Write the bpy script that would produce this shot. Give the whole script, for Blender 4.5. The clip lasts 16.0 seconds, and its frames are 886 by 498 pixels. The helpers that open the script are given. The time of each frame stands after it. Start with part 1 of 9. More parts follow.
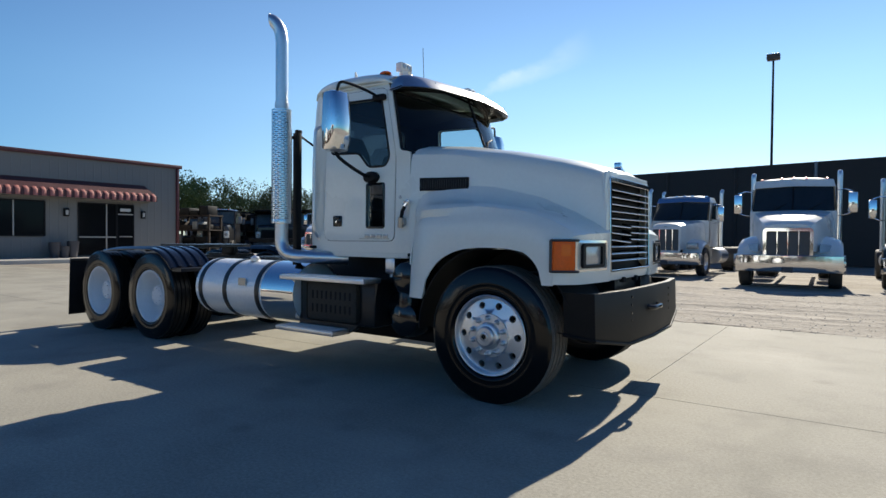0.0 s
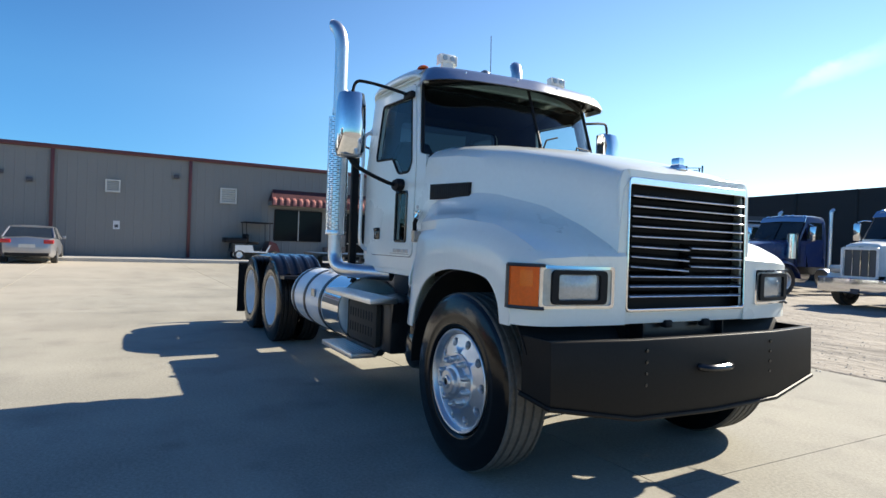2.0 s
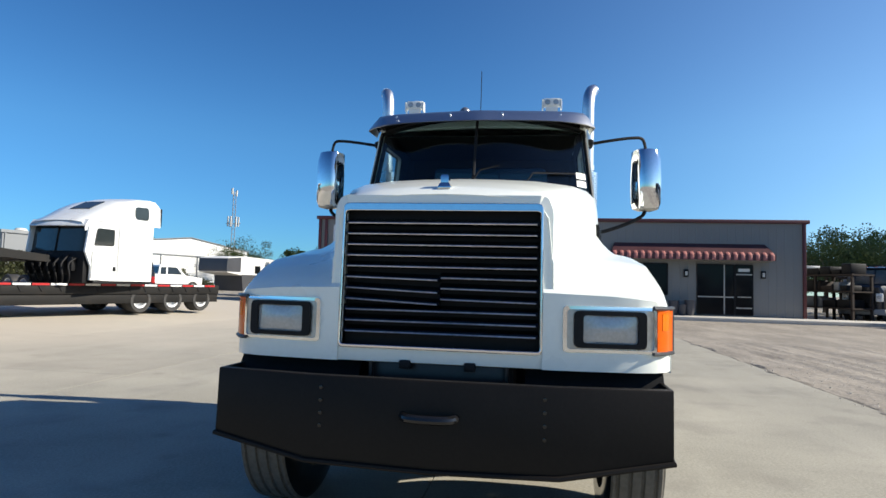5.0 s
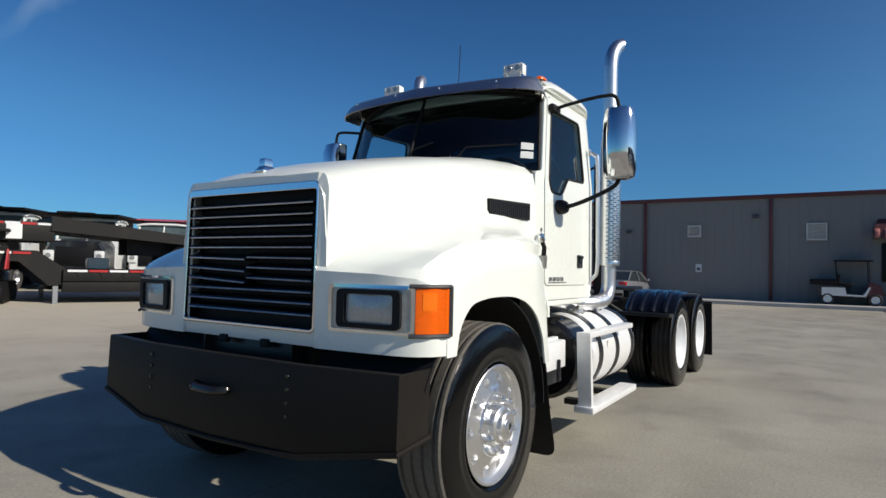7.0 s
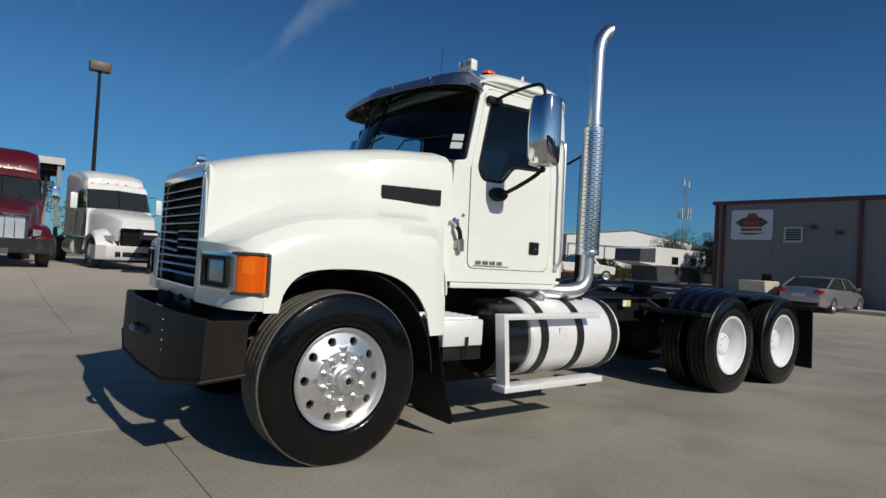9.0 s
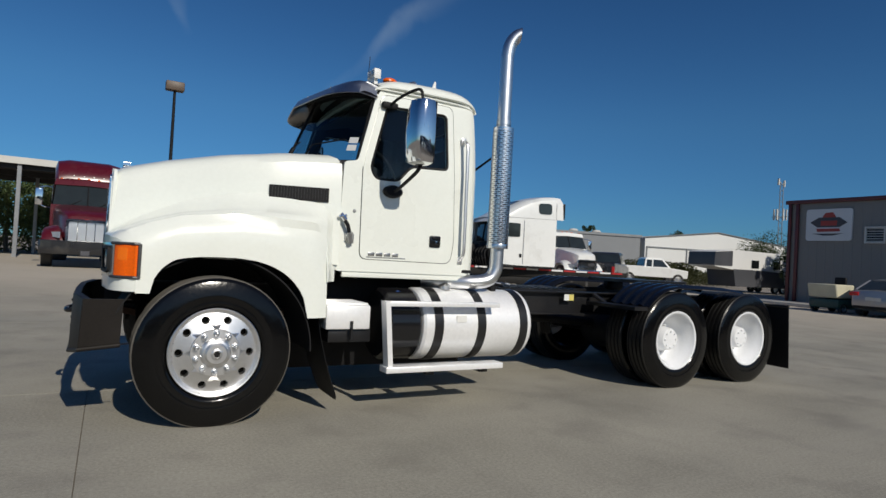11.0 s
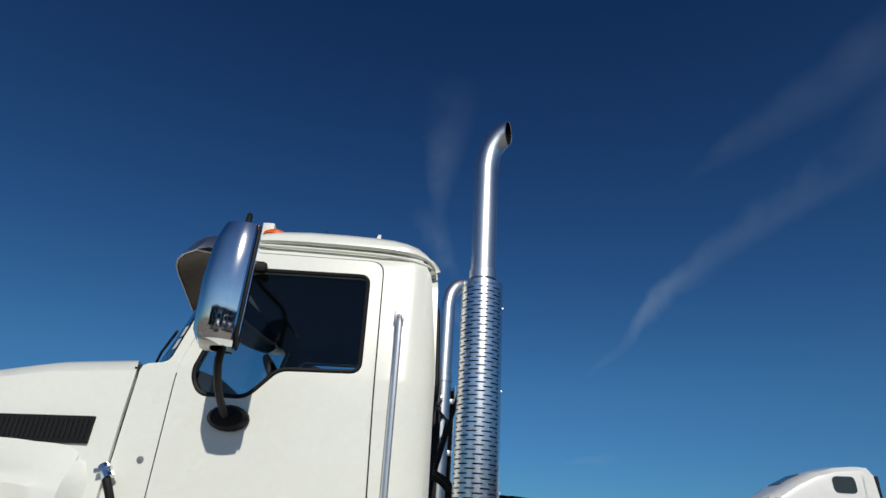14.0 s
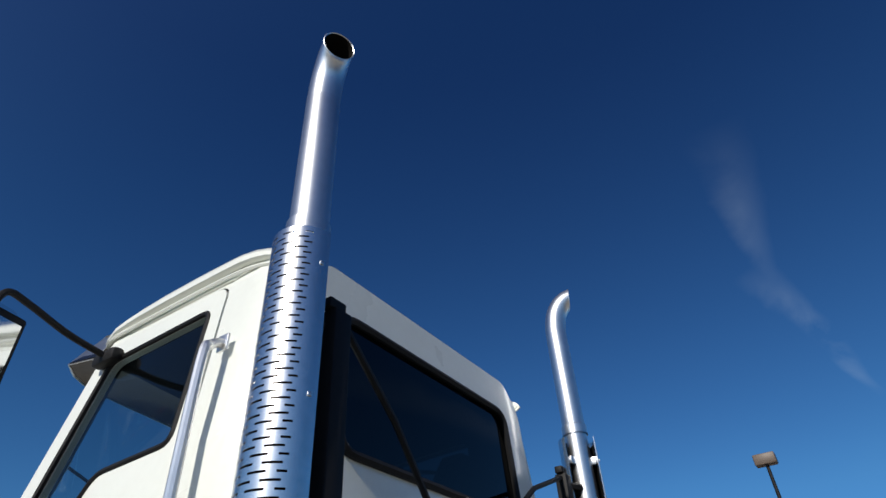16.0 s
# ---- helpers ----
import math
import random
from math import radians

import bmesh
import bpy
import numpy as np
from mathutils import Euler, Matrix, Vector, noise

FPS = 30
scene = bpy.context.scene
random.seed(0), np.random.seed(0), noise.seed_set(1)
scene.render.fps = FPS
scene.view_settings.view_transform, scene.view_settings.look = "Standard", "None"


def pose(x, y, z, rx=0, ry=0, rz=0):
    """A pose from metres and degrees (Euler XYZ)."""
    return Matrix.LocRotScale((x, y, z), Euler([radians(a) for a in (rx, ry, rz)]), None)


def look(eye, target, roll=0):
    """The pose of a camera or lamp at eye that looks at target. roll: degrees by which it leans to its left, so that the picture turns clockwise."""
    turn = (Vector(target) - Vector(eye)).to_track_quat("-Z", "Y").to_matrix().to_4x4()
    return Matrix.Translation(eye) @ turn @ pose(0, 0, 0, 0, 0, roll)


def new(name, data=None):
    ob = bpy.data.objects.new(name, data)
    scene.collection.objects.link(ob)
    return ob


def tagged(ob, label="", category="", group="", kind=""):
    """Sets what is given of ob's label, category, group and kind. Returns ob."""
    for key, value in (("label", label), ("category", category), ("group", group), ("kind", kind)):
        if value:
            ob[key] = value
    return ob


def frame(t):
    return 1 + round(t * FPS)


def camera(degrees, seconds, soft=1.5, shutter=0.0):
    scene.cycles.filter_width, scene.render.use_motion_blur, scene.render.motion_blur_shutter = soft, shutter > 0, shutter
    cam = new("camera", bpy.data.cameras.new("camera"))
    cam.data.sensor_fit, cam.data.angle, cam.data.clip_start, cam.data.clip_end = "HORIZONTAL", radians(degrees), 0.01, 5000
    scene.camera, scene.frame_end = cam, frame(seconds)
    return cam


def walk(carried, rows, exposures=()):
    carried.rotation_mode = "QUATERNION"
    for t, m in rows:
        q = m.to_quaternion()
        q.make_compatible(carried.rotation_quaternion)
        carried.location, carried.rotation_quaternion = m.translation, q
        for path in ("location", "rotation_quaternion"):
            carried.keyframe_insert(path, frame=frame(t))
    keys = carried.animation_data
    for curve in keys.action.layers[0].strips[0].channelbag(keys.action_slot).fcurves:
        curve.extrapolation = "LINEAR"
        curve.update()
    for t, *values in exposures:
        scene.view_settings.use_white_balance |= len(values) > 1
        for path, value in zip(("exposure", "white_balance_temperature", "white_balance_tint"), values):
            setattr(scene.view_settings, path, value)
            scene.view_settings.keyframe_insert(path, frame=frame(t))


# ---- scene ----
cam = camera(73.3, 16.0)
PATH = [
    (0, (2.343, -5.199, 1.3), (1.205, -3.555, 1.26), 0.5),
    (0.5, (2.557, -4.738, 1.398), (1.198, -3.272, 1.317), 2.2),
    (1, (2.668, -4.218, 1.435), (1.23, -2.829, 1.467), 1.3),
    (1.5, (2.935, -3.655, 1.421), (1.315, -2.483, 1.373), -0.9),
    (2, (3.154, -3.088, 1.38), (1.411, -2.107, 1.361), 2.2),
    (2.5, (3.451, -2.509, 1.385), (1.676, -1.588, 1.348), 1.5),
    (3, (3.72, -1.979, 1.418), (1.85, -1.273, 1.343), 2.0),
    (3.5, (3.841, -1.327, 1.407), (1.917, -0.782, 1.363), 1.7),
    (3.7, (3.885, -1.1, 1.385), (1.939, -0.642, 1.326), 0.6),
    (5.8, (3.505, 1.456, 1.355), (1.625, 0.776, 1.422), 3.1),
    (6, (3.38, 1.67, 1.314), (1.513, 0.951, 1.307), 2.2),
    (6.5, (3.139, 2.214, 1.323), (1.344, 1.332, 1.314), 0.0),
    (7, (2.895, 2.676, 1.368), (1.215, 1.594, 1.433), 1.2),
    (7.5, (2.589, 3.151, 1.385), (0.994, 1.949, 1.485), 2.2),
    (8, (2.376, 3.67, 1.377), (0.978, 2.24, 1.408), 2.7),
    (8.5, (2.088, 4.1, 1.335), (0.743, 2.621, 1.412), 3.1),
    (8.7, (1.968, 4.248, 1.329), (0.682, 2.718, 1.374), 3.4),
    (10.8, (0.87, 5.68, 1.259), (-0.153, 3.963, 1.313), 2.9),
    (11, (0.711, 5.699, 1.298), (-0.267, 3.955, 1.331), 3.2),
    (11.5, (0.195, 5.503, 1.242), (-0.849, 3.798, 1.294), 2.3),
    (12, (-0.267, 5.233, 1.268), (-1.226, 3.494, 1.504), -1.8),
    (12.5, (-0.76, 4.941, 1.359), (-1.375, 3.087, 1.789), 1.0),
    (13, (-1.208, 4.483, 1.366), (-1.683, 2.634, 1.962), 3.2),
    (13.5, (-1.722, 4.118, 1.372), (-2.111, 2.299, 2.106), 1.5),
    (14, (-2.198, 3.719, 1.423), (-2.268, 1.925, 2.305), 3.9),
    (14.5, (-2.623, 3.227, 1.476), (-2.615, 1.517, 2.514), 2.2),
    (15, (-2.993, 2.813, 1.433), (-2.645, 1.205, 2.57), 1.1),
    (15.5, (-3.288, 2.355, 1.408), (-2.787, 0.843, 2.617), -1.6),
    (16, (-3.618, 1.992, 1.416), (-2.79, 0.651, 2.648), -3.6),
]
walk(cam, [(t, look(eye, target, roll)) for t, eye, target, roll in PATH], exposures=((0, 0.5, 7000, 7), (1, 0.80, 7000, 7), (2, 1.03, 7030, 7), (3.7, 1.0, 7000, 7), (5.8, 0.47, 6800, 7), (7, 0.0, 6780, 8), (8.7, -0.44, 6780, 8), (11, -0.47, 6750, 8), (13, -0.7, 6600, 8), (14.5, -0.5, 6600, 8), (16, -0.15, 6550, 9)))

# ---- light ----
SUN_FROM = Vector((-0.12, 1.52, 1.0)).normalized()
world = bpy.data.worlds.new("sky")
scene.world = world
world.use_nodes = True
wn, wl = world.node_tree.nodes, world.node_tree.links
wn.clear()
w_out = wn.new("ShaderNodeOutputWorld")
w_bg = wn.new("ShaderNodeBackground")
w_sky = wn.new("ShaderNodeTexSky")
w_sky.sky_type, w_sky.sun_disc = "NISHITA", False
w_sky.sun_elevation, w_sky.sun_rotation = math.asin(SUN_FROM.z), math.atan2(SUN_FROM.x, SUN_FROM.y)
w_sky.air_density, w_sky.dust_density, w_sky.ozone_density = 1.0, 0.0, 3.0
w_bg.inputs["Strength"].default_value = 0.13
w_hue = wn.new("ShaderNodeHueSaturation")
w_hue.inputs["Hue"].default_value, w_hue.inputs["Saturation"].default_value, w_hue.inputs["Value"].default_value = 0.502, 1.1, 0.88
wl.new(w_sky.outputs[0], w_hue.inputs["Color"])
# clear blue air down to the horizon
w_co = wn.new("ShaderNodeTexCoord")
w_sep = wn.new("ShaderNodeSeparateXYZ")
wl.new(w_co.outputs["Generated"], w_sep.inputs[0])
w_low = wn.new("ShaderNodeMapRange")
w_low.inputs["From Min"].default_value, w_low.inputs["From Max"].default_value = -0.02, 0.22
wl.new(w_sep.outputs["Z"], w_low.inputs["Value"])
w_tint = wn.new("ShaderNodeMix")
w_tint.data_type = "RGBA"
w_tint.inputs["B"].default_value = (1, 1, 1, 1)
wl.new(w_low.outputs[0], w_tint.inputs["Factor"])
w_high = wn.new("ShaderNodeMapRange")
w_high.inputs["From Min"].default_value, w_high.inputs["From Max"].default_value = 0.25, 0.8
wl.new(w_sep.outputs["Z"], w_high.inputs["Value"])
w_deep = wn.new("ShaderNodeMix")
w_deep.data_type = "RGBA"
w_deep.inputs["B"].default_value = (0.55, 0.56, 0.70, 1)
wl.new(w_high.outputs[0], w_deep.inputs["Factor"])
wl.new(w_tint.outputs["Result"], w_deep.inputs["A"])
# sky colour multiplied darker and bluer from a right angle to the sun onwards
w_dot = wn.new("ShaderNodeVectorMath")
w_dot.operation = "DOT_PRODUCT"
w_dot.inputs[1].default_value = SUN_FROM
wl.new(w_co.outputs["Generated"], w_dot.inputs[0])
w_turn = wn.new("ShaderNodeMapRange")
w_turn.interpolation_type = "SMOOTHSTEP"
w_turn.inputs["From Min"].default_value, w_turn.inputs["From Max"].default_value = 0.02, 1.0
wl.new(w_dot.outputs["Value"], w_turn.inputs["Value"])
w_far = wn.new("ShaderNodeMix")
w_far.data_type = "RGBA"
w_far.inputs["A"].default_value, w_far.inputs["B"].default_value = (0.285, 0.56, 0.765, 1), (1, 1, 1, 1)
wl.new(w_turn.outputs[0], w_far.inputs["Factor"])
w_rim = wn.new("ShaderNodeMix")
w_rim.data_type = "RGBA"
w_rim.inputs["A"].default_value, w_rim.inputs["B"].default_value = (0.50, 0.68, 0.95, 1), (0.86, 0.80, 0.92, 1)
wl.new(w_turn.outputs[0], w_rim.inputs["Factor"])
wl.new(w_rim.outputs["Result"], w_tint.inputs["A"])
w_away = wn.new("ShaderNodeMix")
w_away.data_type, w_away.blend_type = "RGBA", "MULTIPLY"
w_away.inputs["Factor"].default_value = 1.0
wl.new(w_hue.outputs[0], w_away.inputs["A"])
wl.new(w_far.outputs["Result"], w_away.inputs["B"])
w_mul = wn.new("ShaderNodeMix")
w_mul.data_type, w_mul.blend_type = "RGBA", "MULTIPLY"
w_mul.inputs["Factor"].default_value = 1.0
wl.new(w_away.outputs["Result"], w_mul.inputs["A"])
wl.new(w_deep.outputs["Result"], w_mul.inputs["B"])
# thin wisps of high cloud: streaks along great circles, torn by noise
w_cloud = wn.new("ShaderNodeTexNoise")
w_cloud.inputs["Scale"].default_value, w_cloud.inputs["Detail"].default_value, w_cloud.inputs["Distortion"].default_value = 6.0, 9, 0.5
wl.new(w_co.outputs["Generated"], w_cloud.inputs["Vector"])
w_torn = wn.new("ShaderNodeMapRange")
w_torn.inputs["From Min"].default_value, w_torn.inputs["From Max"].default_value = 0.28, 0.78
wl.new(w_cloud.outputs[0], w_torn.inputs["Value"])


def w_math(op, a, b=None, c=None):
    q = wn.new("ShaderNodeMath")
    q.operation = op
    for k, v in enumerate((a, b, c)):
        if isinstance(v, (int, float)):
            q.inputs[k].default_value = v
        elif v is not None:
            wl.new(v, q.inputs[k])
    return q.outputs[0]


def w_along(v):
    q = wn.new("ShaderNodeVectorMath")
    q.operation = "DOT_PRODUCT"
    q.inputs[1].default_value = v
    wl.new(w_co.outputs["Generated"], q.inputs[0])
    return q.outputs["Value"]


w_last = w_mul.outputs["Result"]
w_shift = w_math("MULTIPLY", w_math("SUBTRACT", w_cloud.outputs[0], 0.5), 0.07)
WISPS = (
    ((-0.515, 0.826, 0.229), (-0.335, 0.89, 0.303), 0.028, 0.85),
    ((-0.268, -0.93, 0.25), (-0.45, -0.785, 0.425), 0.030, 0.20),
    ((-0.34, -0.87, 0.345), (-0.68, -0.46, 0.575), 0.065, 0.09),
    ((-0.38, -0.76, 0.52), (-0.66, -0.42, 0.64), 0.065, 0.075),
    ((-0.082, -0.957, 0.265), (0.0, -0.865, 0.505), 0.03, 0.42),
    ((-0.02, -0.88, 0.47), (-0.03, -0.73, 0.68), 0.055, 0.10),
    ((-0.235, -0.965, 0.12), (-0.335, -0.935, 0.13), 0.012, 0.10),
)
for one, two, width, strength in WISPS:
    one, two = Vector(one).normalized(), Vector(two).normalized()
    mid = (one + two).normalized()
    across = one.cross(two).normalized()
    along = across.cross(mid)
    half = (one - two).length / 2
    # each wisp starts narrow and bright and fans out as it thins
    run = w_math("DIVIDE", w_along(along), half)
    fan = w_math("MAXIMUM", w_math("MULTIPLY_ADD", run, 0.48, 0.62), 0.1)
    off = w_math("DIVIDE", w_math("DIVIDE", w_math("ADD", w_along(across), w_shift), width), fan)
    here = w_math("GREATER_THAN", w_along(mid), 0.3)
    side = w_math("POWER", w_math("MAXIMUM", w_math("SUBTRACT", 1.0, w_math("MULTIPLY", off, off)), 0.0), 1.5)
    ends = w_math("POWER", w_math("MAXIMUM", w_math("SUBTRACT", 1.0, w_math("MULTIPLY", run, run)), 0.0), 1.2)
    bright = w_math("MULTIPLY_ADD", run, -0.35, 0.75)
    fade = w_math("MULTIPLY", w_math("MULTIPLY", side, ends), bright)
    amount = w_math("MULTIPLY", w_math("MULTIPLY", w_math("MULTIPLY", fade, w_torn.outputs[0]), here), strength * 1.6)
    w_mix = wn.new("ShaderNodeMix")
    w_mix.data_type = "RGBA"
    w_mix.inputs["B"].default_value = (4.4, 5.5, 6.6, 1)
    wl.new(amount, w_mix.inputs["Factor"])
    wl.new(w_last, w_mix.inputs["A"])
    w_last = w_mix.outputs["Result"]
wl.new(w_mix.outputs["Result"], w_bg.inputs["Color"])
wl.new(w_bg.outputs[0], w_out.inputs["Surface"])
sun = new("sun", bpy.data.lights.new("sun", "SUN"))
sun.data.energy, sun.data.angle, sun.data.color = 4.6, radians(0.6), (1.0, 0.94, 0.86)
sun.matrix_world = look(SUN_FROM * 60, (0, 0, 0))

# ---- materials ----
def surf(name, base, rough=0.5, metal=0.0, var=0.12, coarse=1.2, fine=35.0, bump=0.15, depth=0.004, coat=0.0, dirt=None, dirt_amount=0.0, island=0.0, spec=0.5):
    """A principled surface whose colour wanders at two scales, with fine relief and optional stains."""
    m = bpy.data.materials.new(name)
    m.use_nodes = True
    n, l = m.node_tree.nodes, m.node_tree.links
    b = n["Principled BSDF"]
    b.inputs["Roughness"].default_value, b.inputs["Metallic"].default_value = rough, metal
    b.inputs["Coat Weight"].default_value = coat
    b.inputs["Specular IOR Level"].default_value = spec
    b.inputs["Coat Roughness"].default_value = 0.06
    co = n.new("ShaderNodeTexCoord")
    a, f = n.new("ShaderNodeTexNoise"), n.new("ShaderNodeTexNoise")
    for q, s, d in ((a, coarse, 5), (f, fine, 3)):
        q.inputs["Scale"].default_value, q.inputs["Detail"].default_value = s, d
        l.new(co.outputs["Object"], q.inputs["Vector"])
    add = n.new("ShaderNodeMath")
    add.operation = "ADD"
    l.new(a.outputs[0], add.inputs[0])
    l.new(f.outputs[0], add.inputs[1])
    ramp = n.new("ShaderNodeMapRange")
    ramp.inputs["From Min"].default_value, ramp.inputs["From Max"].default_value = 0.65, 1.35
    ramp.inputs["To Min"].default_value, ramp.inputs["To Max"].default_value = 1 - var, 1 + var
    l.new(add.outputs[0], ramp.inputs["Value"])
    mul = n.new("ShaderNodeVectorMath")
    mul.operation = "SCALE"
    mul.inputs[0].default_value = base
    l.new(ramp.outputs[0], mul.inputs["Scale"])
    last = mul.outputs[0]
    if dirt:
        s = n.new("ShaderNodeTexNoise")
        s.inputs["Scale"].default_value, s.inputs["Detail"].default_value = coarse * 2.3, 7
        l.new(co.outputs["Object"], s.inputs["Vector"])
        r = n.new("ShaderNodeMapRange")
        r.inputs["From Min"].default_value, r.inputs["From Max"].default_value = 0.52, 0.75
        r.inputs["To Max"].default_value = dirt_amount
        l.new(s.outputs[0], r.inputs["Value"])
        mix = n.new("ShaderNodeMix")
        mix.data_type = "RGBA"
        l.new(r.outputs[0], mix.inputs["Factor"])
        l.new(last, mix.inputs["A"])
        mix.inputs["B"].default_value = (*dirt, 1)
        last = mix.outputs["Result"]
    if island:
        info = n.new("ShaderNodeObjectInfo")
        r = n.new("ShaderNodeMapRange")
        r.inputs["To Min"].default_value, r.inputs["To Max"].default_value = 1 - island, 1 + island
        l.new(info.outputs["Random"], r.inputs["Value"])
        m2 = n.new("ShaderNodeVectorMath")
        m2.operation = "SCALE"
        l.new(last, m2.inputs[0])
        l.new(r.outputs[0], m2.inputs["Scale"])
        last = m2.outputs[0]
    l.new(last, b.inputs["Base Color"])
    rr = n.new("ShaderNodeMapRange")
    rr.inputs["To Min"].default_value, rr.inputs["To Max"].default_value = max(0.02, rough * 0.8), min(1, rough * 1.25)
    l.new(a.outputs[0], rr.inputs["Value"])
    l.new(rr.outputs[0], b.inputs["Roughness"])
    if bump:
        bp = n.new("ShaderNodeBump")
        bp.inputs["Strength"].default_value, bp.inputs["Distance"].default_value = bump, depth
        l.new(f.outputs[0], bp.inputs["Height"])
        l.new(bp.outputs[0], b.inputs["Normal"])
    return m


def tinted(name, tint, gloss=0.05, rough=0.01):
    """Tinted flat glass: light passes straight through, the gloss rises towards a grazing look."""
    m = bpy.data.materials.new(name)
    m.use_nodes = True
    n, l = m.node_tree.nodes, m.node_tree.links
    n.clear()
    out, mix = n.new("ShaderNodeOutputMaterial"), n.new("ShaderNodeMixShader")
    tr, gl, fr = n.new("ShaderNodeBsdfTransparent"), n.new("ShaderNodeBsdfGlossy"), n.new("ShaderNodeLayerWeight")
    steep, share = n.new("ShaderNodeMath"), n.new("ShaderNodeMath")
    steep.operation, share.operation = "POWER", "MULTIPLY_ADD"
    steep.inputs[1].default_value = 5.0
    share.inputs[1].default_value, share.inputs[2].default_value = 1 - gloss, gloss
    tr.inputs["Color"].default_value = (*tint, 1)
    gl.inputs["Roughness"].default_value = rough
    fr.inputs["Blend"].default_value = 0.5
    l.new(fr.outputs["Facing"], steep.inputs[0])
    l.new(steep.outputs[0], share.inputs[0])
    l.new(share.outputs[0], mix.inputs[0])
    l.new(tr.outputs[0], mix.inputs[1])
    l.new(gl.outputs[0], mix.inputs[2])
    l.new(mix.outputs[0], out.inputs["Surface"])
    return m


M_WHITE = surf("white_paint", (0.815, 0.84, 0.775), 0.28, var=0.025, bump=0.02, coat=0.5, dirt=(0.66, 0.655, 0.58), dirt_amount=0.14)
M_CHROME = surf("chrome", (0.78, 0.79, 0.80), 0.07, 1.0, var=0.04, bump=0.01)
M_VISOR = surf("brushed_stainless_visor", (0.62, 0.625, 0.625), 0.30, 1.0, var=0.05, bump=0.015)
M_VISORDARK = surf("dark_visor_reflection", (0.075, 0.062, 0.05), 0.18, 0.9, var=0.3, coarse=4)
M_SHIELD = surf("bright_slotted_steel", (0.76, 0.77, 0.78), 0.24, 1.0, var=0.06, bump=0.02)
M_STEEL = surf("stainless_steel", (0.72, 0.73, 0.74), 0.33, 1.0, var=0.06, bump=0.02)
M_ALU = surf("polished_aluminium", (0.80, 0.80, 0.80), 0.36, 1.0, var=0.06, bump=0.03)
M_TANK = surf("brushed_aluminium", (0.90, 0.90, 0.89), 0.36, 0.30, var=0.06, bump=0.04)
M_RUBBER = surf("dressed_black_rubber", (0.0032, 0.0032, 0.0033), 0.17, coat=0.18, spec=0.26, var=0.3, bump=0.3, fine=30, dirt=(0.011, 0.0105, 0.010), dirt_amount=0.22)
M_TREAD = surf("worn_tread_rubber", (0.105, 0.097, 0.084), 0.8, spec=0.3, var=0.3, bump=0.3, dirt=(0.20, 0.185, 0.16), dirt_amount=0.6)
M_DUALTREAD = surf("dressed_tread_rubber", (0.012, 0.0115, 0.011), 0.4, spec=0.3, var=0.3, bump=0.3, dirt=(0.045, 0.042, 0.038), dirt_amount=0.4)
M_OLDTYRE = surf("dusty_tyre_rubber", (0.03, 0.029, 0.028), 0.7, var=0.3, bump=0.2, dirt=(0.12, 0.11, 0.10), dirt_amount=0.4)
M_BLACK = surf("black_paint", (0.010, 0.010, 0.011), 0.35, var=0.3, bump=0.05, dirt=(0.035, 0.032, 0.03), dirt_amount=0.4)
M_FLAT = surf("flat_black_plastic", (0.008, 0.008, 0.009), 0.6, spec=0.25, var=0.3, bump=0.1)
M_GLOSSBLACK = surf("gloss_black_plastic", (0.010, 0.010, 0.011), 0.16, var=0.2, bump=0.03)
M_BUMPER = surf("satin_black_bumper_paint", (0.012, 0.0100, 0.0085), 0.5, spec=0.16, var=0.2, bump=0.06, fine=60, dirt=(0.022, 0.019, 0.017), dirt_amount=0.4)
M_AMBER = surf("amber_plastic", (0.80, 0.115, 0.001), 0.3, var=0.15, fine=60, bump=0.3, depth=0.002, coat=0.25, spec=0.3)
M_AMBERPALE = surf("pale_amber_reflector", (0.88, 0.17, 0.004), 0.25, var=0.1, fine=120, bump=0.3)
M_DARKFRAME = surf("dull_dark_lamp_frame", (0.07, 0.07, 0.072), 0.4, 0.5, var=0.25, bump=0.08)
M_SLATTRIM = surf("thin_chrome_slat_trim", (0.78, 0.78, 0.80), 0.3, 1.0, var=0.4, coarse=3)
M_RED = surf("red_lens", (0.45, 0.02, 0.02), 0.2, var=0.1)
M_LENS = surf("headlight_glass", (0.40, 0.41, 0.41), 0.22, 0.35, var=0.16, coarse=4, fine=60, bump=0.3, coat=0.5)
M_BEZEL = surf("weathered_chrome_bezel", (0.42, 0.42, 0.41), 0.32, 0.85, var=0.18, coarse=5, bump=0.08)
M_RIMWHITE = surf("white_steel_rim", (0.78, 0.79, 0.80), 0.32, var=0.04, bump=0.03)
M_GLASS = tinted("tinted_cab_glass", (0.74, 0.85, 0.88))
M_REARGLASS = tinted("dark_rear_glass", (0.025, 0.03, 0.035))
# soot in the pipe bores; elsewhere its black stands for shade
M_SOOTSHADE = surf("soot_and_shade_black", (0.006, 0.0055, 0.005), 0.9, spec=0.1, var=0.3)
M_WSHIELD = tinted("windshield_glass", (0.56, 0.68, 0.70))
M_SEAT = surf("grey_seat_cloth", (0.028, 0.028, 0.031), 0.9, var=0.25, bump=0.3)
M_TRIMSHADE = surf("cab_lining_and_brow_shade", (0.014, 0.014, 0.016), 0.8, var=0.2, bump=0.2)
M_LABELWHITE = surf("white_sticker", (0.75, 0.75, 0.72), 0.5, var=0.05)
M_LABELYELLOW = surf("yellow_sticker", (0.65, 0.55, 0.15), 0.5, var=0.05)
M_BLUECAP = surf("blue_plastic", (0.03, 0.12, 0.45), 0.4)
M_RUST = surf("rusty_steel", (0.10, 0.05, 0.03), 0.8, var=0.4, bump=0.3)
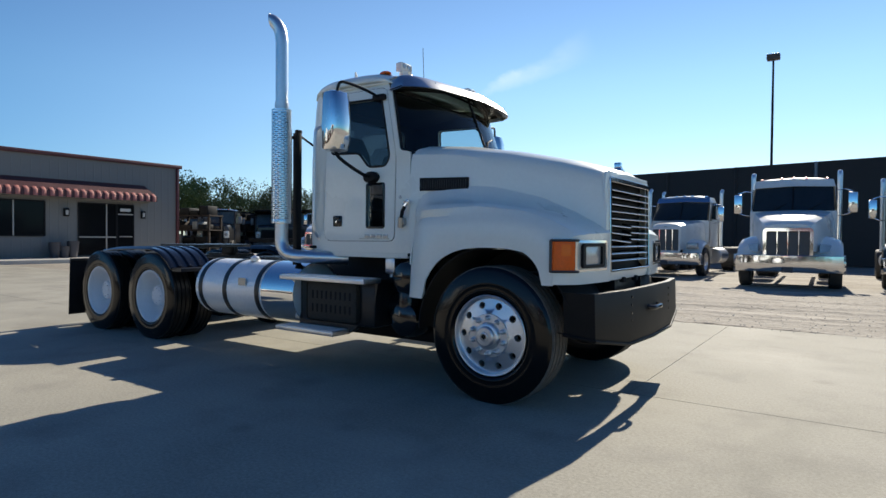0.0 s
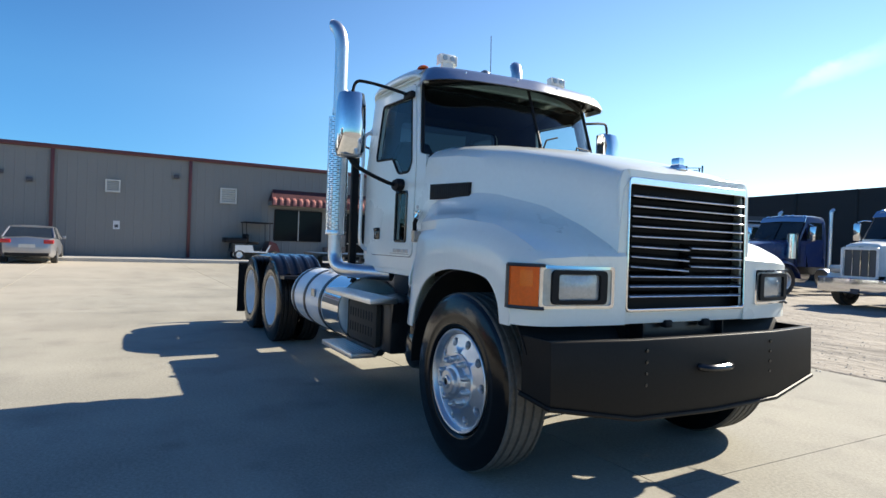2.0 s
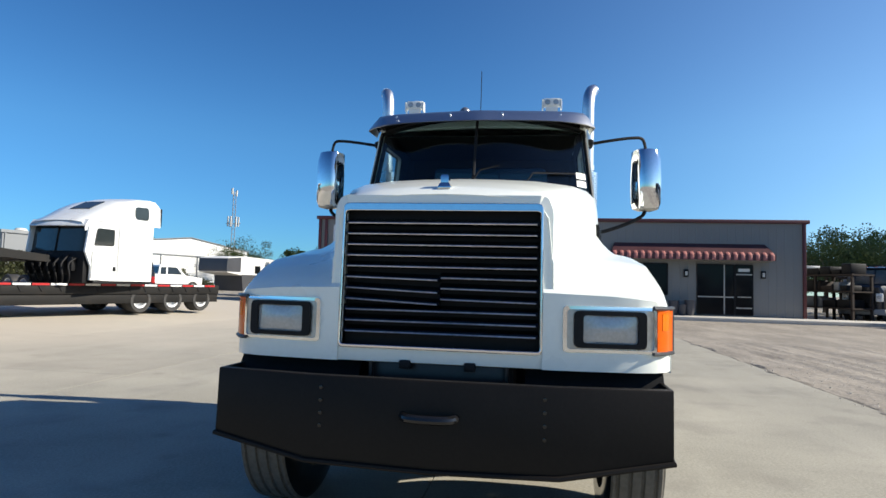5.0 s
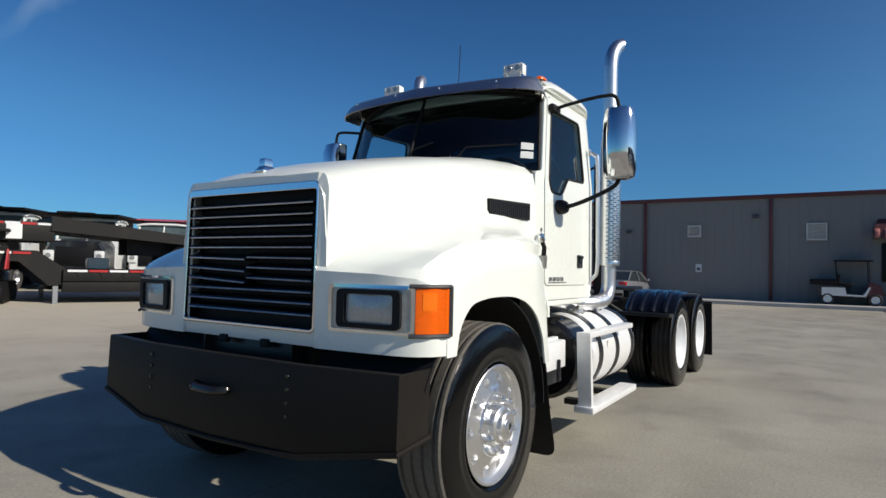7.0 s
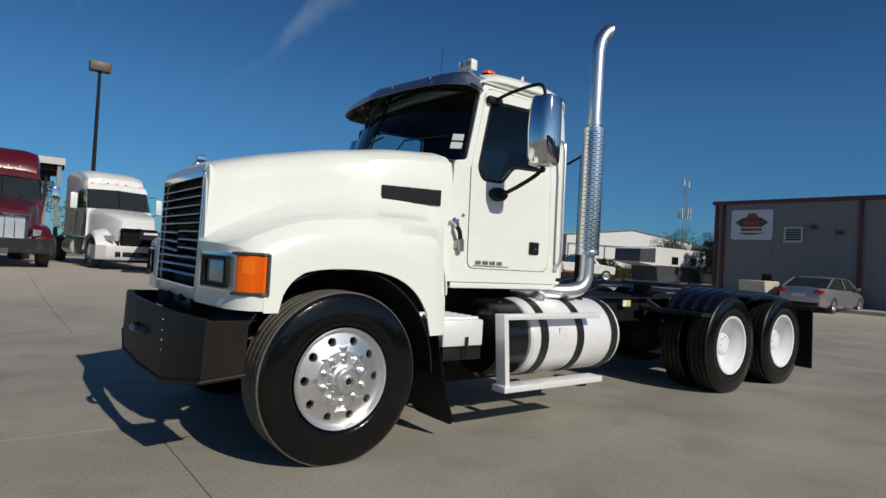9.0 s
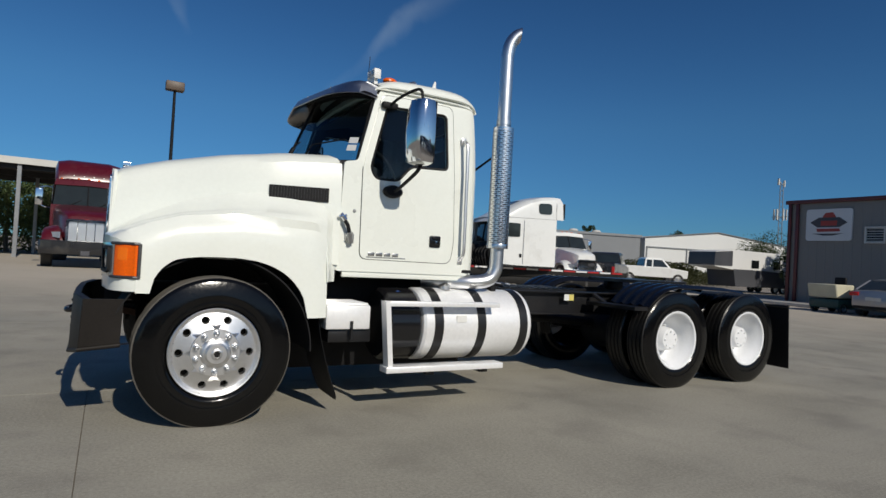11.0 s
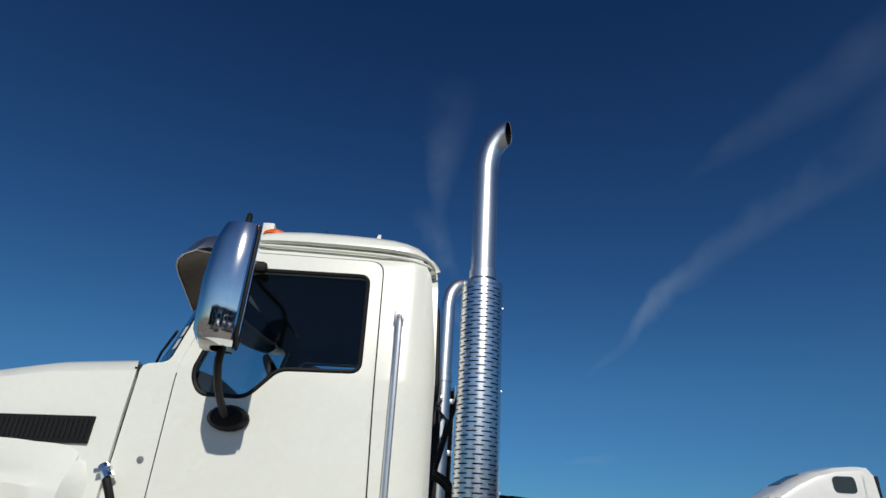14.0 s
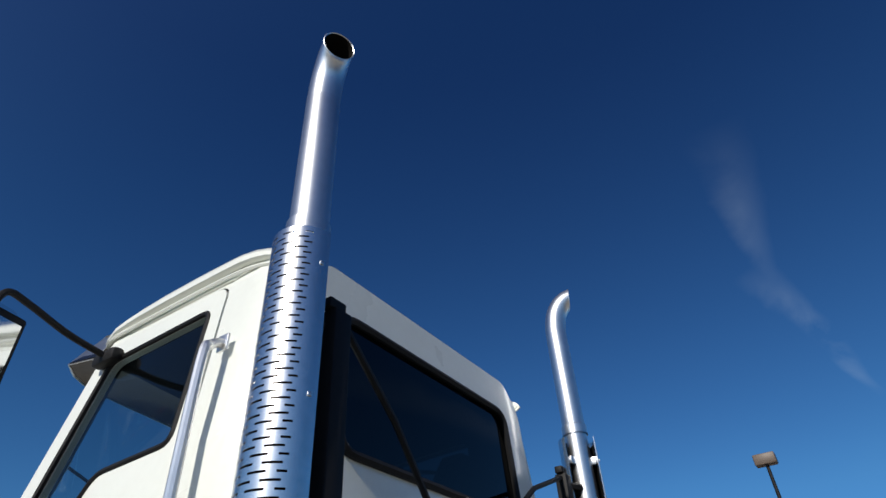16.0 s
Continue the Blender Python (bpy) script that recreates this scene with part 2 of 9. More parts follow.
M_CONCRETE = surf("concrete", (0.322, 0.304, 0.252), 0.75, var=0.26, coarse=0.7, fine=48, bump=0.28, depth=0.003, dirt=(0.17, 0.158, 0.14), dirt_amount=0.5, island=0.05, spec=0.15)
M_DIRT = surf("sandy_dirt", (0.235, 0.206, 0.166), 0.95, var=0.32, coarse=0.35, fine=9, bump=0.8, depth=0.03, dirt=(0.17, 0.145, 0.115), dirt_amount=0.8)
M_KERB = surf("kerb_concrete", (0.44, 0.42, 0.38), 0.85, var=0.15, bump=0.3)
M_SIDING = surf("grey_beige_metal_siding", (0.207, 0.202, 0.190), 0.55, var=0.06, coarse=0.5, bump=0.05)
M_TRIM = surf("maroon_metal_trim", (0.11, 0.028, 0.028), 0.45, var=0.15, bump=0.05)
M_CARGLASS = surf("greenish_vehicle_glass", (0.022, 0.028, 0.029), 0.06, var=0.2, coarse=2.5, bump=0.0, spec=0.6)
# paler base stands in for sky reflection and the bright cab behind
M_SKYGLASS = surf("glass_with_painted_sky", (0.075, 0.10, 0.10), 0.14, var=0.35, coarse=2.0, bump=0.0, spec=0.6)
M_DARKGLASS = surf("dark_storefront_glass", (0.008, 0.009, 0.010), 0.08, var=0.1, bump=0.0, spec=0.14)



def weather(m, marks, amount, stretch, scale, low, high, spots=0.0, specks=0.0):
    """Lays long worn streaks, round drips and fine aggregate specks over a surface's colour."""
    n, l = m.node_tree.nodes, m.node_tree.links
    b = n["Principled BSDF"]
    last = b.inputs["Base Color"].links[0].from_socket
    co = n.new("ShaderNodeTexCoord")
    mp = n.new("ShaderNodeMapping")
    mp.inputs["Scale"].default_value = stretch
    mp.inputs["Rotation"].default_value = (0, 0, 0.12)
    l.new(co.outputs["Object"], mp.inputs["Vector"])
    t = n.new("ShaderNodeTexNoise")
    t.inputs["Scale"].default_value, t.inputs["Detail"].default_value, t.inputs["Roughness"].default_value = scale, 9, 0.65
    l.new(mp.outputs[0], t.inputs["Vector"])
    r = n.new("ShaderNodeMapRange")
    r.inputs["From Min"].default_value, r.inputs["From Max"].default_value, r.inputs["To Max"].default_value = low, high, amount
    l.new(t.outputs[0], r.inputs["Value"])
    layers = [(r.outputs[0], marks)]
    if spots:
        v = n.new("ShaderNodeTexVoronoi")
        v.inputs["Scale"].default_value = 0.9
        l.new(co.outputs["Object"], v.inputs["Vector"])
        q = n.new("ShaderNodeMapRange")
        q.inputs["From Min"].default_value, q.inputs["From Max"].default_value, q.inputs["To Min"].default_value, q.inputs["To Max"].default_value = 0.03, 0.11, spots, 0
        l.new(v.outputs["Distance"], q.inputs["Value"])
        layers.append((q.outputs[0], (0.09, 0.08, 0.07)))
    if specks:
        v = n.new("ShaderNodeTexNoise")
        v.inputs["Scale"].default_value, v.inputs["Detail"].default_value = 160, 2
        l.new(co.outputs["Object"], v.inputs["Vector"])
        q = n.new("ShaderNodeMapRange")
        q.inputs["From Min"].default_value, q.inputs["From Max"].default_value, q.inputs["To Max"].default_value = 0.58, 0.75, specks
        l.new(v.outputs[0], q.inputs["Value"])
        layers.append((q.outputs[0], (0.62, 0.58, 0.52)))
        v2 = n.new("ShaderNodeMapRange")
        v2.inputs["From Min"].default_value, v2.inputs["From Max"].default_value, v2.inputs["To Min"].default_value, v2.inputs["To Max"].default_value = 0.27, 0.42, specks, 0
        l.new(v.outputs[0], v2.inputs["Value"])
        layers.append((v2.outputs[0], (0.12, 0.105, 0.09)))
    for fac, colour in layers:
        mix = n.new("ShaderNodeMix")
        mix.data_type = "RGBA"
        l.new(fac, mix.inputs["Factor"])
        l.new(last, mix.inputs["A"])
        mix.inputs["B"].default_value = (*colour, 1)
        last = mix.outputs["Result"]
    l.new(last, b.inputs["Base Color"])
    return m


def dust_over(m, colour):
    """Pale dust that thickens in torn drifts towards the far side of the apron."""
    n, l = m.node_tree.nodes, m.node_tree.links
    b = n["Principled BSDF"]
    last = b.inputs["Base Color"].links[0].from_socket
    co, sep = n.new("ShaderNodeTexCoord"), n.new("ShaderNodeSeparateXYZ")
    l.new(co.outputs["Object"], sep.inputs[0])
    drift = n.new("ShaderNodeTexNoise")
    drift.inputs["Scale"].default_value, drift.inputs["Detail"].default_value, drift.inputs["Roughness"].default_value = 0.22, 7, 0.6
    l.new(co.outputs["Object"], drift.inputs["Vector"])
    far = n.new("ShaderNodeMath")
    far.operation = "MULTIPLY_ADD"
    far.inputs[1].default_value = 14.0
    l.new(drift.outputs[0], far.inputs[0])
    l.new(sep.outputs["Y"], far.inputs[2])
    west = n.new("ShaderNodeMath")
    west.operation = "MULTIPLY_ADD"
    west.inputs[1].default_value = 0.35
    l.new(sep.outputs["X"], west.inputs[0])
    l.new(far.outputs[0], west.inputs[2])
    r = n.new("ShaderNodeMapRange")
    r.inputs["From Min"].default_value, r.inputs["From Max"].default_value, r.inputs["To Min"].default_value, r.inputs["To Max"].default_value = 2.0, -8.0, 0.0, 0.85
    l.new(west.outputs[0], r.inputs["Value"])
    mix = n.new("ShaderNodeMix")
    mix.data_type = "RGBA"
    l.new(r.outputs[0], mix.inputs["Factor"])
    l.new(last, mix.inputs["A"])
    mix.inputs["B"].default_value = (*colour, 1)
    l.new(mix.outputs["Result"], b.inputs["Base Color"])


weather(M_CONCRETE, (0.39, 0.372, 0.315), 0.7, (0.16, 0.9, 1), 0.9, 0.50, 0.74, spots=0.3, specks=0.38)
weather(M_CONCRETE, (0.18, 0.171, 0.145), 0.5, (0.5, 0.22, 1), 1.4, 0.55, 0.75)
dust_over(M_CONCRETE, (0.50, 0.445, 0.365))
weather(M_DIRT, (0.37, 0.325, 0.265), 0.8, (0.35, 1.3, 1), 0.8, 0.46, 0.66, specks=0.7)

# ---- mesh helpers ----
TRUCK_CORE = Vector((-1.6, 0, 1.4))


def finish(bm, smooth=32, thick=0.0, inside=None):
    me = bpy.data.meshes.new("mesh")
    bmesh.ops.remove_doubles(bm, verts=bm.verts, dist=0.0001)
    bmesh.ops.recalc_face_normals(bm, faces=bm.faces)
    if thick:
        if inside is not None and sum(f.calc_area() * f.normal.dot(f.calc_center_median() - inside) for f in bm.faces) < 0:
            bmesh.ops.reverse_faces(bm, faces=bm.faces)
        bm.normal_update()
        shell = [(v, v.co - v.normal * thick) for v in bm.verts]
        twin = {v: bm.verts.new(co) for v, co in shell}
        rim = [(lp.vert, lp.link_loop_next.vert) for e in bm.edges if len(e.link_faces) == 1 for lp in e.link_loops]
        for f in list(bm.faces):
            bm.faces.new([twin[v] for v in reversed(f.verts)])
        for a, b in rim:
            bm.faces.new((b, a, twin[a], twin[b]))
    for f in bm.faces:
        f.smooth = True
    bm.to_mesh(me)
    bm.free()
    me.set_sharp_from_angle(angle=radians(smooth))
    return me


def part(name, bm, material, parent=None, label="", at=None, thick=0.0, bevel=0.0, smooth=32):
    """Links a bmesh as one mesh object, under a thing or a part where a parent is given."""
    root = parent
    while root and root.parent:
        root = root.parent
    me = finish(bm, smooth, thick, TRUCK_CORE if root and root.name == "semi_truck" else None)
    for q in material if isinstance(material, tuple) else (material,):
        me.materials.append(q)
    ob = new(name, me)
    if parent:
        ob.parent = parent
    if at is not None:
        ob.matrix_basis = at
    if bevel:
        s = ob.modifiers.new("edges", "BEVEL")
        s.width, s.segments, s.limit_method = bevel, 2, "ANGLE"
    return tagged(ob, label=label)


def thing(name, label, category, m=None, group="", kind=""):
    ob = new(name)
    ob.empty_display_size = 0.2
    if m is not None:
        ob.matrix_basis = m
    return tagged(ob, label, category, group, kind)


def box(bm, x0, x1, y0, y1, z0, z1, bev=0.0, seg=2):
    v = [bm.verts.new(p) for p in ((x0, y0, z0), (x1, y0, z0), (x1, y1, z0), (x0, y1, z0), (x0, y0, z1), (x1, y0, z1), (x1, y1, z1), (x0, y1, z1))]
    fs = [bm.faces.new([v[i] for i in q]) for q in ((3, 2, 1, 0), (4, 5, 6, 7), (0, 1, 5, 4), (1, 2, 6, 5), (2, 3, 7, 6), (3, 0, 4, 7))]
    if bev:
        es = list({e for f in fs for e in f.edges})
        bmesh.ops.bevel(bm, geom=es, offset=bev, segments=seg, profile=0.5, affect="EDGES")
    return bm


def loft(bm, secs, closed=False, caps=False):
    rows = [[bm.verts.new(p) for p in s] for s in secs]
    n = len(rows[0])
    for a, b in zip(rows, rows[1:]):
        for i in range(n if closed else n - 1):
            j = (i + 1) % n
            bm.faces.new((a[i], a[j], b[j], b[i]))
    if caps:
        bm.faces.new(rows[0][::-1])
        bm.faces.new(rows[-1])
    return rows


def tube(bm, pts, r, n=10, caps=True):
    """A round bar along points; r is one radius or one for each point."""
    pts = [Vector(p) for p in pts]
    rs = r if isinstance(r, (list, tuple)) else [r] * len(pts)
    up = Vector((0.31, 0.17, 0.93))
    secs = []
    for i, p in enumerate(pts):
        d = (pts[min(i + 1, len(pts) - 1)] - pts[max(i - 1, 0)]).normalized()
        side = d.cross(up)
        if side.length < 1e-3:
            side = d.orthogonal()
        side.normalize()
        up = side.cross(d).normalized()
        secs.append([p + rs[i] * (math.cos(2 * math.pi * k / n) * side + math.sin(2 * math.pi * k / n) * up) for k in range(n)])
    loft(bm, secs, True, caps)
    return bm


def bend(pts, steps=6):
    """A smooth path through points."""
    pts = [Vector(p) for p in pts]
    out = []
    for i in range(len(pts) - 1):
        a, b, c, d = pts[max(i - 1, 0)], pts[i], pts[i + 1], pts[min(i + 2, len(pts) - 1)]
        for k in range(steps):
            t = k / steps
            out.append(0.5 * ((2 * b) + (c - a) * t + (2 * a - 5 * b + 4 * c - d) * t * t + (3 * b - a - 3 * c + d) * t ** 3))
    return out + [pts[-1]]


def lathe(bm, prof, n=32, m=None, closed=False):
    """Turns (along, radius) pairs round the local y axis."""
    m = m or Matrix()
    secs = [[m @ Vector((r * math.cos(2 * math.pi * k / n), a, r * math.sin(2 * math.pi * k / n))) for k in range(n)] for a, r in prof]
    rows = loft(bm, secs, True)
    if closed:
        bm.faces.new(rows[0][::-1])
        bm.faces.new(rows[-1])
    return bm


def prism(bm, poly, axis, a, b):
    """Extrudes a 2D outline from a to b along an axis; the outline holds the two other axes in order."""
    def place(p, h):
        return {"x": (h, p[0], p[1]), "y": (p[0], h, p[1]), "z": (p[0], p[1], h)}[axis]
    loft(bm, [[place(p, a) for p in poly], [place(p, b) for p in poly]], True, True)
    return bm


def holed(bm, outer, holes, put, cuts_u=(), cuts_v=()):
    """A sheet with holes, from 2D outlines, cut along straight lines and carried into space by put(u, v)."""
    edges = []
    for loop in (outer, *holes):
        vs = [bm.verts.new((u, v, 0)) for u, v in loop]
        edges += [bm.edges.new((p, q)) for p, q in zip(vs, vs[1:] + vs[:1])]
    bmesh.ops.triangle_fill(bm, use_beauty=True, use_dissolve=False, edges=edges)
    for at, no in [((c, 0, 0), (1, 0, 0)) for c in cuts_u] + [((0, c, 0), (0, 1, 0)) for c in cuts_v]:
        bmesh.ops.bisect_plane(bm, geom=bm.verts[:] + bm.edges[:] + bm.faces[:], plane_co=at, plane_no=no)
    for v in bm.verts:
        v.co = put(v.co.x, v.co.y)
    return bm


def rounded(pts, r, n=4):
    """A 2D outline with its corners rounded."""
    out = []
    for i, p in enumerate(pts):
        p = Vector(p)
        a, b = Vector(pts[i - 1]) - p, Vector(pts[(i + 1) % len(pts)]) - p
        q = min(r, 0.45 * a.length, 0.45 * b.length)
        s, e = p + a.normalized() * q, p + b.normalized() * q
        for k in range(n + 1):
            t = k / n
            out.append(tuple((1 - t) ** 2 * s + 2 * t * (1 - t) * p + t * t * e))
    return out


def lerp(table, x):
    """Straight interpolation in a table of (x, value) with rising x."""
    if x <= table[0][0]:
        return table[0][1]
    for (a, u), (b, v) in zip(table, table[1:]):
        if x <= b:
            return u + (v - u) * (x - a) / (b - a)
    return table[-1][1]

M_COVER = surf("dusty_brown_black_plastic", (0.04, 0.034, 0.027), 0.6, spec=0.3, var=0.25, bump=0.1)
M_WETBLACK = surf("wet_black_plastic", (0.006, 0.006, 0.0065), 0.12, var=0.2, bump=0.04, coat=0.3)
# ---- the white tractor unit: x ahead, y to its left ----
truck = thing("semi_truck", "white day-cab tractor unit with tall chrome exhaust stacks, parked on concrete", "truck")


def hood_half(x):
    return lerp(((-0.95, 0.955), (-0.84, 0.945), (-0.37, 0.885), (-0.1, 0.81), (0.3, 0.675), (0.72, 0.565)), x)


def hood_top(x):
    return lerp(((-0.95, 2.165), (-0.55, 2.14), (-0.08, 2.075), (0.34, 1.985), (0.55, 1.925), (0.66, 1.89), (0.72, 1.85)), x)


def fender_top(x):
    return lerp(((-0.82, 1.53), (-0.14, 1.545), (0.25, 1.50), (0.5, 1.44), (0.65, 1.385), (0.74, 1.335)), x)


def arch(x):
    if -0.66 < x < 0.56:
        u = (x + 0.02) / 0.64 if x < -0.02 else (x + 0.02) / 0.60
        low = 0.78 if x < -0.02 else 0.95
        return low + (1.22 - low) * (1 - abs(u) ** 2.6) ** 0.55
    return 0.78 if x < 0 else 0.95


def nose_sweep(x, y):
    back = lerp(((0.0, 0), (0.6, 0), (0.75, -0.012), (1.05, -0.045), (1.12, -0.09), (1.16, -0.13), (1.19, -0.2)), abs(y))
    return back * max(0.0, 1 - (0.74 - x) / 0.45)


def hood_sweep(x, y):
    return 0.23 * (1 - min(1, abs(y) / 0.95) ** 2) * max(0.0, 1 - (x + 0.95) / 0.6)


# hood skin
bm = bmesh.new()
secs = []
for k in range(23):
    x = 0.72 - 1.67 * k / 22
    yh, zt = hood_half(x), hood_top(x)
    half = [(0.0, zt), (0.3 * yh, zt - 0.004), (0.6 * yh, zt - 0.016), (0.82 * yh, zt - 0.04), (0.93 * yh, zt - 0.075), (0.985 * yh, zt - 0.125), (yh, zt - 0.2), (yh + 0.012, zt - 0.33), (yh + 0.02, 1.5), (yh + 0.025, 1.2)]
    if k == 0:
        half = [(y, min(z, 1.85 - max(0, (y - 0.45)) * 0.25)) for y, z in half]
    full = [(-y, z) for y, z in half[:0:-1]] + half
    secs.append([(x + hood_sweep(x, y), y, z) for y, z in full])
rows = loft(bm, secs)
hood = part("hood", bm, M_WHITE, truck, "white fibreglass hood, slightly soiled", thick=0.02)

# nose round the grille opening
bm = bmesh.new()
holed(bm, rounded([(-0.578, 0.96), (0.578, 0.96), (0.585, 1.77), (0.555, 1.845), (-0.555, 1.845), (-0.585, 1.77)], 0.04), [rounded([(-0.525, 1.04), (0.525, 1.04), (0.52, 1.79), (-0.52, 1.79)], 0.02)], lambda u, v: Vector((0.735 - 0.02 * max(0, (v - 1.0)) - 0.012 * (abs(u) > 0.53), u, v)))
part("grille_surround", bm, M_WHITE, hood, "white nose panel with chipped lower edge", thick=0.025, bevel=0.006)

# fenders with their wheel arches
for side in (1, -1):
    bm = bmesh.new()
    secs = []
    for k in range(40):
        x = 0.74 - 1.56 * k / 39
        yh, zc = hood_half(x), fender_top(x)
        zb = arch(x)
        ye = lerp(((-0.82, 1.165), (-0.5, 1.18), (0.74, 1.19)), x)
        fil = lerp(((-0.82, 0.92), (-0.3, 1.0), (0.2, 0.72), (0.5, 0.40), (0.74, 0.10)), x)
        wide = lerp(((-0.55, 1.0), (0.3, 0.0)), x)
        turn = max(0.0, (-0.66 - x) / 0.16) ** 2
        ye -= 0.035 * turn
        zc -= 0.03 * turn
        pts = [(yh - 0.03, zc + 0.28 * fil), (yh + 0.012, zc + 0.19 * fil + 0.012 * wide), (yh + 0.035 + 0.02 * wide, zc + 0.13 * fil + 0.018 * wide), (yh + 0.08 + 0.02 * wide, zc + 0.085 * fil + 0.016 * wide), (yh + 0.15, zc + 0.058 * fil + 0.004 * wide)]
        inner = yh + 0.15
        for q in (0.35, 0.6, 0.8):
            pts.append((inner + (ye - inner) * q, zc + 0.055 * fil - 0.055 * fil * q * q - 0.02 * q ** 6 - 0.03 * wide * q * q))
        pts += [(ye - 0.03, zc - 0.05 - 0.018 * wide), (ye - 0.008, zc - 0.085 - 0.02 * wide), (ye, zc - 0.13 - 0.02 * wide), (ye + 0.004, max(zb + 0.03, (zc + zb) / 2 - 0.06)), (ye + 0.004, zb)]
        if k == 0:
            pts = [(y, min(z, lerp(((0.56, 1.345), (0.9, 1.335), (1.12, 1.315), (1.19, 1.28)), y))) for y, z in pts]
        lean = 0.085 * max(0.0, (-0.48 - x) / 0.34) ** 1.6
        pts = [(y - lean * min(1, max(0, (z - 0.9) / 0.6)) * min(1, max(0, (y - yh) / 0.2)), z) for y, z in pts]
        secs.append([(x + nose_sweep(x, y), side * y, z) for y, z in pts])
    loft(bm, secs)
    front = secs[0]
    loft(bm, [front, [(x, y, min(z, 0.96)) for x, y, z in front]])
    back = secs[-1]
    loft(bm, [back, [(x, min(abs(y), 0.92) * side, z) for x, y, z in back]])
    part("fender", bm, M_WHITE, truck, "white flared front fender", thick=0.012)
    # the side turns in behind the flare to meet the cab
    outer = [p for p in back if abs(p[1]) > 0.955 and p[2] > 1.12]
    outer += [(back[-1][0], back[-1][1], z) for z in (1.12, 1.06)]
    bm = bmesh.new()
    loft(bm, [[(x + (-0.932 - x) * q, side * (abs(y) + (min(abs(y), 0.95) - abs(y)) * (1 - (1 - q) ** 1.6)), z) for q in (0, 0.25, 0.5, 0.75, 1)] for x, y, z in outer])
    part("fender_return", bm, M_WHITE, truck, thick=0.01)
    bm = bmesh.new()
    loft(bm, [[(0.70 * math.cos(radians(a)), side * y, 0.52 + 0.70 * math.sin(radians(a))) for a in range(24, 182, 4)] for y in (0.45, 1.15)])
    part("wheel_well", bm, M_FLAT, truck, thick=0.01)
    # lamp cluster
    bm = bmesh.new()
    ring = rounded([(0.635, 1.055), (1.10, 1.055), (1.10, 1.285), (0.635, 1.285)], 0.025)
    hole = rounded([(0.655, 1.07), (1.085, 1.07), (1.085, 1.268), (0.655, 1.268)], 0.02)
    holed(bm, ring, [hole], lambda u, v, s=side: Vector((0.752 + nose_sweep(0.74, u), s * u, v)))
    bez = part("headlight_bezel", bm, M_CHROME, truck, "thin chrome headlight surround", thick=0.03)
    bm = bmesh.new()
    holed(bm, hole, [rounded([(0.70, 1.085), (1.03, 1.085), (1.03, 1.255), (0.70, 1.255)], 0.03)], lambda u, v, s=side: Vector((0.744 + nose_sweep(0.74, u), s * u, v)))
    part("bezel_plate", bm, M_BEZEL, bez, "dull grey lamp plate", thick=0.02)
    bm = bmesh.new()
    holed(bm, rounded([(0.69, 1.078), (1.045, 1.078), (1.045, 1.262), (0.69, 1.262)], 0.03), [rounded([(0.735, 1.10), (1.005, 1.10), (1.005, 1.24), (0.735, 1.24)], 0.02)], lambda u, v, s=side: Vector((0.760 + nose_sweep(0.74, u), s * u, v)))
    part("lamp_gasket", bm, M_FLAT, bez, "black headlight gasket", thick=0.04)
    bm = bmesh.new()
    n = 8
    loft(bm, [[(0.742 + nose_sweep(0.74, 0.735 + 0.27 * i / n) + 0.012 * math.sin(math.pi * i / n) * math.sin(math.pi * j / n), side * (0.735 + 0.27 * i / n), 1.10 + 0.14 * j / n) for i in range(n + 1)] for j in range(n + 1)])
    part("headlight", bm, M_LENS, bez, "clear rectangular headlight lens")
    bm = bmesh.new()
    secs = []
    for j in range(5):
        z = 1.062 + 0.215 * j / 4
        row = []
        for i in range(8):
            y = 1.103 + 0.095 * min(1, i / 6)
            x = 0.752 + nose_sweep(0.74, y) if i <= 6 else 0.752 + nose_sweep(0.74, 1.198) - 0.02
            row.append((x, side * y, z))
        secs.append(row)
    loft(bm, secs)
    part("turn_signal", bm, M_AMBER, bez, "amber wrap-round turn signal", thick=0.02)
    bm = bmesh.new()
    for z in (1.05, 1.277):
        tube(bm, [(0.757 + nose_sweep(0.74, y), side * y, z + 0.006) for y in (1.08, 1.12, 1.15, 1.18, 1.2)] + [(0.525, side * 1.2, z + 0.006)], 0.010, 6)
    tube(bm, [(0.525, side * 1.2, 1.05), (0.525, side * 1.2, 1.285)], 0.012, 6)
    part("signal_frame", bm, M_DARKFRAME, bez, "dull dark signal frame")
    bm = bmesh.new()
    loft(bm, [[(0.7555 + nose_sweep(0.74, y), side * y, z) for y in (1.13, 1.15, 1.172)] for z in (1.17, 1.255)])
    part("reflector", bm, M_AMBERPALE, bez, "paler amber reflector block", thick=0.004)
    # air intake vent on the hood side
    bm = bmesh.new()
    loft(bm, [[(x, side * (hood_half(x) + 0.028), z0 + (z1 - z0) * j) for x, z0, z1 in ((-0.37, 1.70, 1.812), (-0.6, 1.704, 1.817), (-0.84, 1.708, 1.822))] for j in (0, 1)])
    vent = part("hood_vent", bm, M_FLAT, truck, "black fine-ribbed vent plate on the hood side", thick=0.02)
    for k in range(20):
        x = -0.392 - 0.0225 * k
        bm = bmesh.new()
        tube(bm, [(x, side * (hood_half(x) + 0.029), z + 0.02 * (-0.37 - x)) for z in (1.716, 1.798)], 0.0045, 5)
        part("vent_rib", bm, M_BLACK, vent)
    # hood latch
    bm = bmesh.new()
    box(bm, -1.075, -1.0, side * 0.945, side * 0.99, 1.40, 1.47, 0.012)
    tube(bm, [(-1.045, side * 0.985, 1.385), (-1.03, side * 0.995, 1.475)], 0.026, 10)
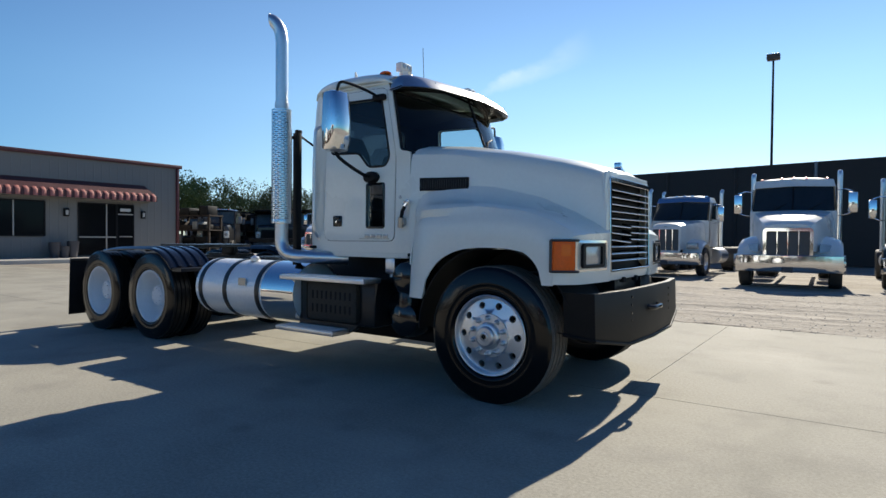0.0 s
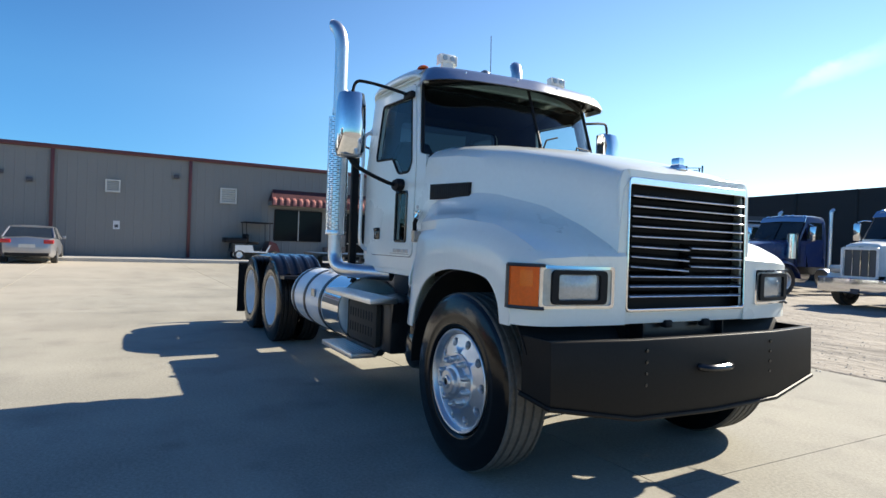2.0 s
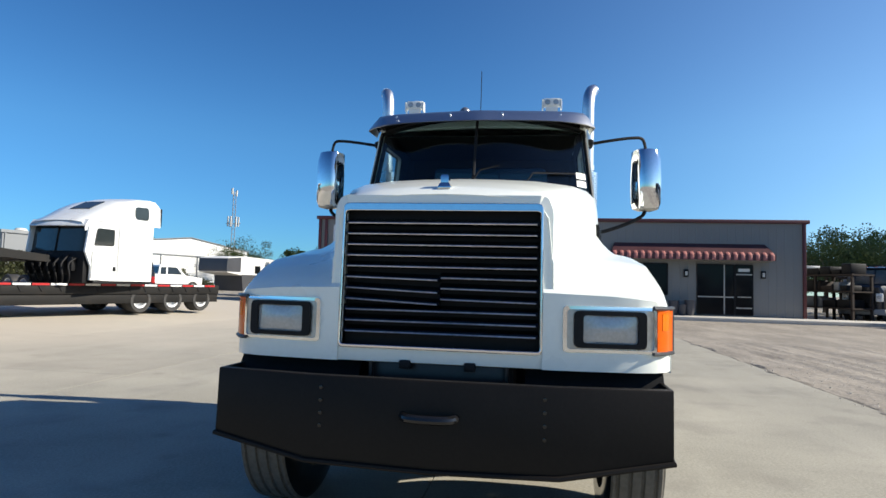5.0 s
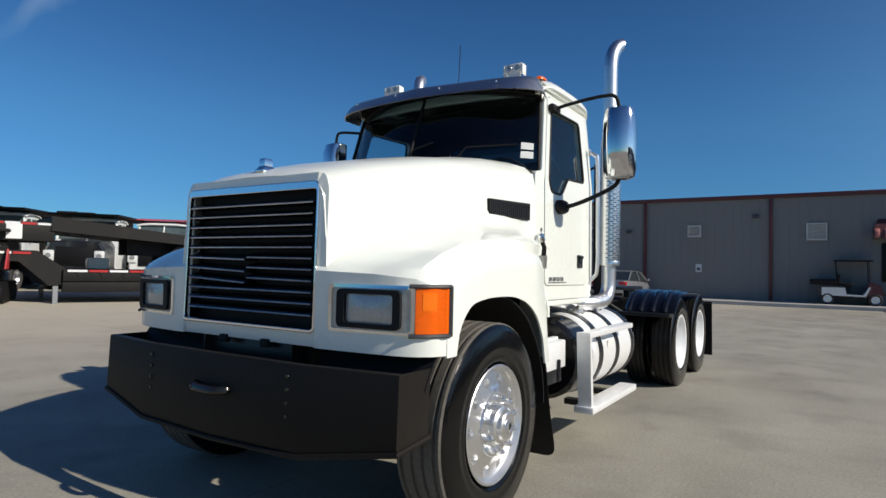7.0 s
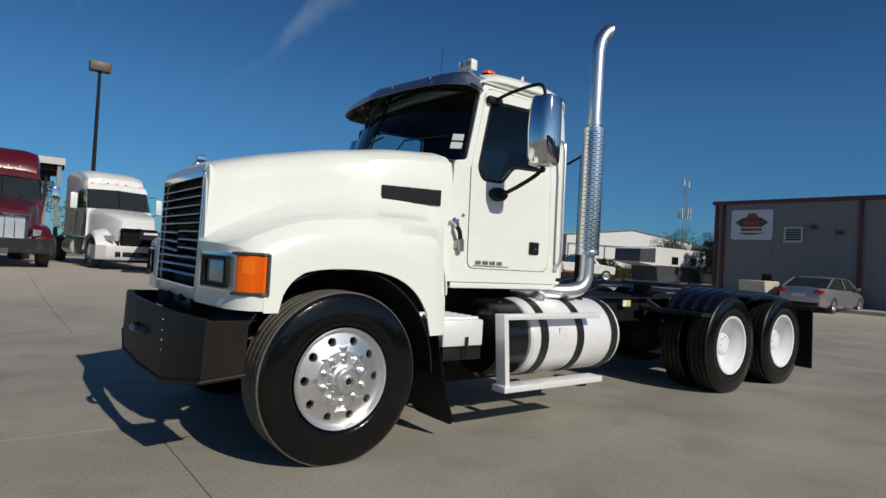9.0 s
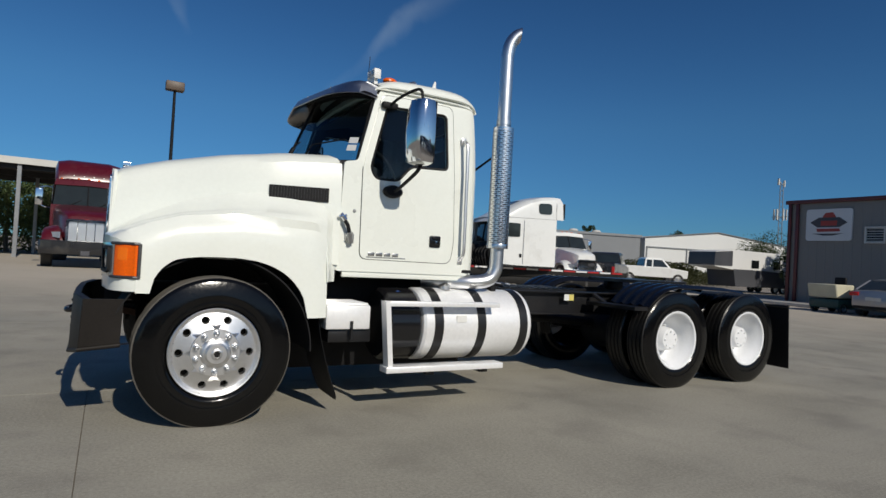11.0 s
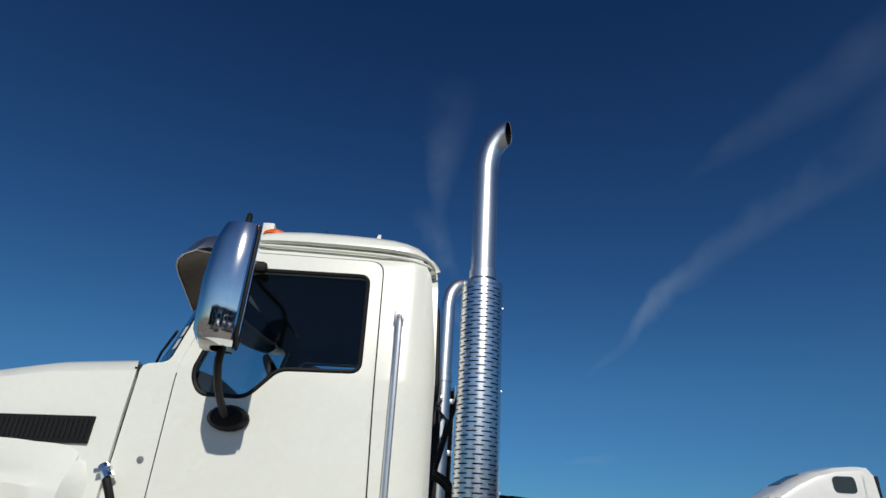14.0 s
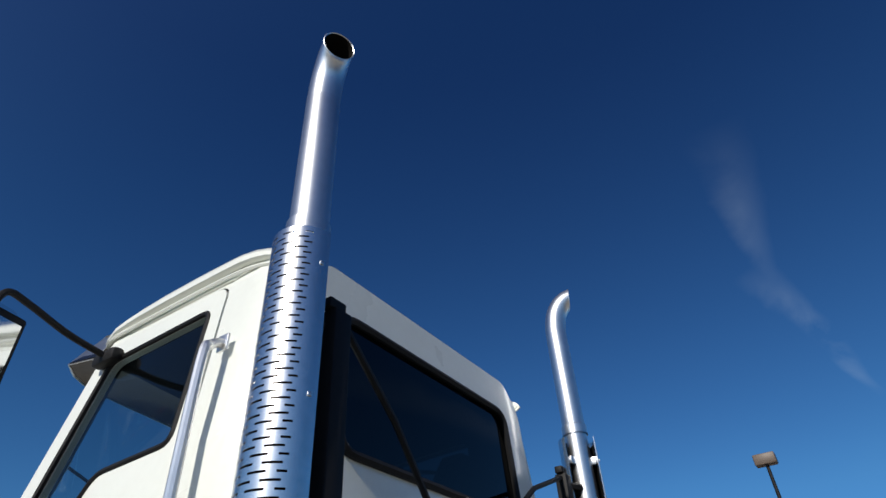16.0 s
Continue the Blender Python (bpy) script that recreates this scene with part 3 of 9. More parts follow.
    latch = part("hood_latch", bm, M_BEZEL, truck, "chrome and rubber hood latch")
    bm = bmesh.new()
    tube(bm, [(-1.03, side * 0.995, 1.46), (-1.005, side * 1.01, 1.53), (-0.97, side * 1.0, 1.59)], 0.017, 8)
    part("latch_strap", bm, M_FLAT, latch)
    bm = bmesh.new()
    tube(bm, [(-0.985, side * 1.0, 1.575), (-0.945, side * 0.99, 1.625)], [0.026, 0.021], 10)
    tube(bm, [(-0.99, side * 1.005, 1.615), (-0.925, side * 1.005, 1.60)], 0.012, 8)
    part("latch_handle", bm, M_CHROME, latch)

# dark panel added in the radiator's place, for the shade under the hood
bm = bmesh.new()
box(bm, 0.44, 0.50, -0.60, 0.60, 0.50, 1.03)
part("hood_shade_panel", bm, M_SOOTSHADE, truck)

# grille: dark core, chrome frame and slats
bm = bmesh.new()
box(bm, 0.62, 0.65, -0.525, 0.525, 1.04, 1.79)
grille = part("grille", bm, M_FLAT, truck, "black grille with thin chrome slats, some knocked out of line")
bm = bmesh.new()
holed(bm, rounded([(-0.535, 1.03), (0.535, 1.03), (0.53, 1.80), (-0.53, 1.80)], 0.03), [rounded([(-0.523, 1.048), (0.523, 1.048), (0.518, 1.758), (-0.518, 1.758)], 0.02)], lambda u, v: Vector((0.747 - 0.02 * max(0, v - 1.0), u, v)))
part("grille_frame", bm, M_CHROME, grille, "chrome grille frame", thick=0.03, bevel=0.004)
for k in range(11):
    z = 1.115 + 0.0575 * k
    tilt = {3: 0.022, 4: 0.018, 5: 0.010}.get(k, 0.0)
    for a, b in ((-0.51, 0.0), (0.0, 0.51)) if tilt else ((-0.51, 0.51),):
        s = 1 if a < 0 else -1
        bm = bmesh.new()
        drop = lambda y: (tilt * (0.51 - abs(y)) / 0.51 * (-1 if a < 0 else 0.3))
        loft(bm, [[(0.655, y, z + 0.030 + drop(y)), (0.725, y, z + 0.012 + drop(y)), (0.735, y, z + drop(y)), (0.725, y, z - 0.004 + drop(y)), (0.655, y, z - 0.008 + drop(y))] for y in (a, (a + b) / 2, b)], True, True)
        slat = part("slat", bm, M_GLOSSBLACK, grille)
        bm = bmesh.new()
        loft(bm, [[(0.737, y, z - 0.003 + drop(y)), (0.740, y, z + 0.001 + drop(y)), (0.737, y, z + 0.0045 + drop(y))] for y in (a + 0.01, (a + b) / 2, b - 0.01)])
        part("slat_trim", bm, M_SLATTRIM, slat, thick=0.003)
for s in (1, -1):
    bm = bmesh.new()
    box(bm, 0.70, 0.745, s * 0.17 - 0.03, s * 0.17 + 0.03, 0.93, 0.975, 0.008)
    part("hood_rest", bm, M_FLAT, truck)
bm = bmesh.new()
loft(bm, [[(0.7385, 0.6 + 0.014 * c * r, 1.075 + 0.05 * s * r) for c, s in ((1, 0), (0.4, 0.7), (0, 1), (-0.7, 0.4), (-1, 0), (-0.3, -0.6), (0, -1), (0.7, -0.5))] for r in (1, 0.1)], True)
part("paint_chip", bm, M_BEZEL, hood, "chipped bare patch in the paint")
bm = bmesh.new()
loft(bm, [[(x - 0.02 * (z - 1.9), sy * w, z) for x, sy in ((0.655 - d, -1), (0.655 - d, 1), (0.575 + d, 1), (0.575 + d, -1))] for z, w, d in ((1.895, 0.034, 0.0), (1.915, 0.03, 0.006), (1.925, 0.021, 0.012), (1.955, 0.023, 0.010), (1.968, 0.018, 0.014))], True, True)
box(bm, 0.54, 0.665, -0.036, 0.036, 1.885, 1.905, 0.006)
part("hood_ornament", bm, M_CHROME, truck, "small chrome hood ornament")

# bumper
bm = bmesh.new()
plan = [(0.60, -1.145), (0.84, -1.145), (0.915, -0.62), (0.925, 0.0), (0.915, 0.62), (0.84, 1.145), (0.60, 1.145)]
low = [0.60, 0.575, 0.49, 0.478, 0.49, 0.575, 0.60]
secs = []
for (x, y), z in zip(plan, low):
    secs.append([(x - 0.05, y * 0.985, 0.905), (x - 0.005, y, 0.905), (x, y, 0.895), (x + 0.01, y, z + 0.02), (x + 0.004, y, z), (x - 0.05, y * 0.985, z)])
loft(bm, secs)
bumper = part("bumper", bm, M_BUMPER, truck, "heavy satin black steel bumper", thick=0.008, bevel=0.004)
bm = bmesh.new()
tube(bm, [(x + 0.008, y * 1.003, z - 0.004) for (x, y), z in zip(plan, low)], 0.014, 8)
part("bumper_lip", bm, M_BUMPER, bumper)
for s in (1, -1):
    for j in range(4):
        bm = bmesh.new()
        lathe(bm, [(0, 0.0), (0, 0.011), (0.008, 0.010), (0.010, 0.0)], 8, pose(0.917, s * 0.55, 0.66 + 0.062 * j, 0, 0, -90))
        part("bolt", bm, M_GLOSSBLACK, bumper)
bm = bmesh.new()
tube(bm, bend([(0.91, -0.13, 0.735), (0.945, -0.12, 0.73), (0.972, -0.07, 0.728), (0.974, 0.07, 0.728), (0.945, 0.12, 0.73), (0.91, 0.13, 0.735)]), 0.022, 10)
part("tow_hook", bm, M_GLOSSBLACK, bumper, "black tow hook")

# chassis
for s in (1, -1):
    bm = bmesh.new()
    prism(bm, [(s * 0.35, 0.74), (s * 0.44, 0.74), (s * 0.44, 0.755), (s * 0.365, 0.755), (s * 0.365, 0.985), (s * 0.44, 0.985), (s * 0.44, 1.0), (s * 0.35, 1.0)], "x", -6.95, 0.72)
    part("frame_rail", bm, M_BLACK, truck, "black steel frame rail")
for x in (0.62, -0.9, -2.0, -3.1, -4.0, -5.57, -6.9):
    bm = bmesh.new()
    box(bm, x - 0.06, x + 0.06, -0.36, 0.36, 0.78, 0.96, 0.01)
    part("cross_member", bm, M_BLACK, truck)
for x in (0.0, -4.92, -6.22):
    bm = bmesh.new()
    tube(bm, [(x, -0.95, 0.52), (x, 0.95, 0.52)], 0.075 if x else 0.06, 12)
    if x:
        lathe(bm, [(-0.3, 0.1), (-0.2, 0.2), (0, 0.24), (0.2, 0.2), (0.3, 0.1)], 16, pose(x, 0, 0.52))
    part("axle", bm, M_FLAT, truck)
bm = bmesh.new()
box(bm, -0.95, 0.62, -0.40, 0.40, 0.80, 1.55, 0.05)
box(bm, -0.5, 0.3, -0.3, 0.3, 0.45, 0.82, 0.05)
part("engine_block", bm, M_FLAT, truck, "dark engine and gearbox under the hood")
bm = bmesh.new()
box(bm, -2.1, -0.9, -0.3, 0.3, 0.62, 1.05, 0.06)
tube(bm, [(-2.1, 0, 0.8), (-4.7, 0, 0.6)], 0.06, 10)
part("gearbox", bm, M_FLAT, truck)
# suspension airbags and springs
for s in (1, -1):
    bm = bmesh.new()
    loft(bm, [[(x, s * y, 0.66 + 0.12 * ((x + 0.05) / 0.8) ** 2 + dz) for y, dz in ((0.36, 0), (0.46, 0), (0.46, 0.05), (0.36, 0.05))] for x in (0.65, 0.4, 0.15, -0.1, -0.35, -0.6, -0.8)], True, True)
    part("leaf_spring", bm, M_RUST, truck)
    bm = bmesh.new()
    loft(bm, [[(x, s * y, 0.42 + 0.10 * ((x + 5.57) / 0.9) ** 2 + dz) for y, dz in ((0.36, 0), (0.48, 0), (0.48, 0.2), (0.36, 0.2))] for x in (-4.7, -5.1, -5.57, -6.0, -6.45)], True, True)
    part("walking_beam", bm, M_BLACK, truck)


def wheel(parent, x, y, out, r, width, kind):
    """One tyre with its rim; out is +1 or -1, the way its outer side looks."""
    rim_r = 0.316
    w = width / 2
    bm = bmesh.new()
    prof = [(-w * 0.78, rim_r), (-w * 0.96, rim_r + 0.03), (-w, rim_r + 0.09), (-w * 0.97, r - 0.05), (-w * 0.86, r - 0.012)]
    for k in range(5):
        c = -w * 0.84 + w * 1.68 * k / 4
        prof += [(c - w * 0.15 if k else -w * 0.8, r), (c + w * 0.13 if k < 4 else w * 0.8, r)]
        if k < 4:
            prof += [(c + w * 0.16, r - 0.013), (c + w * 0.24, r - 0.013)]
    prof += [(w * 0.86, r - 0.010), (w * 0.93, r - 0.030), (w * 0.945, r - 0.034), (w * 0.955, r - 0.046), (w * 0.975, r - 0.052), (w, rim_r + 0.105), (w * 1.012, rim_r + 0.098), (w * 1.012, rim_r + 0.088), (w, rim_r + 0.08), (w * 0.975, rim_r + 0.05), (w * 0.985, rim_r + 0.044), (w * 0.985, rim_r + 0.036), (w * 0.95, rim_r + 0.024), (w * 0.78, rim_r)]
    lathe(bm, prof, 56)
    tag = {"steer": "front_wheel", "dual": "rear_wheel", "inner": "inner_rear_wheel"}[kind]
    ob = part(tag, bm, (M_RUBBER, M_TREAD if kind == "steer" else M_DUALTREAD), parent, "black tyre on a polished alloy rim" if kind == "steer" else "black dual tyre on a white steel rim", pose(x, y, r - 0.012, 0, 0, 0 if out > 0 else 180))
    for p in ob.data.polygons:
        c = p.center
        if math.hypot(c.x, c.z) > r - 0.02:
            p.material_index = 1
    if kind == "steer":
        bm = bmesh.new()
        ring_out, ring_in, zc = rim_r - 0.030, 0.172, 0.243

        def dish(u, v):
            """The disc bulges outwards from the rim to the hub flange."""
            t = (ring_out - math.hypot(u, v)) / (ring_out - ring_in)
            return w * (0.72 + 0.17 * t)

        face = w * 0.89
        lathe(bm, [(-w * 0.7, rim_r - 0.03), (w * 0.68, rim_r - 0.03), (w * 0.80, rim_r - 0.012), (w * 0.93, rim_r + 0.004), (w * 0.955, rim_r - 0.001), (w * 0.94, rim_r - 0.010), (w * 0.84, rim_r - 0.018), (w * 0.745, rim_r - 0.024), (w * 0.72, ring_out)], 56)
        ang = 2 * math.pi / 10
        for k in range(10):
            cx, cz = zc * math.cos(k * ang), zc * math.sin(k * ang)
            outer = [(rad * math.cos(k * ang + a), rad * math.sin(k * ang + a)) for rad, a in ((ring_in, -ang / 2), (0.21, -ang / 2), (0.25, -ang / 2), (ring_out, -ang / 2), (ring_out, -ang / 4), (ring_out, 0), (ring_out, ang / 4), (ring_out, ang / 2), (0.25, ang / 2), (0.21, ang / 2), (ring_in, ang / 2), (ring_in, ang / 4), (ring_in, 0), (ring_in, -ang / 4))]
            inner, throat = [], []
            for q in outer:
                d = Vector((q[0] - cx, q[1] - cz)).normalized()
                inner.append((cx + d.x * 0.029, cz + d.y * 0.029))
                throat.append((cx + d.x * 0.026, cz + d.y * 0.026))
            loft(bm, [[(u, dish(u, v), v) for u, v in outer], [(u, dish(u, v), v) for u, v in inner], [(u, dish(u, v) - 0.005, v) for u, v in throat], [(u, dish(u, v) - 0.06, v) for u, v in throat]], True)
        lathe(bm, [(face, 0.172), (face + 0.010, 0.168), (face + 0.013, 0.108), (face + 0.024, 0.104), (face + 0.042, 0.100), (face + 0.048, 0.092), (face + 0.050, 0.080), (face + 0.074, 0.076), (face + 0.080, 0.068), (face + 0.081, 0.040), (face + 0.092, 0.037), (face + 0.094, 0.028), (face + 0.084, 0.024), (face + 0.083, 0.0)], 48)
        bmesh.ops.remove_doubles(bm, verts=bm.verts, dist=0.0004)
        rim = part("rim", bm, M_ALU, ob, "polished aluminium ten-hole rim")
        # black disc added behind the holes to put shade in them
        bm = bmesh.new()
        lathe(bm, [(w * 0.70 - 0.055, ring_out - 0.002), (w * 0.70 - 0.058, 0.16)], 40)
        part("hole_shade_disc", bm, M_SOOTSHADE, ob)
        for k in range(10):
            bm = bmesh.new()
            a = (k + 0.5) * ang
            lathe(bm, [(0, 0.023), (0.008, 0.023), (0.010, 0.019), (0.030, 0.018), (0.043, 0.016), (0.052, 0.009), (0.055, 0.0)], 10, Matrix.Translation((0.140 * math.cos(a), face + 0.009, 0.140 * math.sin(a))))
            part("lug_nut", bm, M_STEEL, ob)
        bm = bmesh.new()
        lathe(bm, [(face + 0.082, 0.022), (face + 0.088, 0.019), (face + 0.088, 0)], 16)
        part("hub_plug", bm, M_GLOSSBLACK, rim)
        bm = bmesh.new()
        lathe(bm, [(-w * 0.6, rim_r - 0.06), (-w * 0.1, rim_r - 0.06), (-w * 0.1, 0.1), (-w * 0.9, 0.1)], 24)
        part("brake_drum", bm, M_RUST, ob)
    elif kind == "dual":
        bm = bmesh.new()
        lathe(bm, [(w * 0.80, rim_r + 0.0), (w * 0.92, rim_r + 0.012), (w * 0.95, rim_r + 0.004), (w * 0.90, rim_r - 0.012), (w * 0.5, rim_r - 0.035), (w * 0.30, rim_r - 0.06), (-w * 0.2, rim_r - 0.075), (-w * 0.75, rim_r - 0.10), (-w * 0.92, rim_r - 0.125), (-w * 0.98, 0.17), (-w * 0.98, 0.12)], 44)
        lathe(bm, [(-w * 0.98, 0.14), (-w * 0.5, 0.135), (w * 0.1, 0.125), (w * 0.22, 0.115), (w * 0.26, 0.09), (w * 0.26, 0.0)], 28)
        part("rim", bm, M_RIMWHITE, ob, "white painted steel dish rim")
        for k in range(10):
            bm = bmesh.new()
            a = k * math.pi / 5
            lathe(bm, [(0, 0.017), (0.03, 0.016), (0.04, 0.01), (0.042, 0)], 8, Matrix.Translation((0.158 * math.cos(a), -w * 0.96, 0.158 * math.sin(a))))
            part("lug_nut", bm, M_RIMWHITE, ob)
        for k in range(8):
            bm = bmesh.new()
            a = k * math.pi / 4
            lathe(bm, [(0, 0.011), (0.014, 0.010), (0.016, 0)], 6, Matrix.Translation((0.088 * math.cos(a), w * 0.26, 0.088 * math.sin(a))))
            part("hub_bolt", bm, M_RIMWHITE, ob)
    return ob


for s in (1, -1):
    wheel(truck, 0.0, s * 1.035, s, 0.545, 0.305, "steer")
    for x in (-4.89, -6.17):
        wheel(truck, x, s * 1.055, s, 0.542, 0.26, "dual")
        wheel(truck, x, s * 0.735, s, 0.542, 0.26, "inner")

# ---- cab ----
def cab_y(z):
    return lerp(((1.1, 0.945), (1.3, 0.955), (2.08, 0.95), (2.60, 0.90), (2.72, 0.885), (2.80, 0.86), (2.84, 0.80)), z)


def turn_in(u):
    """The rounded rear corner of the cab side."""
    t = min(1.0, max(0.0, (-2.14 - u) / 0.19))
    return 0.15 * (1 - math.sqrt(max(0.0, 1 - t * t)))


CAB_SIDE = [(-0.93, 1.15), (-0.955, 1.6), (-0.965, 2.07), (-1.085, 2.09), (-1.235, 2.66), (-1.30, 2.76), (-1.42, 2.81), (-2.05, 2.81), (-2.19, 2.77), (-2.26, 2.67), (-2.31, 2.2), (-2.325, 1.24), (-2.295, 1.15)]
WINDOW = rounded([(-1.20, 2.045), (-1.345, 2.60), (-1.94, 2.615), (-1.955, 2.11), (-1.585, 2.095), (-1.46, 1.955), (-1.25, 1.955)], 0.045)
DOOR = rounded([(-1.135, 1.255), (-1.125, 2.06), (-1.295, 2.705), (-2.012, 2.712), (-2.035, 2.0), (-2.06, 1.45), (-2.03, 1.25)], 0.07)
SMALLWIN = rounded([(-1.475, 1.385), (-1.475, 1.795), (-1.265, 1.795), (-1.265, 1.385)], 0.02)
cab = None
for s in (1, -1):
    bm = bmesh.new()
    holes = [DOOR]
    holed(bm, rounded(CAB_SIDE, 0.03, 2), holes, lambda u, v, q=s: Vector((u, q * (cab_y(v) - turn_in(u)), v)), (-2.12, -2.16, -2.20, -2.235, -2.265, -2.29, -2.31), (1.3, 2.08, 2.34, 2.60, 2.70))
    ob = part("cab_side", bm, M_WHITE, truck, "white cab side", thick=0.035)
    cab = cab or ob
    bm = bmesh.new()
    shrink = [(-1.585 + (u + 1.585) * 0.985, 1.96 + (v - 1.96) * 0.992) for u, v in DOOR]
    holed(bm, shrink, [WINDOW] + ([SMALLWIN] if s < 0 else []), lambda u, v, q=s: Vector((u, q * (cab_y(v) + 0.004), v)), (-1.4, -1.7), (1.3, 1.7, 2.08, 2.34, 2.60))
    door = part("door", bm, M_WHITE, truck, "closed white cab door with a dark window", thick=0.04)
    bm = bmesh.new()
    seam = [Vector((u, s * (cab_y(v) - 0.012), v)) for u, v in DOOR]
    tube(bm, seam + seam[:1], 0.010, 6, False)
    part("door_gap", bm, M_FLAT, door)
    bm = bmesh.new()
    holed(bm, WINDOW, [], lambda u, v, q=s: Vector((u, q * (cab_y(v) - 0.012), v)))
    glass = part("window_pane", bm, M_GLASS, door, "dark tinted side window")
    bm = bmesh.new()
    rubber = [Vector((u, s * (cab_y(v) + 0.002), v)) for u, v in WINDOW]
    tube(bm, rubber + rubber[:1], 0.011, 6, False)
    part("window_seal", bm, M_FLAT, door)
    if s < 0:
        bm = bmesh.new()
        holed(bm, SMALLWIN, [], lambda u, v: Vector((u, -(cab_y(v) - 0.01), v)))
        part("lower_window", bm, M_GLASS, door, "small lower look-down window")
        bm = bmesh.new()
        rubber = [Vector((u, -(cab_y(v) + 0.003), v)) for u, v in SMALLWIN]
        tube(bm, rubber + rubber[:1], 0.013, 6, False)
        part("lower_window_seal", bm, M_GLOSSBLACK, door)
    bm = bmesh.new()
    inset = [(-1.585 + (u + 1.585) * 0.975, 1.96 + (v - 1.96) * 0.985) for u, v in DOOR]
    holed(bm, inset, [WINDOW] + ([SMALLWIN] if s < 0 else []), lambda u, v, q=s: Vector((u, q * (cab_y(v) - 0.042), v)), (-1.4, -1.7), (1.3, 1.7, 2.08, 2.34, 2.60))
    part("door_lining", bm, M_TRIMSHADE, door, "dark grey door lining", thick=0.006)
    bm = bmesh.new()
    holed(bm, [(-1.0, 1.18), (-0.985, 2.06), (-1.10, 2.10), (-1.25, 2.66), (-1.34, 2.74), (-2.15, 2.74), (-2.22, 2.66), (-2.27, 2.2), (-2.28, 1.18)], [[(-1.585 + (u + 1.585) * 0.96, 1.96 + (v - 1.96) * 0.975) for u, v in DOOR]], lambda u, v, q=s: Vector((u, q * (cab_y(v) - turn_in(u) - 0.045), v)), (-2.16, -2.20, -2.24), (1.3, 2.08, 2.34, 2.60))
    part("side_lining", bm, M_TRIMSHADE, ob, "dark grey cab lining", thick=0.005)
    # handle
    bm = bmesh.new()
    box(bm, -1.91, -1.80, s * 0.957, s * 0.966, 1.395, 1.50, 0.012)
    box(bm, -1.90, -1.825, s * 0.965, s * 0.985, 1.47, 1.495, 0.006)
    part("door_handle", bm, M_GLOSSBLACK, door, "black recessed door handle")
    bm = bmesh.new()
    lathe(bm, [(0, 0.014), (0.008, 0.013), (0.009, 0)], 12, pose(-1.865, s * 0.966, 1.44, 0, 0, 0 if s > 0 else 180))
    part("door_lock", bm, M_CHROME, door)
    # maker's nameplate as plain bars
    for k in range(4):
        bm = bmesh.new()
        x = -1.215 - 0.075 * k
        box(bm, x - 0.06, x, s * 0.958, s * 0.9635, 1.290, 1.320, 0.002)
        part("nameplate_bar", bm, M_BEZEL, door, "chrome nameplate piece")
    bm = bmesh.new()
    box(bm, -1.57, -1.20, s * 0.958, s * 0.961, 1.275, 1.283)
    part("nameplate_line", bm, M_BEZEL, door)
    # grab bar behind the door
    bm = bmesh.new()
    tube(bm, bend([(-2.115, s * 0.94, 2.40), (-2.115, s * 0.99, 2.375), (-2.12, s * 1.015, 2.30), (-2.125, s * 1.02, 1.8), (-2.13, s * 1.02, 1.40), (-2.13, s * 0.99, 1.32), (-2.13, s * 0.955, 1.29)]), 0.0165, 10)
    box(bm, -2.14, -2.09, s * 0.94, s * 0.951, 2.37, 2.43, 0.004)
    box(bm, -2.155, -2.105, s * 0.952, s * 0.963, 1.255, 1.315, 0.004)
    part("grab_bar", bm, M_ALU, truck, "polished aluminium grab bar")
    # door hinge dots and cab sill
    bm = bmesh.new()
    lathe(bm, [(0, 0.016), (0.006, 0.014), (0.007, 0)], 10, pose(-1.075, s * 0.953, 1.66, 0, 0, 0 if s > 0 else 180))
    part("sill_plug", bm, M_BEZEL, cab)
    bm = bmesh.new()
    box(bm, -2.27, -1.0, s * 0.90, s * 0.935, 1.10, 1.16, 0.01)
    part("cab_sill", bm, M_WHITE, truck)
    bm = bmesh.new()
    box(bm, -2.27, -2.15, s * 0.935, s * 0.948, 1.175, 1.205, 0.004)
    part("side_marker", bm, M_FLAT, truck)

# roof, back wall, floor
bm = bmesh.new()
secs = []
for x, zt, k in ((-1.20, 2.71, 0.97), (-1.215, 2.75, 0.98), (-1.24, 2.787, 0.99), (-1.30, 2.84, 1), (-1.37, 2.868, 1), (-1.45, 2.885, 1), (-1.6, 2.897, 1), (-1.8, 2.90, 1), (-1.95, 2.897, 1), (-2.05, 2.89, 1), (-2.12, 2.878, 0.995), (-2.18, 2.858, 0.985), (-2.225, 2.828, 0.97), (-2.255, 2.79, 0.955), (-2.272, 2.745, 0.94), (-2.28, 2.70, 0.925)):
    drop = 2.90 - zt
    zt += 0.022
    half = [(0, zt), (0.4, zt - 0.008), (0.65, zt - 0.02), (0.78, zt - 0.036), (0.85, zt - 0.056 + drop * 0.1), (0.892, zt - 0.09 + drop * 0.3), (0.908, zt - 0.118 + drop * 0.5), (0.908, zt - 0.142 + drop * 0.6), (0.90, zt - 0.148 + drop * 0.6), (0.885, zt - 0.15 + drop * 0.6)]
    half = [(y * k, z) for y, z in half]
    secs.append([(x, y, z) for y, z in [(-y, z) for y, z in half[:0:-1]] + half])
loft(bm, secs)
roof = part("cab_roof", bm, M_WHITE, truck, "white domed cab roof", thick=0.03)
bm = bmesh.new()
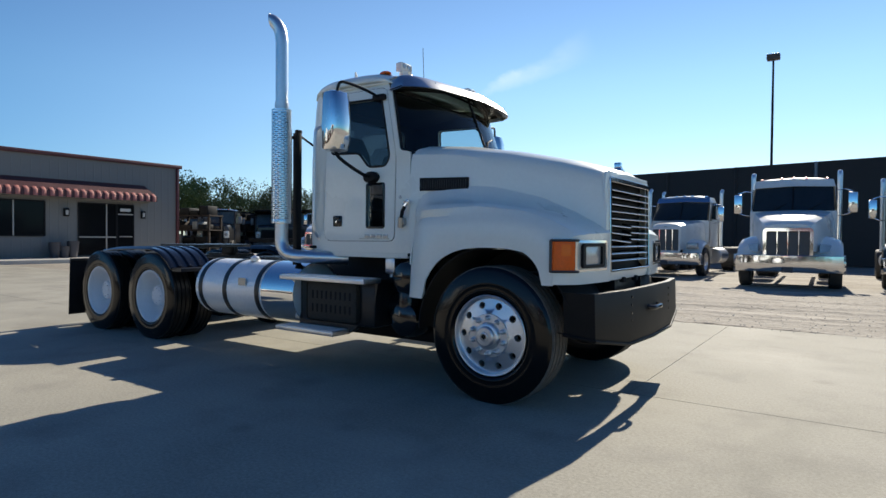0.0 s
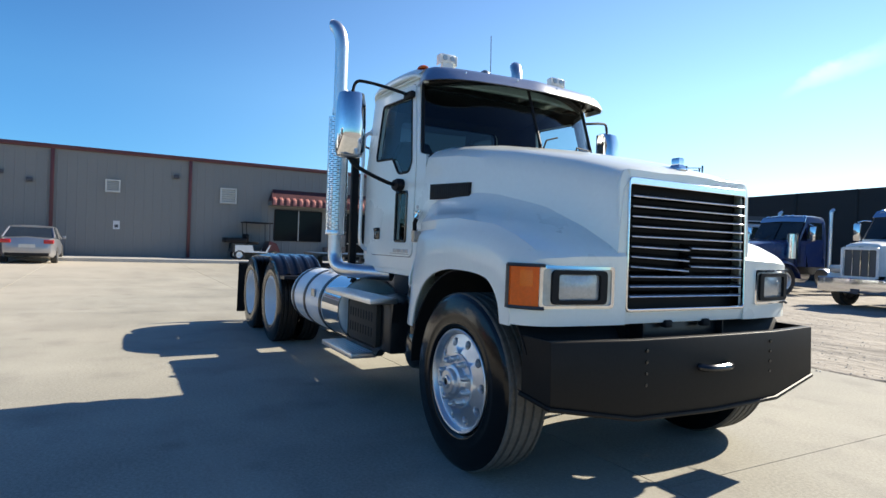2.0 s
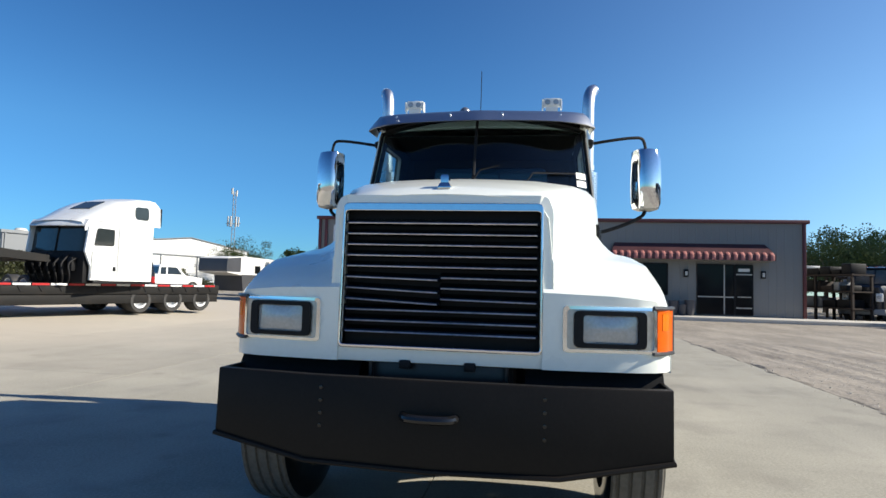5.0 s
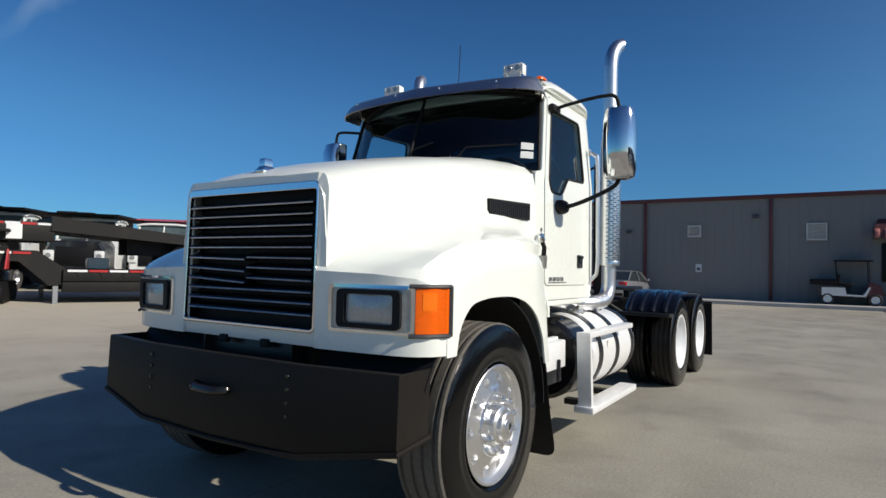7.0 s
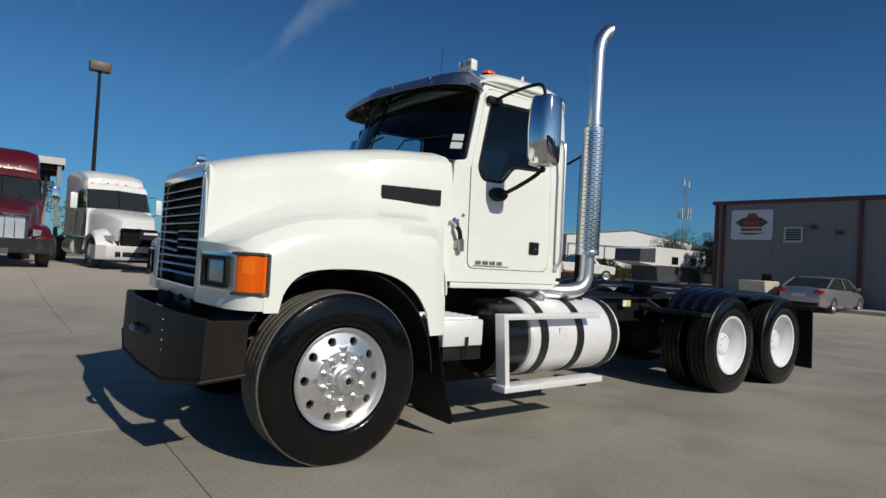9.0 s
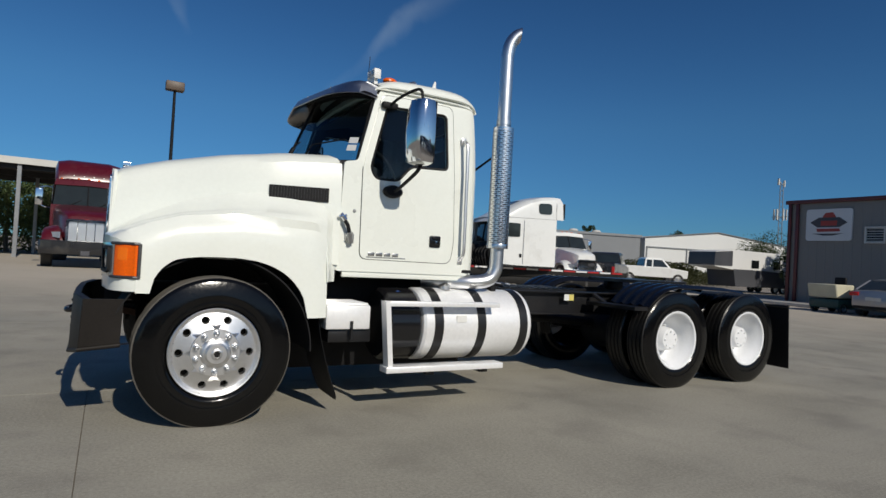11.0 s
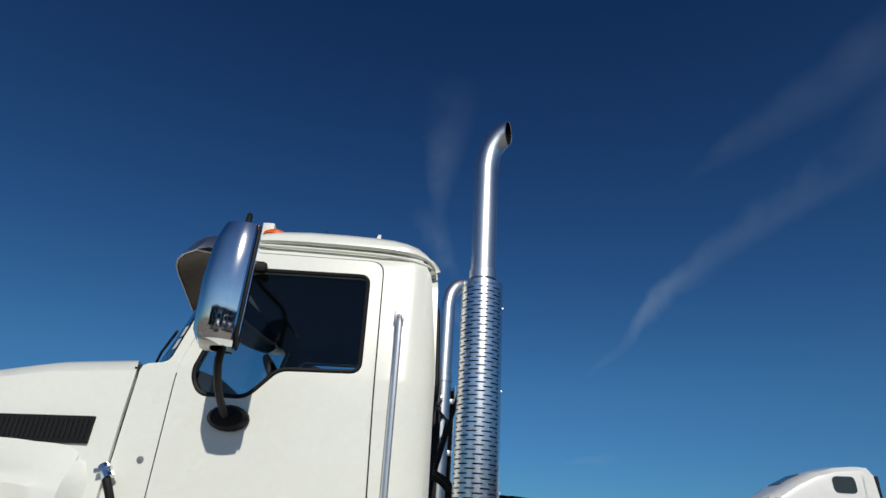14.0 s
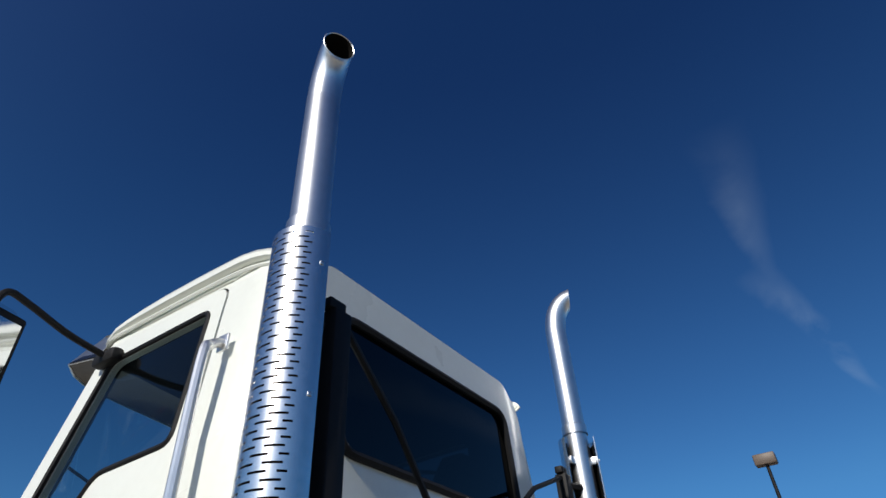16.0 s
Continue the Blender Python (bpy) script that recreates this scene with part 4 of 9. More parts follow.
for s in (1, -1):
    tube(bm, bend([(-1.25, s * 0.892, 2.742), (-1.6, s * 0.892, 2.748), (-2.05, s * 0.892, 2.742), (-2.225, s * 0.865, 2.72), (-2.272, s * 0.80, 2.705), (-2.285, s * 0.74, 2.70)]), 0.009, 6)
tube(bm, [(-2.285, -0.74, 2.70), (-2.285, 0.74, 2.70)], 0.009, 6)
part("drip_rail", bm, M_WHITE, roof)
bm = bmesh.new()
holed(bm, rounded([(-0.83, 1.15), (0.83, 1.15), (0.83, 2.08), (0.79, 2.66), (0.68, 2.80), (-0.68, 2.80), (-0.79, 2.66), (-0.83, 2.08)], 0.05), [rounded([(-0.61, 2.09), (0.61, 2.09), (0.60, 2.60), (-0.60, 2.60)], 0.08)], lambda u, v: Vector((-2.325 + 0.06 * max(0, v - 2.2) + 0.01 * (abs(u) > 0.8), u, v)))
back = part("cab_back", bm, M_WHITE, truck, "white cab back wall with a wide window", thick=0.035)
bm = bmesh.new()
REARWIN = rounded([(-0.61, 2.09), (0.61, 2.09), (0.60, 2.60), (-0.60, 2.60)], 0.08)
holed(bm, REARWIN, [], lambda u, v: Vector((-2.320 + 0.06 * max(0, v - 2.2), u, v)))
part("rear_window", bm, M_REARGLASS, back, "dark rear cab window")
bm = bmesh.new()
rubber = [Vector((-2.333 + 0.06 * max(0, v - 2.2), u, v)) for u, v in REARWIN]
tube(bm, rubber + rubber[:1], 0.016, 6, False)
part("rear_window_seal", bm, M_FLAT, back)
bm = bmesh.new()
holed(bm, [(-0.905, 1.17), (0.905, 1.17), (0.90, 2.2), (0.85, 2.70), (-0.85, 2.70), (-0.90, 2.2)], [rounded([(-0.59, 2.11), (0.59, 2.11), (0.58, 2.58), (-0.58, 2.58)], 0.08)], lambda u, v: Vector((-2.262 + 0.06 * max(0, v - 2.2) + 0.09 * max(0.0, abs(u) - 0.8) / 0.1, u, v)), (-0.8, 0.8), (2.2,))
part("back_lining", bm, M_TRIMSHADE, back, "dark grey cab back lining", thick=0.005)
bm = bmesh.new()
box(bm, -2.27, -0.95, -0.93, 0.93, 1.12, 1.16)
box(bm, -0.99, -0.93, -0.93, 0.93, 1.12, 2.06)
part("cab_floor", bm, M_TRIMSHADE, truck)
bm = bmesh.new()
loft(bm, [[(-1.22, y, 2.655), (-1.6, y, 2.745), (-2.2, y, 2.66)] for y in (-0.82, 0, 0.82)])
part("headliner", bm, M_TRIMSHADE, roof, "dark cab headliner", thick=0.01)
# dashboard, steering wheel, seats
bm = bmesh.new()
loft(bm, [[(-0.90, y, 2.075), (-1.15, y, 2.09), (-1.32, y, 2.04), (-1.36, y, 1.92), (-1.30, y, 1.5), (-1.0, y, 1.5)] for y in (-0.9, 0.9)], True, True)
part("dashboard", bm, M_TRIMSHADE, truck)
bm = bmesh.new()
n = 28
ctr, ax1, ax2 = Vector((-1.52, 0.45, 2.07)), Vector((0, 1, 0)), Vector((0.5, 0, 0.86))
tube(bm, [ctr + 0.23 * (math.cos(2 * math.pi * k / n) * ax1 + math.sin(2 * math.pi * k / n) * ax2) for k in range(n + 1)], 0.017, 8, False)
for a in (0.3, math.pi - 0.3, -math.pi / 2):
    tube(bm, [ctr, ctr + 0.23 * (math.cos(a) * ax1 + math.sin(a) * ax2)], 0.014, 6)
tube(bm, [ctr, ctr + Vector((0.25, 0, -0.15))], 0.03, 8)
part("steering_wheel", bm, M_FLAT, truck, "black steering wheel")
for s in (1, -1):
    bm = bmesh.new()
    box(bm, -2.05, -1.6, s * 0.47 - 0.25, s * 0.47 + 0.25, 1.55, 1.72, 0.06)
    loft(bm, [[(-2.0 - 0.10 * t, s * 0.47 + w * y, 1.68 + 0.68 * t) for w, y in ((-1, hw), (1, hw))] + [(-2.12 - 0.10 * t, s * 0.47 + w * hw, 1.68 + 0.68 * t) for w in (1, -1)] for t, hw in ((0, 0.24), (0.3, 0.25), (0.75, 0.23), (1, 0.14))], True, True)
    box(bm, -1.95, -1.7, s * 0.47 - 0.15, s * 0.47 + 0.15, 1.15, 1.56)
    part("seat", bm, M_SEAT, truck, "grey cloth high-back seat", bevel=0.02)

# windshield
def shield(u, t):
    y = (0.925 * (1 - t) + 0.862 * t) * u
    xb, xt = -0.715 - 0.365 * u * u, -0.98 - 0.255 * u * u
    zb, zt = 2.10 - 0.02 * u * u, 2.76 - 0.07 * u * u
    return (xb + (xt - xb) * t, y, zb + (zt - zb) * t)


bm = bmesh.new()
loft(bm, [[shield(-1 + 2 * i / 20, j / 6) for i in range(21)] for j in range(7)])
ws = part("windshield", bm, M_WSHIELD, truck, "curved tinted windshield")
bm = bmesh.new()
edge = [Vector(shield(-1 + 2 * i / 20, 0)) for i in range(21)] + [Vector(shield(1, j / 6)) for j in range(1, 7)] + [Vector(shield(1 - 2 * i / 20, 1)) for i in range(1, 21)] + [Vector(shield(-1, 1 - j / 6)) for j in range(1, 7)]
tube(bm, edge, 0.016, 6, False)
part("windshield_seal", bm, M_FLAT, ws)
bm = bmesh.new()
tube(bm, [Vector(shield(0, 0)) + Vector((0.004, 0, 0)), Vector(shield(0, 1)) + Vector((0.004, 0, 0))], 0.012, 6)
part("centre_post", bm, M_FLAT, ws)
# white pillar strips beside the glass
for s in (1, -1):
    bm = bmesh.new()
    loft(bm, [[shield(s, t), (shield(s, t)[0] - 0.03, s * (abs(shield(s, t)[1]) + 0.022), shield(s, t)[2] - 0.005), (shield(s, t)[0] - 0.10, s * cab_y(shield(s, t)[2]), shield(s, t)[2] - 0.01)] for t in (-0.05, 0.25, 0.5, 0.75, 1.02)])
    part("pillar", bm, M_WHITE, cab, thick=0.02)
# strip above the glass, coloured dark for the shade under the visor
bm = bmesh.new()
loft(bm, [[(shield(-1 + 2 * i / 20, 1)[0], shield(-1 + 2 * i / 20, 1)[1], shield(-1 + 2 * i / 20, 1)[2] - 0.02), (shield(-1 + 2 * i / 20, 1)[0] - 0.09, shield(-1 + 2 * i / 20, 1)[1], shield(-1 + 2 * i / 20, 1)[2] + 0.055), (-1.34, 0.93 * shield(-1 + 2 * i / 20, 1)[1], 2.83 - 0.11 * (-1 + 0.1 * i) ** 4)] for i in range(21)])
part("roof_brow", bm, M_TRIMSHADE, roof, thick=0.02)
bm = bmesh.new()
loft(bm, [[(shield(-1 + 0.1 * i, 0)[0] + 0.03, shield(-1 + 0.1 * i, 0)[1], 2.07), (shield(-1 + 0.1 * i, 0)[0] - 0.02, shield(-1 + 0.1 * i, 0)[1], 2.095)] for i in range(21)])
part("cowl", bm, M_FLAT, truck, thick=0.02)
for y, tip in ((0.35, 0.78), (-0.05, 0.45)):
    bm = bmesh.new()
    tube(bm, [Vector(shield(y / 0.9, 0.0)) + Vector((0.02, 0, 0.0)), Vector(shield((y + 0.1) / 0.9, 0.25)) + Vector((0.035, 0, 0)), Vector(shield(min(0.93, (y + tip * 0.55) / 0.9), 0.32)) + Vector((0.03, 0, 0))], 0.007, 6)
    part("wiper", bm, M_FLAT, ws)
for z, w in ((0.16, 0.05), (0.27, 0.05)):
    bm = bmesh.new()
    loft(bm, [[Vector(shield(u, z + dz)) + Vector((0.004, 0, 0)) for u in (0.88, 0.92, 0.965)] for dz in (0, 0.085)])
    part("inspection_sticker", bm, M_LABELWHITE, ws, "small white windshield sticker", thick=0.001)

# stainless sun visor: two flat halves that meet in a crease, its ends folded back to the cab
bm = bmesh.new()
secs = []
for i in range(-13, 14):
    u = max(-1.0, min(1.0, i / 12))
    a = abs(u)
    back_p = Vector((-1.15 - 0.13 * u * u, 0.89 * u, 2.80 - 0.03 * a))
    top_p = Vector((-0.835 - 0.19 * a - 0.10 * a ** 8, 0.935 * u - math.copysign(0.055, u) * max(0, a - 0.9) / 0.1, 2.762 + 0.028 * a - 0.01 * max(0, a - 0.9) / 0.1))
    tip = Vector((-0.755 - 0.155 * a - 0.15 * a ** 8, 0.955 * u - math.copysign(0.012, u) * a ** 8, 2.662 + 0.006 * a * a + 0.010 * math.sin(math.pi * a)))
    if abs(i) == 13:
        top_p, tip, back_p = Vector((-1.26, 0.875 * u, 2.765)), Vector((-1.235, 0.915 * u, 2.655)), Vector((-1.28, 0.85 * u, 2.78))
    secs.append([back_p, back_p.lerp(top_p, 0.6) + Vector((0, 0, 0.012)), top_p + Vector((-0.035, 0, 0.010)), top_p, top_p.lerp(tip, 0.35) + Vector((0.010, 0, 0.004)), tip, tip + Vector((-0.010, 0, -0.004))])
loft(bm, secs)
visor = part("sun_visor", bm, M_VISOR, truck, "stainless steel drop sun visor", thick=0.004)
# sheet added across the open underside, coloured as its dark reflections
bm = bmesh.new()
loft(bm, [[sec[5] + Vector((-0.012, 0, 0.004)), sec[5].lerp(Vector(shield(max(-1, min(1, (k - 13) / 12)), 1.0)), 0.5) + Vector((0, 0, 0.035)), Vector(shield(max(-1, min(1, (k - 13) / 12)), 1.0)) + Vector((0.0, 0, 0.008))] for k, sec in enumerate(secs)])
part("visor_dark_sheet", bm, M_VISORDARK, visor, "added sheet under the open visor, in the bronze of its reflections")
for s in (1, -1):
    for q in (0.22, 0.7):
        bm = bmesh.new()
        lathe(bm, [(0, 0.009), (0.004, 0.008), (0.006, 0)], 8, pose(-0.80 - 0.14 * q, s * 0.945 * q, 2.735, 0, 0, -90))
        part("visor_rivet", bm, M_STEEL, visor)

# roof gear
for y in (-0.79, 0.79):
    bm = bmesh.new()
    lathe(bm, [(0, 0.045), (0.022, 0.042), (0.038, 0.028), (0.042, 0)], 16, pose(-1.40, y, 2.853, 90, 0, 0) @ Matrix.Diagonal((1.5, 0.8, 1, 1)))
    part("marker_light", bm, M_AMBER, roof, "amber roof marker light")
for y, w in ((-0.60, 0.15), (0.60, 0.15)):
    bm = bmesh.new()
    box(bm, -1.35, -1.295, y - w / 2, y + w / 2, 2.925, 2.995, 0.010)
    box(bm, -1.34, -1.305, y - w / 3, y + w / 3, 2.84, 2.93)
    box(bm, -1.355, -1.29, y - w / 2 - 0.010, y - w / 2 + 0.002, 2.90, 2.985, 0.004)
    box(bm, -1.355, -1.29, y + w / 2 - 0.002, y + w / 2 + 0.010, 2.90, 2.985, 0.004)
    ob = part("work_light", bm, M_LABELWHITE, roof, "white boxy roof work light")
    for q in (-0.035, 0.035):
        bm = bmesh.new()
        lathe(bm, [(0, 0.024), (0.004, 0.022), (0.005, 0)], 12, pose(-1.293, y + q, 2.96, 0, 0, -90))
        part("light_lens", bm, M_LENS, ob)
bm = bmesh.new()
lathe(bm, [(0, 0.05), (0.03, 0.048), (0.05, 0.036), (0.062, 0.018), (0.065, 0)], 16, pose(-1.40, -0.16, 2.895, 90, 0, 0))
part("roof_beacon", bm, M_BEZEL, roof, "small grey domed roof beacon")
bm = bmesh.new()
tube(bm, [(-1.50, -0.03, 2.90), (-1.52, -0.03, 3.33)], 0.0035, 5)
tube(bm, [(-1.50, -0.03, 2.89), (-1.502, -0.03, 2.95)], 0.011, 6)
part("antenna", bm, M_FLAT, roof, "thin black whip antenna")
for s in (1, -1):
    bm = bmesh.new()
    loft(bm, [[(-1.955 + a, s * 0.62 + b, z) for a, b in ((0, -w), (0.045 * g, -w), (0.045 * g, w), (0, w))] for z, w, g in ((2.86, 0.009, 1.3), (2.92, 0.007, 1.0), (3.00, 0.005, 0.35))], True, True)
    part("roof_fin", bm, M_LABELWHITE, roof, "small white upright roof fin")
    bm = bmesh.new()
    tube(bm, bend([(-1.52, s * 0.62, 2.895), (-1.7, s * 0.62, 2.905), (-1.94, s * 0.62, 2.905)]), 0.007, 8)
    part("roof_conduit", bm, M_LABELWHITE, roof, "slim white conduit along the roof")

# mirrors
for s in (1, -1):
    bm = bmesh.new()
    secs = []
    for z, w, d in ((2.045, 0.11, 0.05), (2.06, 0.205, 0.10), (2.11, 0.235, 0.125), (2.3, 0.246, 0.135), (2.48, 0.236, 0.125), (2.56, 0.208, 0.10), (2.58, 0.12, 0.05)):
        secs.append([(w / 2 * math.copysign(abs(math.cos(a)) ** 0.6, math.cos(a)), d * max(-0.12, math.sin(a)) ** 1 if math.sin(a) > 0 else -0.035 * min(1, -3 * math.sin(a)), z) for a in [2 * math.pi * k / 24 for k in range(24)]])
    loft(bm, secs, True, True)
    mm = Matrix.Translation((-1.455, s * 1.40, 0)) @ pose(0, 0, 0, 0, 0, -90 + s * 14)
    mirror = part("side_mirror", bm, M_CHROME, truck, "tall chrome-backed side mirror", mm)
    bm = bmesh.new()
    box(bm, -0.104, 0.104, -0.05, -0.036, 2.07, 2.56, 0.01)
    part("mirror_glass", bm, M_FLAT, mirror, "black mirror rim")
    bm = bmesh.new()
    box(bm, -0.089, 0.089, -0.053, -0.0505, 2.09, 2.53)
    part("mirror_face", bm, M_CHROME, mirror, "mirror glass")
    bm = bmesh.new()
    box(bm, -0.085, 0.085, -0.03, 0.10, 2.045, 2.10, 0.03)
    part("mirror_base", bm, M_BEZEL, mirror)
    bm = bmesh.new()
    tube(bm, bend([(-1.36, s * 0.92, 2.605), (-1.36, s * 1.10, 2.635), (-1.40, s * 1.28, 2.665), (-1.43, s * 1.37, 2.66), (-1.44, s * 1.40, 2.57)]), 0.013, 8)
    part("upper_mirror_arm", bm, M_FLAT, truck, "black bent mirror arm")
    bm = bmesh.new()
    tube(bm, bend([(-1.41, s * 0.955, 1.855), (-1.41, s * 1.06, 1.865), (-1.42, s * 1.24, 1.93), (-1.44, s * 1.37, 2.0), (-1.455, s * 1.40, 2.06)]), 0.016, 8)
    part("lower_mirror_arm", bm, M_FLAT, truck, "black bent mirror arm")
    bm = bmesh.new()
    lathe(bm, [(0, 0.07), (0.04, 0.07), (0.065, 0.055), (0.075, 0)], 16, pose(-1.41, s * 0.945, 1.855, 0, 0, 0 if s > 0 else 180) @ Matrix.Diagonal((1.3, 1, 0.8, 1)))
    part("lower_mirror_mount", bm, M_FLAT, truck)
    bm = bmesh.new()
    box(bm, -1.43, -1.28, s * 0.90, s * 0.955, 2.575, 2.635, 0.02)
    part("mirror_mount", bm, M_FLAT, truck)

# exhaust stacks with slotted heat shields
for s in (1, -1):
    cx, cy = (-2.513, 1.0) if s > 0 else (-2.467, -1.145)
    bm = bmesh.new()
    path = bend([(cx, cy, 1.36), (cx, cy, 2.0), (cx, cy, 2.7), (cx, cy, 3.18)] + [(cx - 0.906 * o, cy + s * 0.42 * o, z) for o, z in ((0.003, 3.28), (0.02, 3.37), (0.055, 3.435), (0.095, 3.473), (0.13, 3.488))], 8)
    tip_d = (path[-1] - path[-2]).normalized()

    def mitre(rim, ends):
        """Carries the last ring along the pipe onto a steep cut that faces back."""
        for q in rim:
            out = -0.906 * (q.co.x - cx) + 0.42 * s * (q.co.y - cy)
            short = 0.12 + 0.08 * (q.co.z - 3.50) - out
            if (short < 0 and q.co.z > 3.32) or q in ends:
                q.co += tip_d * (short / (-0.906 * tip_d.x + 0.42 * s * tip_d.y - 0.08 * tip_d.z))

    tube(bm, path, 0.063, 24, False)
    bm.verts.ensure_lookup_table()
    mitre(bm.verts, bm.verts[-24:])
    lip = [q.co.copy() for q in bm.verts[-24:]]
    stack = part("exhaust_pipe", bm, M_STEEL, truck, "tall polished exhaust pipe with a turned-back tip")
    bm = bmesh.new()
    tube(bm, path[-26:], 0.0595, 24, False)
    bm.verts.ensure_lookup_table()
    mitre(bm.verts, bm.verts[-24:])
    part("pipe_bore", bm, M_SOOTSHADE, stack, "sooty black pipe bore")
    bm = bmesh.new()
    tube(bm, lip + lip[:1], 0.0028, 5, False)
    part("pipe_rim", bm, M_STEEL, stack)
    bm = bmesh.new()
    tube(bm, bend([(cx, cy, 1.44), (cx, cy, 1.30), (cx + 0.01, cy, 1.21), (cx + 0.06, cy - s * 0.01, 1.135), (cx + 0.16, cy - s * 0.03, 1.10), (cx + 0.32, cy - s * 0.10, 1.09), (cx + 0.6, cy - s * 0.35, 1.08)]), 0.066, 20)
    part("exhaust_elbow", bm, M_STEEL, stack, "bent exhaust elbow")
    bm = bmesh.new()
    cols, rows_n, r = 54, 58, 0.101
    z0, dz = 1.46, 0.0192
    verts = {}

    def vert(i, z):
        key = (i % cols, round(z, 5))
        if key not in verts:
            a = 2 * math.pi * i / cols
            verts[key] = bm.verts.new((cx + r * math.cos(a), cy + r * math.sin(a), z))
        return verts[key]

    for j in range(rows_n):
        za, zb, zc = z0 + j * dz, z0 + j * dz + 0.0134, z0 + (j + 1) * dz
        for i in range(cols):
            a = 2 * math.pi * (i + 0.5) / cols
            away = math.atan2(math.sin(a) * s, math.cos(a))
            if radians(-178) < away < radians(-75):
                continue
            bm.faces.new((vert(i, za), vert(i + 1, za), vert(i + 1, zb), vert(i, zb)))
            plain = away > radians(147) or away < radians(0)
            if plain or (i + (j % 2) * 3) % 6 in (0, 1) or j == rows_n - 1:
                bm.faces.new((vert(i, zb), vert(i + 1, zb), vert(i + 1, zc), vert(i, zc)))
    part("heat_shield", bm, M_SHIELD, stack, "slotted chrome heat shield", thick=0.003)
    # black sheet added behind the slots so that they read as shaded
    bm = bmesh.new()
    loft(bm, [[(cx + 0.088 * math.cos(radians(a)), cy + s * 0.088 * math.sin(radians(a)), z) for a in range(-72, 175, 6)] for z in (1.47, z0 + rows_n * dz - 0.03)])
    part("slot_shade", bm, M_SOOTSHADE, stack, "added black sheet standing for the shade inside the heat shield", thick=0.003)
    bm = bmesh.new()
    lathe(bm, [(-0.03, 0.064), (-0.03, 0.102), (0.005, 0.104), (0.012, 0.102), (0.012, 0.064)], 32, pose(cx, cy, 1.455, 90, 0, 0))
    part("shield_collar", bm, M_SHIELD, stack)
    for z in (1.62, 2.05, 2.45):
        for away in (-78, 166):
            bm = bmesh.new()
            a = radians(away)
            box(bm, 0.060, 0.100, -0.012, 0.012, -0.02, 0.02, 0.003)
            box(bm, 0.099, 0.1045, -0.006, 0.006, -0.006, 0.006, 0.002)
            part("shield_clip", bm, M_STEEL, stack, at=pose(cx, cy, z, 0, 0, math.degrees(math.atan2(math.sin(a) * s, math.cos(a)))))
    bm = bmesh.new()
    lathe(bm, [(0, 0.070), (0.05, 0.070), (0.055, 0.064)], 24, pose(cx, cy, 2.60, 90, 0, 0))
    part("stack_clamp", bm, M_STEEL, stack)
    # stay post and brace behind the cab
    bm = bmesh.new()
    px, py, top = (-2.55, 0.885, 2.37) if s > 0 else (-2.42, -0.98, 2.36)
    box(bm, px - 0.03, px + 0.03, py - 0.035, py + 0.035, 1.0, top, 0.006)
    box(bm, px - 0.02, px + 0.02, py - 0.02, py + 0.05, top, top + 0.035, 0.006)
    tube(bm, [(px, py, top - 0.05), (cx, cy - s * 0.066, top - 0.05)], 0.018, 6)
    tube(bm, [(px, py - s * 0.03, top - 0.02), (-2.47, s * 0.50, 2.18), (-2.38, s * 0.0, 1.77)], 0.012, 6)
    part("stack_stay", bm, M_FLAT, truck, "black stack support post")
bm = bmesh.new()
for k in range(3):
    y = 0.15 + 0.12 * k
    tube(bm, bend([(-2.36, y, 1.75), (-2.45, y + 0.05, 1.68), (-2.55, y - 0.05, 1.5), (-2.50, y + 0.1, 1.25), (-2.7, y, 1.1), (-3.1, y - 0.1, 1.04)]), 0.014, 6)
part("air_hose", bm, M_FLAT, truck, "coiled black air hoses")

# fuel tanks
def tank(x0, x1, s, dark_to):
    bm = bmesh.new()
    cy, cz, r = s * 0.83, 0.70, 0.325
    n = 40
    lathe(bm, [(0, 0.0), (0, r - 0.05), (0.012, r - 0.015), (0.035, r), (x1 - x0 - 0.035, r), (x1 - x0 - 0.012, r - 0.015), (x1 - x0, r - 0.05), (x1 - x0, 0)], n, pose(x0, cy, cz, 0, 0, -90))
    ob = part("fuel_tank", bm, M_TANK, truck, "cylindrical aluminium fuel tank with black straps")
    return ob, cy, cz, r


ob, cy, cz, r = tank(-2.87, -1.69, 1, 0)
for x in (-2.76, -2.29, -1.845):
    bm = bmesh.new()
    lathe(bm, [(-0.043, r - 0.01), (-0.043, r + 0.008), (0.043, r + 0.008), (0.043, r - 0.01)], 40, pose(x, cy, cz, 0, 0, -90))
    part("tank_strap", bm, M_BLACK, ob, "black tank strap")
bm = bmesh.new()
lathe(bm, [(0, 0), (0, r - 0.03), (0.02, r - 0.008), (0.28, r - 0.008), (0.31, r - 0.04), (0.31, 0)], 32, pose(-1.685, cy, cz, 0, 0, -90))
part("air_tank", bm, M_GLOSSBLACK, truck, "black cylindrical air tank ahead of the fuel tank")
bm = bmesh.new()
lathe(bm, [(0, 0.05), (0.035, 0.05), (0.045, 0.035), (0.06, 0.012), (0.062, 0)], 16, pose(-2.02, 0.90, cz + r - 0.01, 90, 0, 0))
part("fuel_cap", bm, M_ALU, ob)
bm = bmesh.new()
lathe(bm, [(0, 0.035), (0.03, 0.035), (0.032, 0)], 12, pose(-1.52, 0.92, cz + r - 0.06, 90, 0, 0))
part("fluid_cap", bm, M_BLUECAP, truck, "blue fluid filler cap")
bm = bmesh.new()
box(bm, -2.12, -2.02, cy + r - 0.004, cy + r + 0.004, 0.74, 0.80)
part("tank_label", bm, M_LABELWHITE, ob, "worn white tank label")
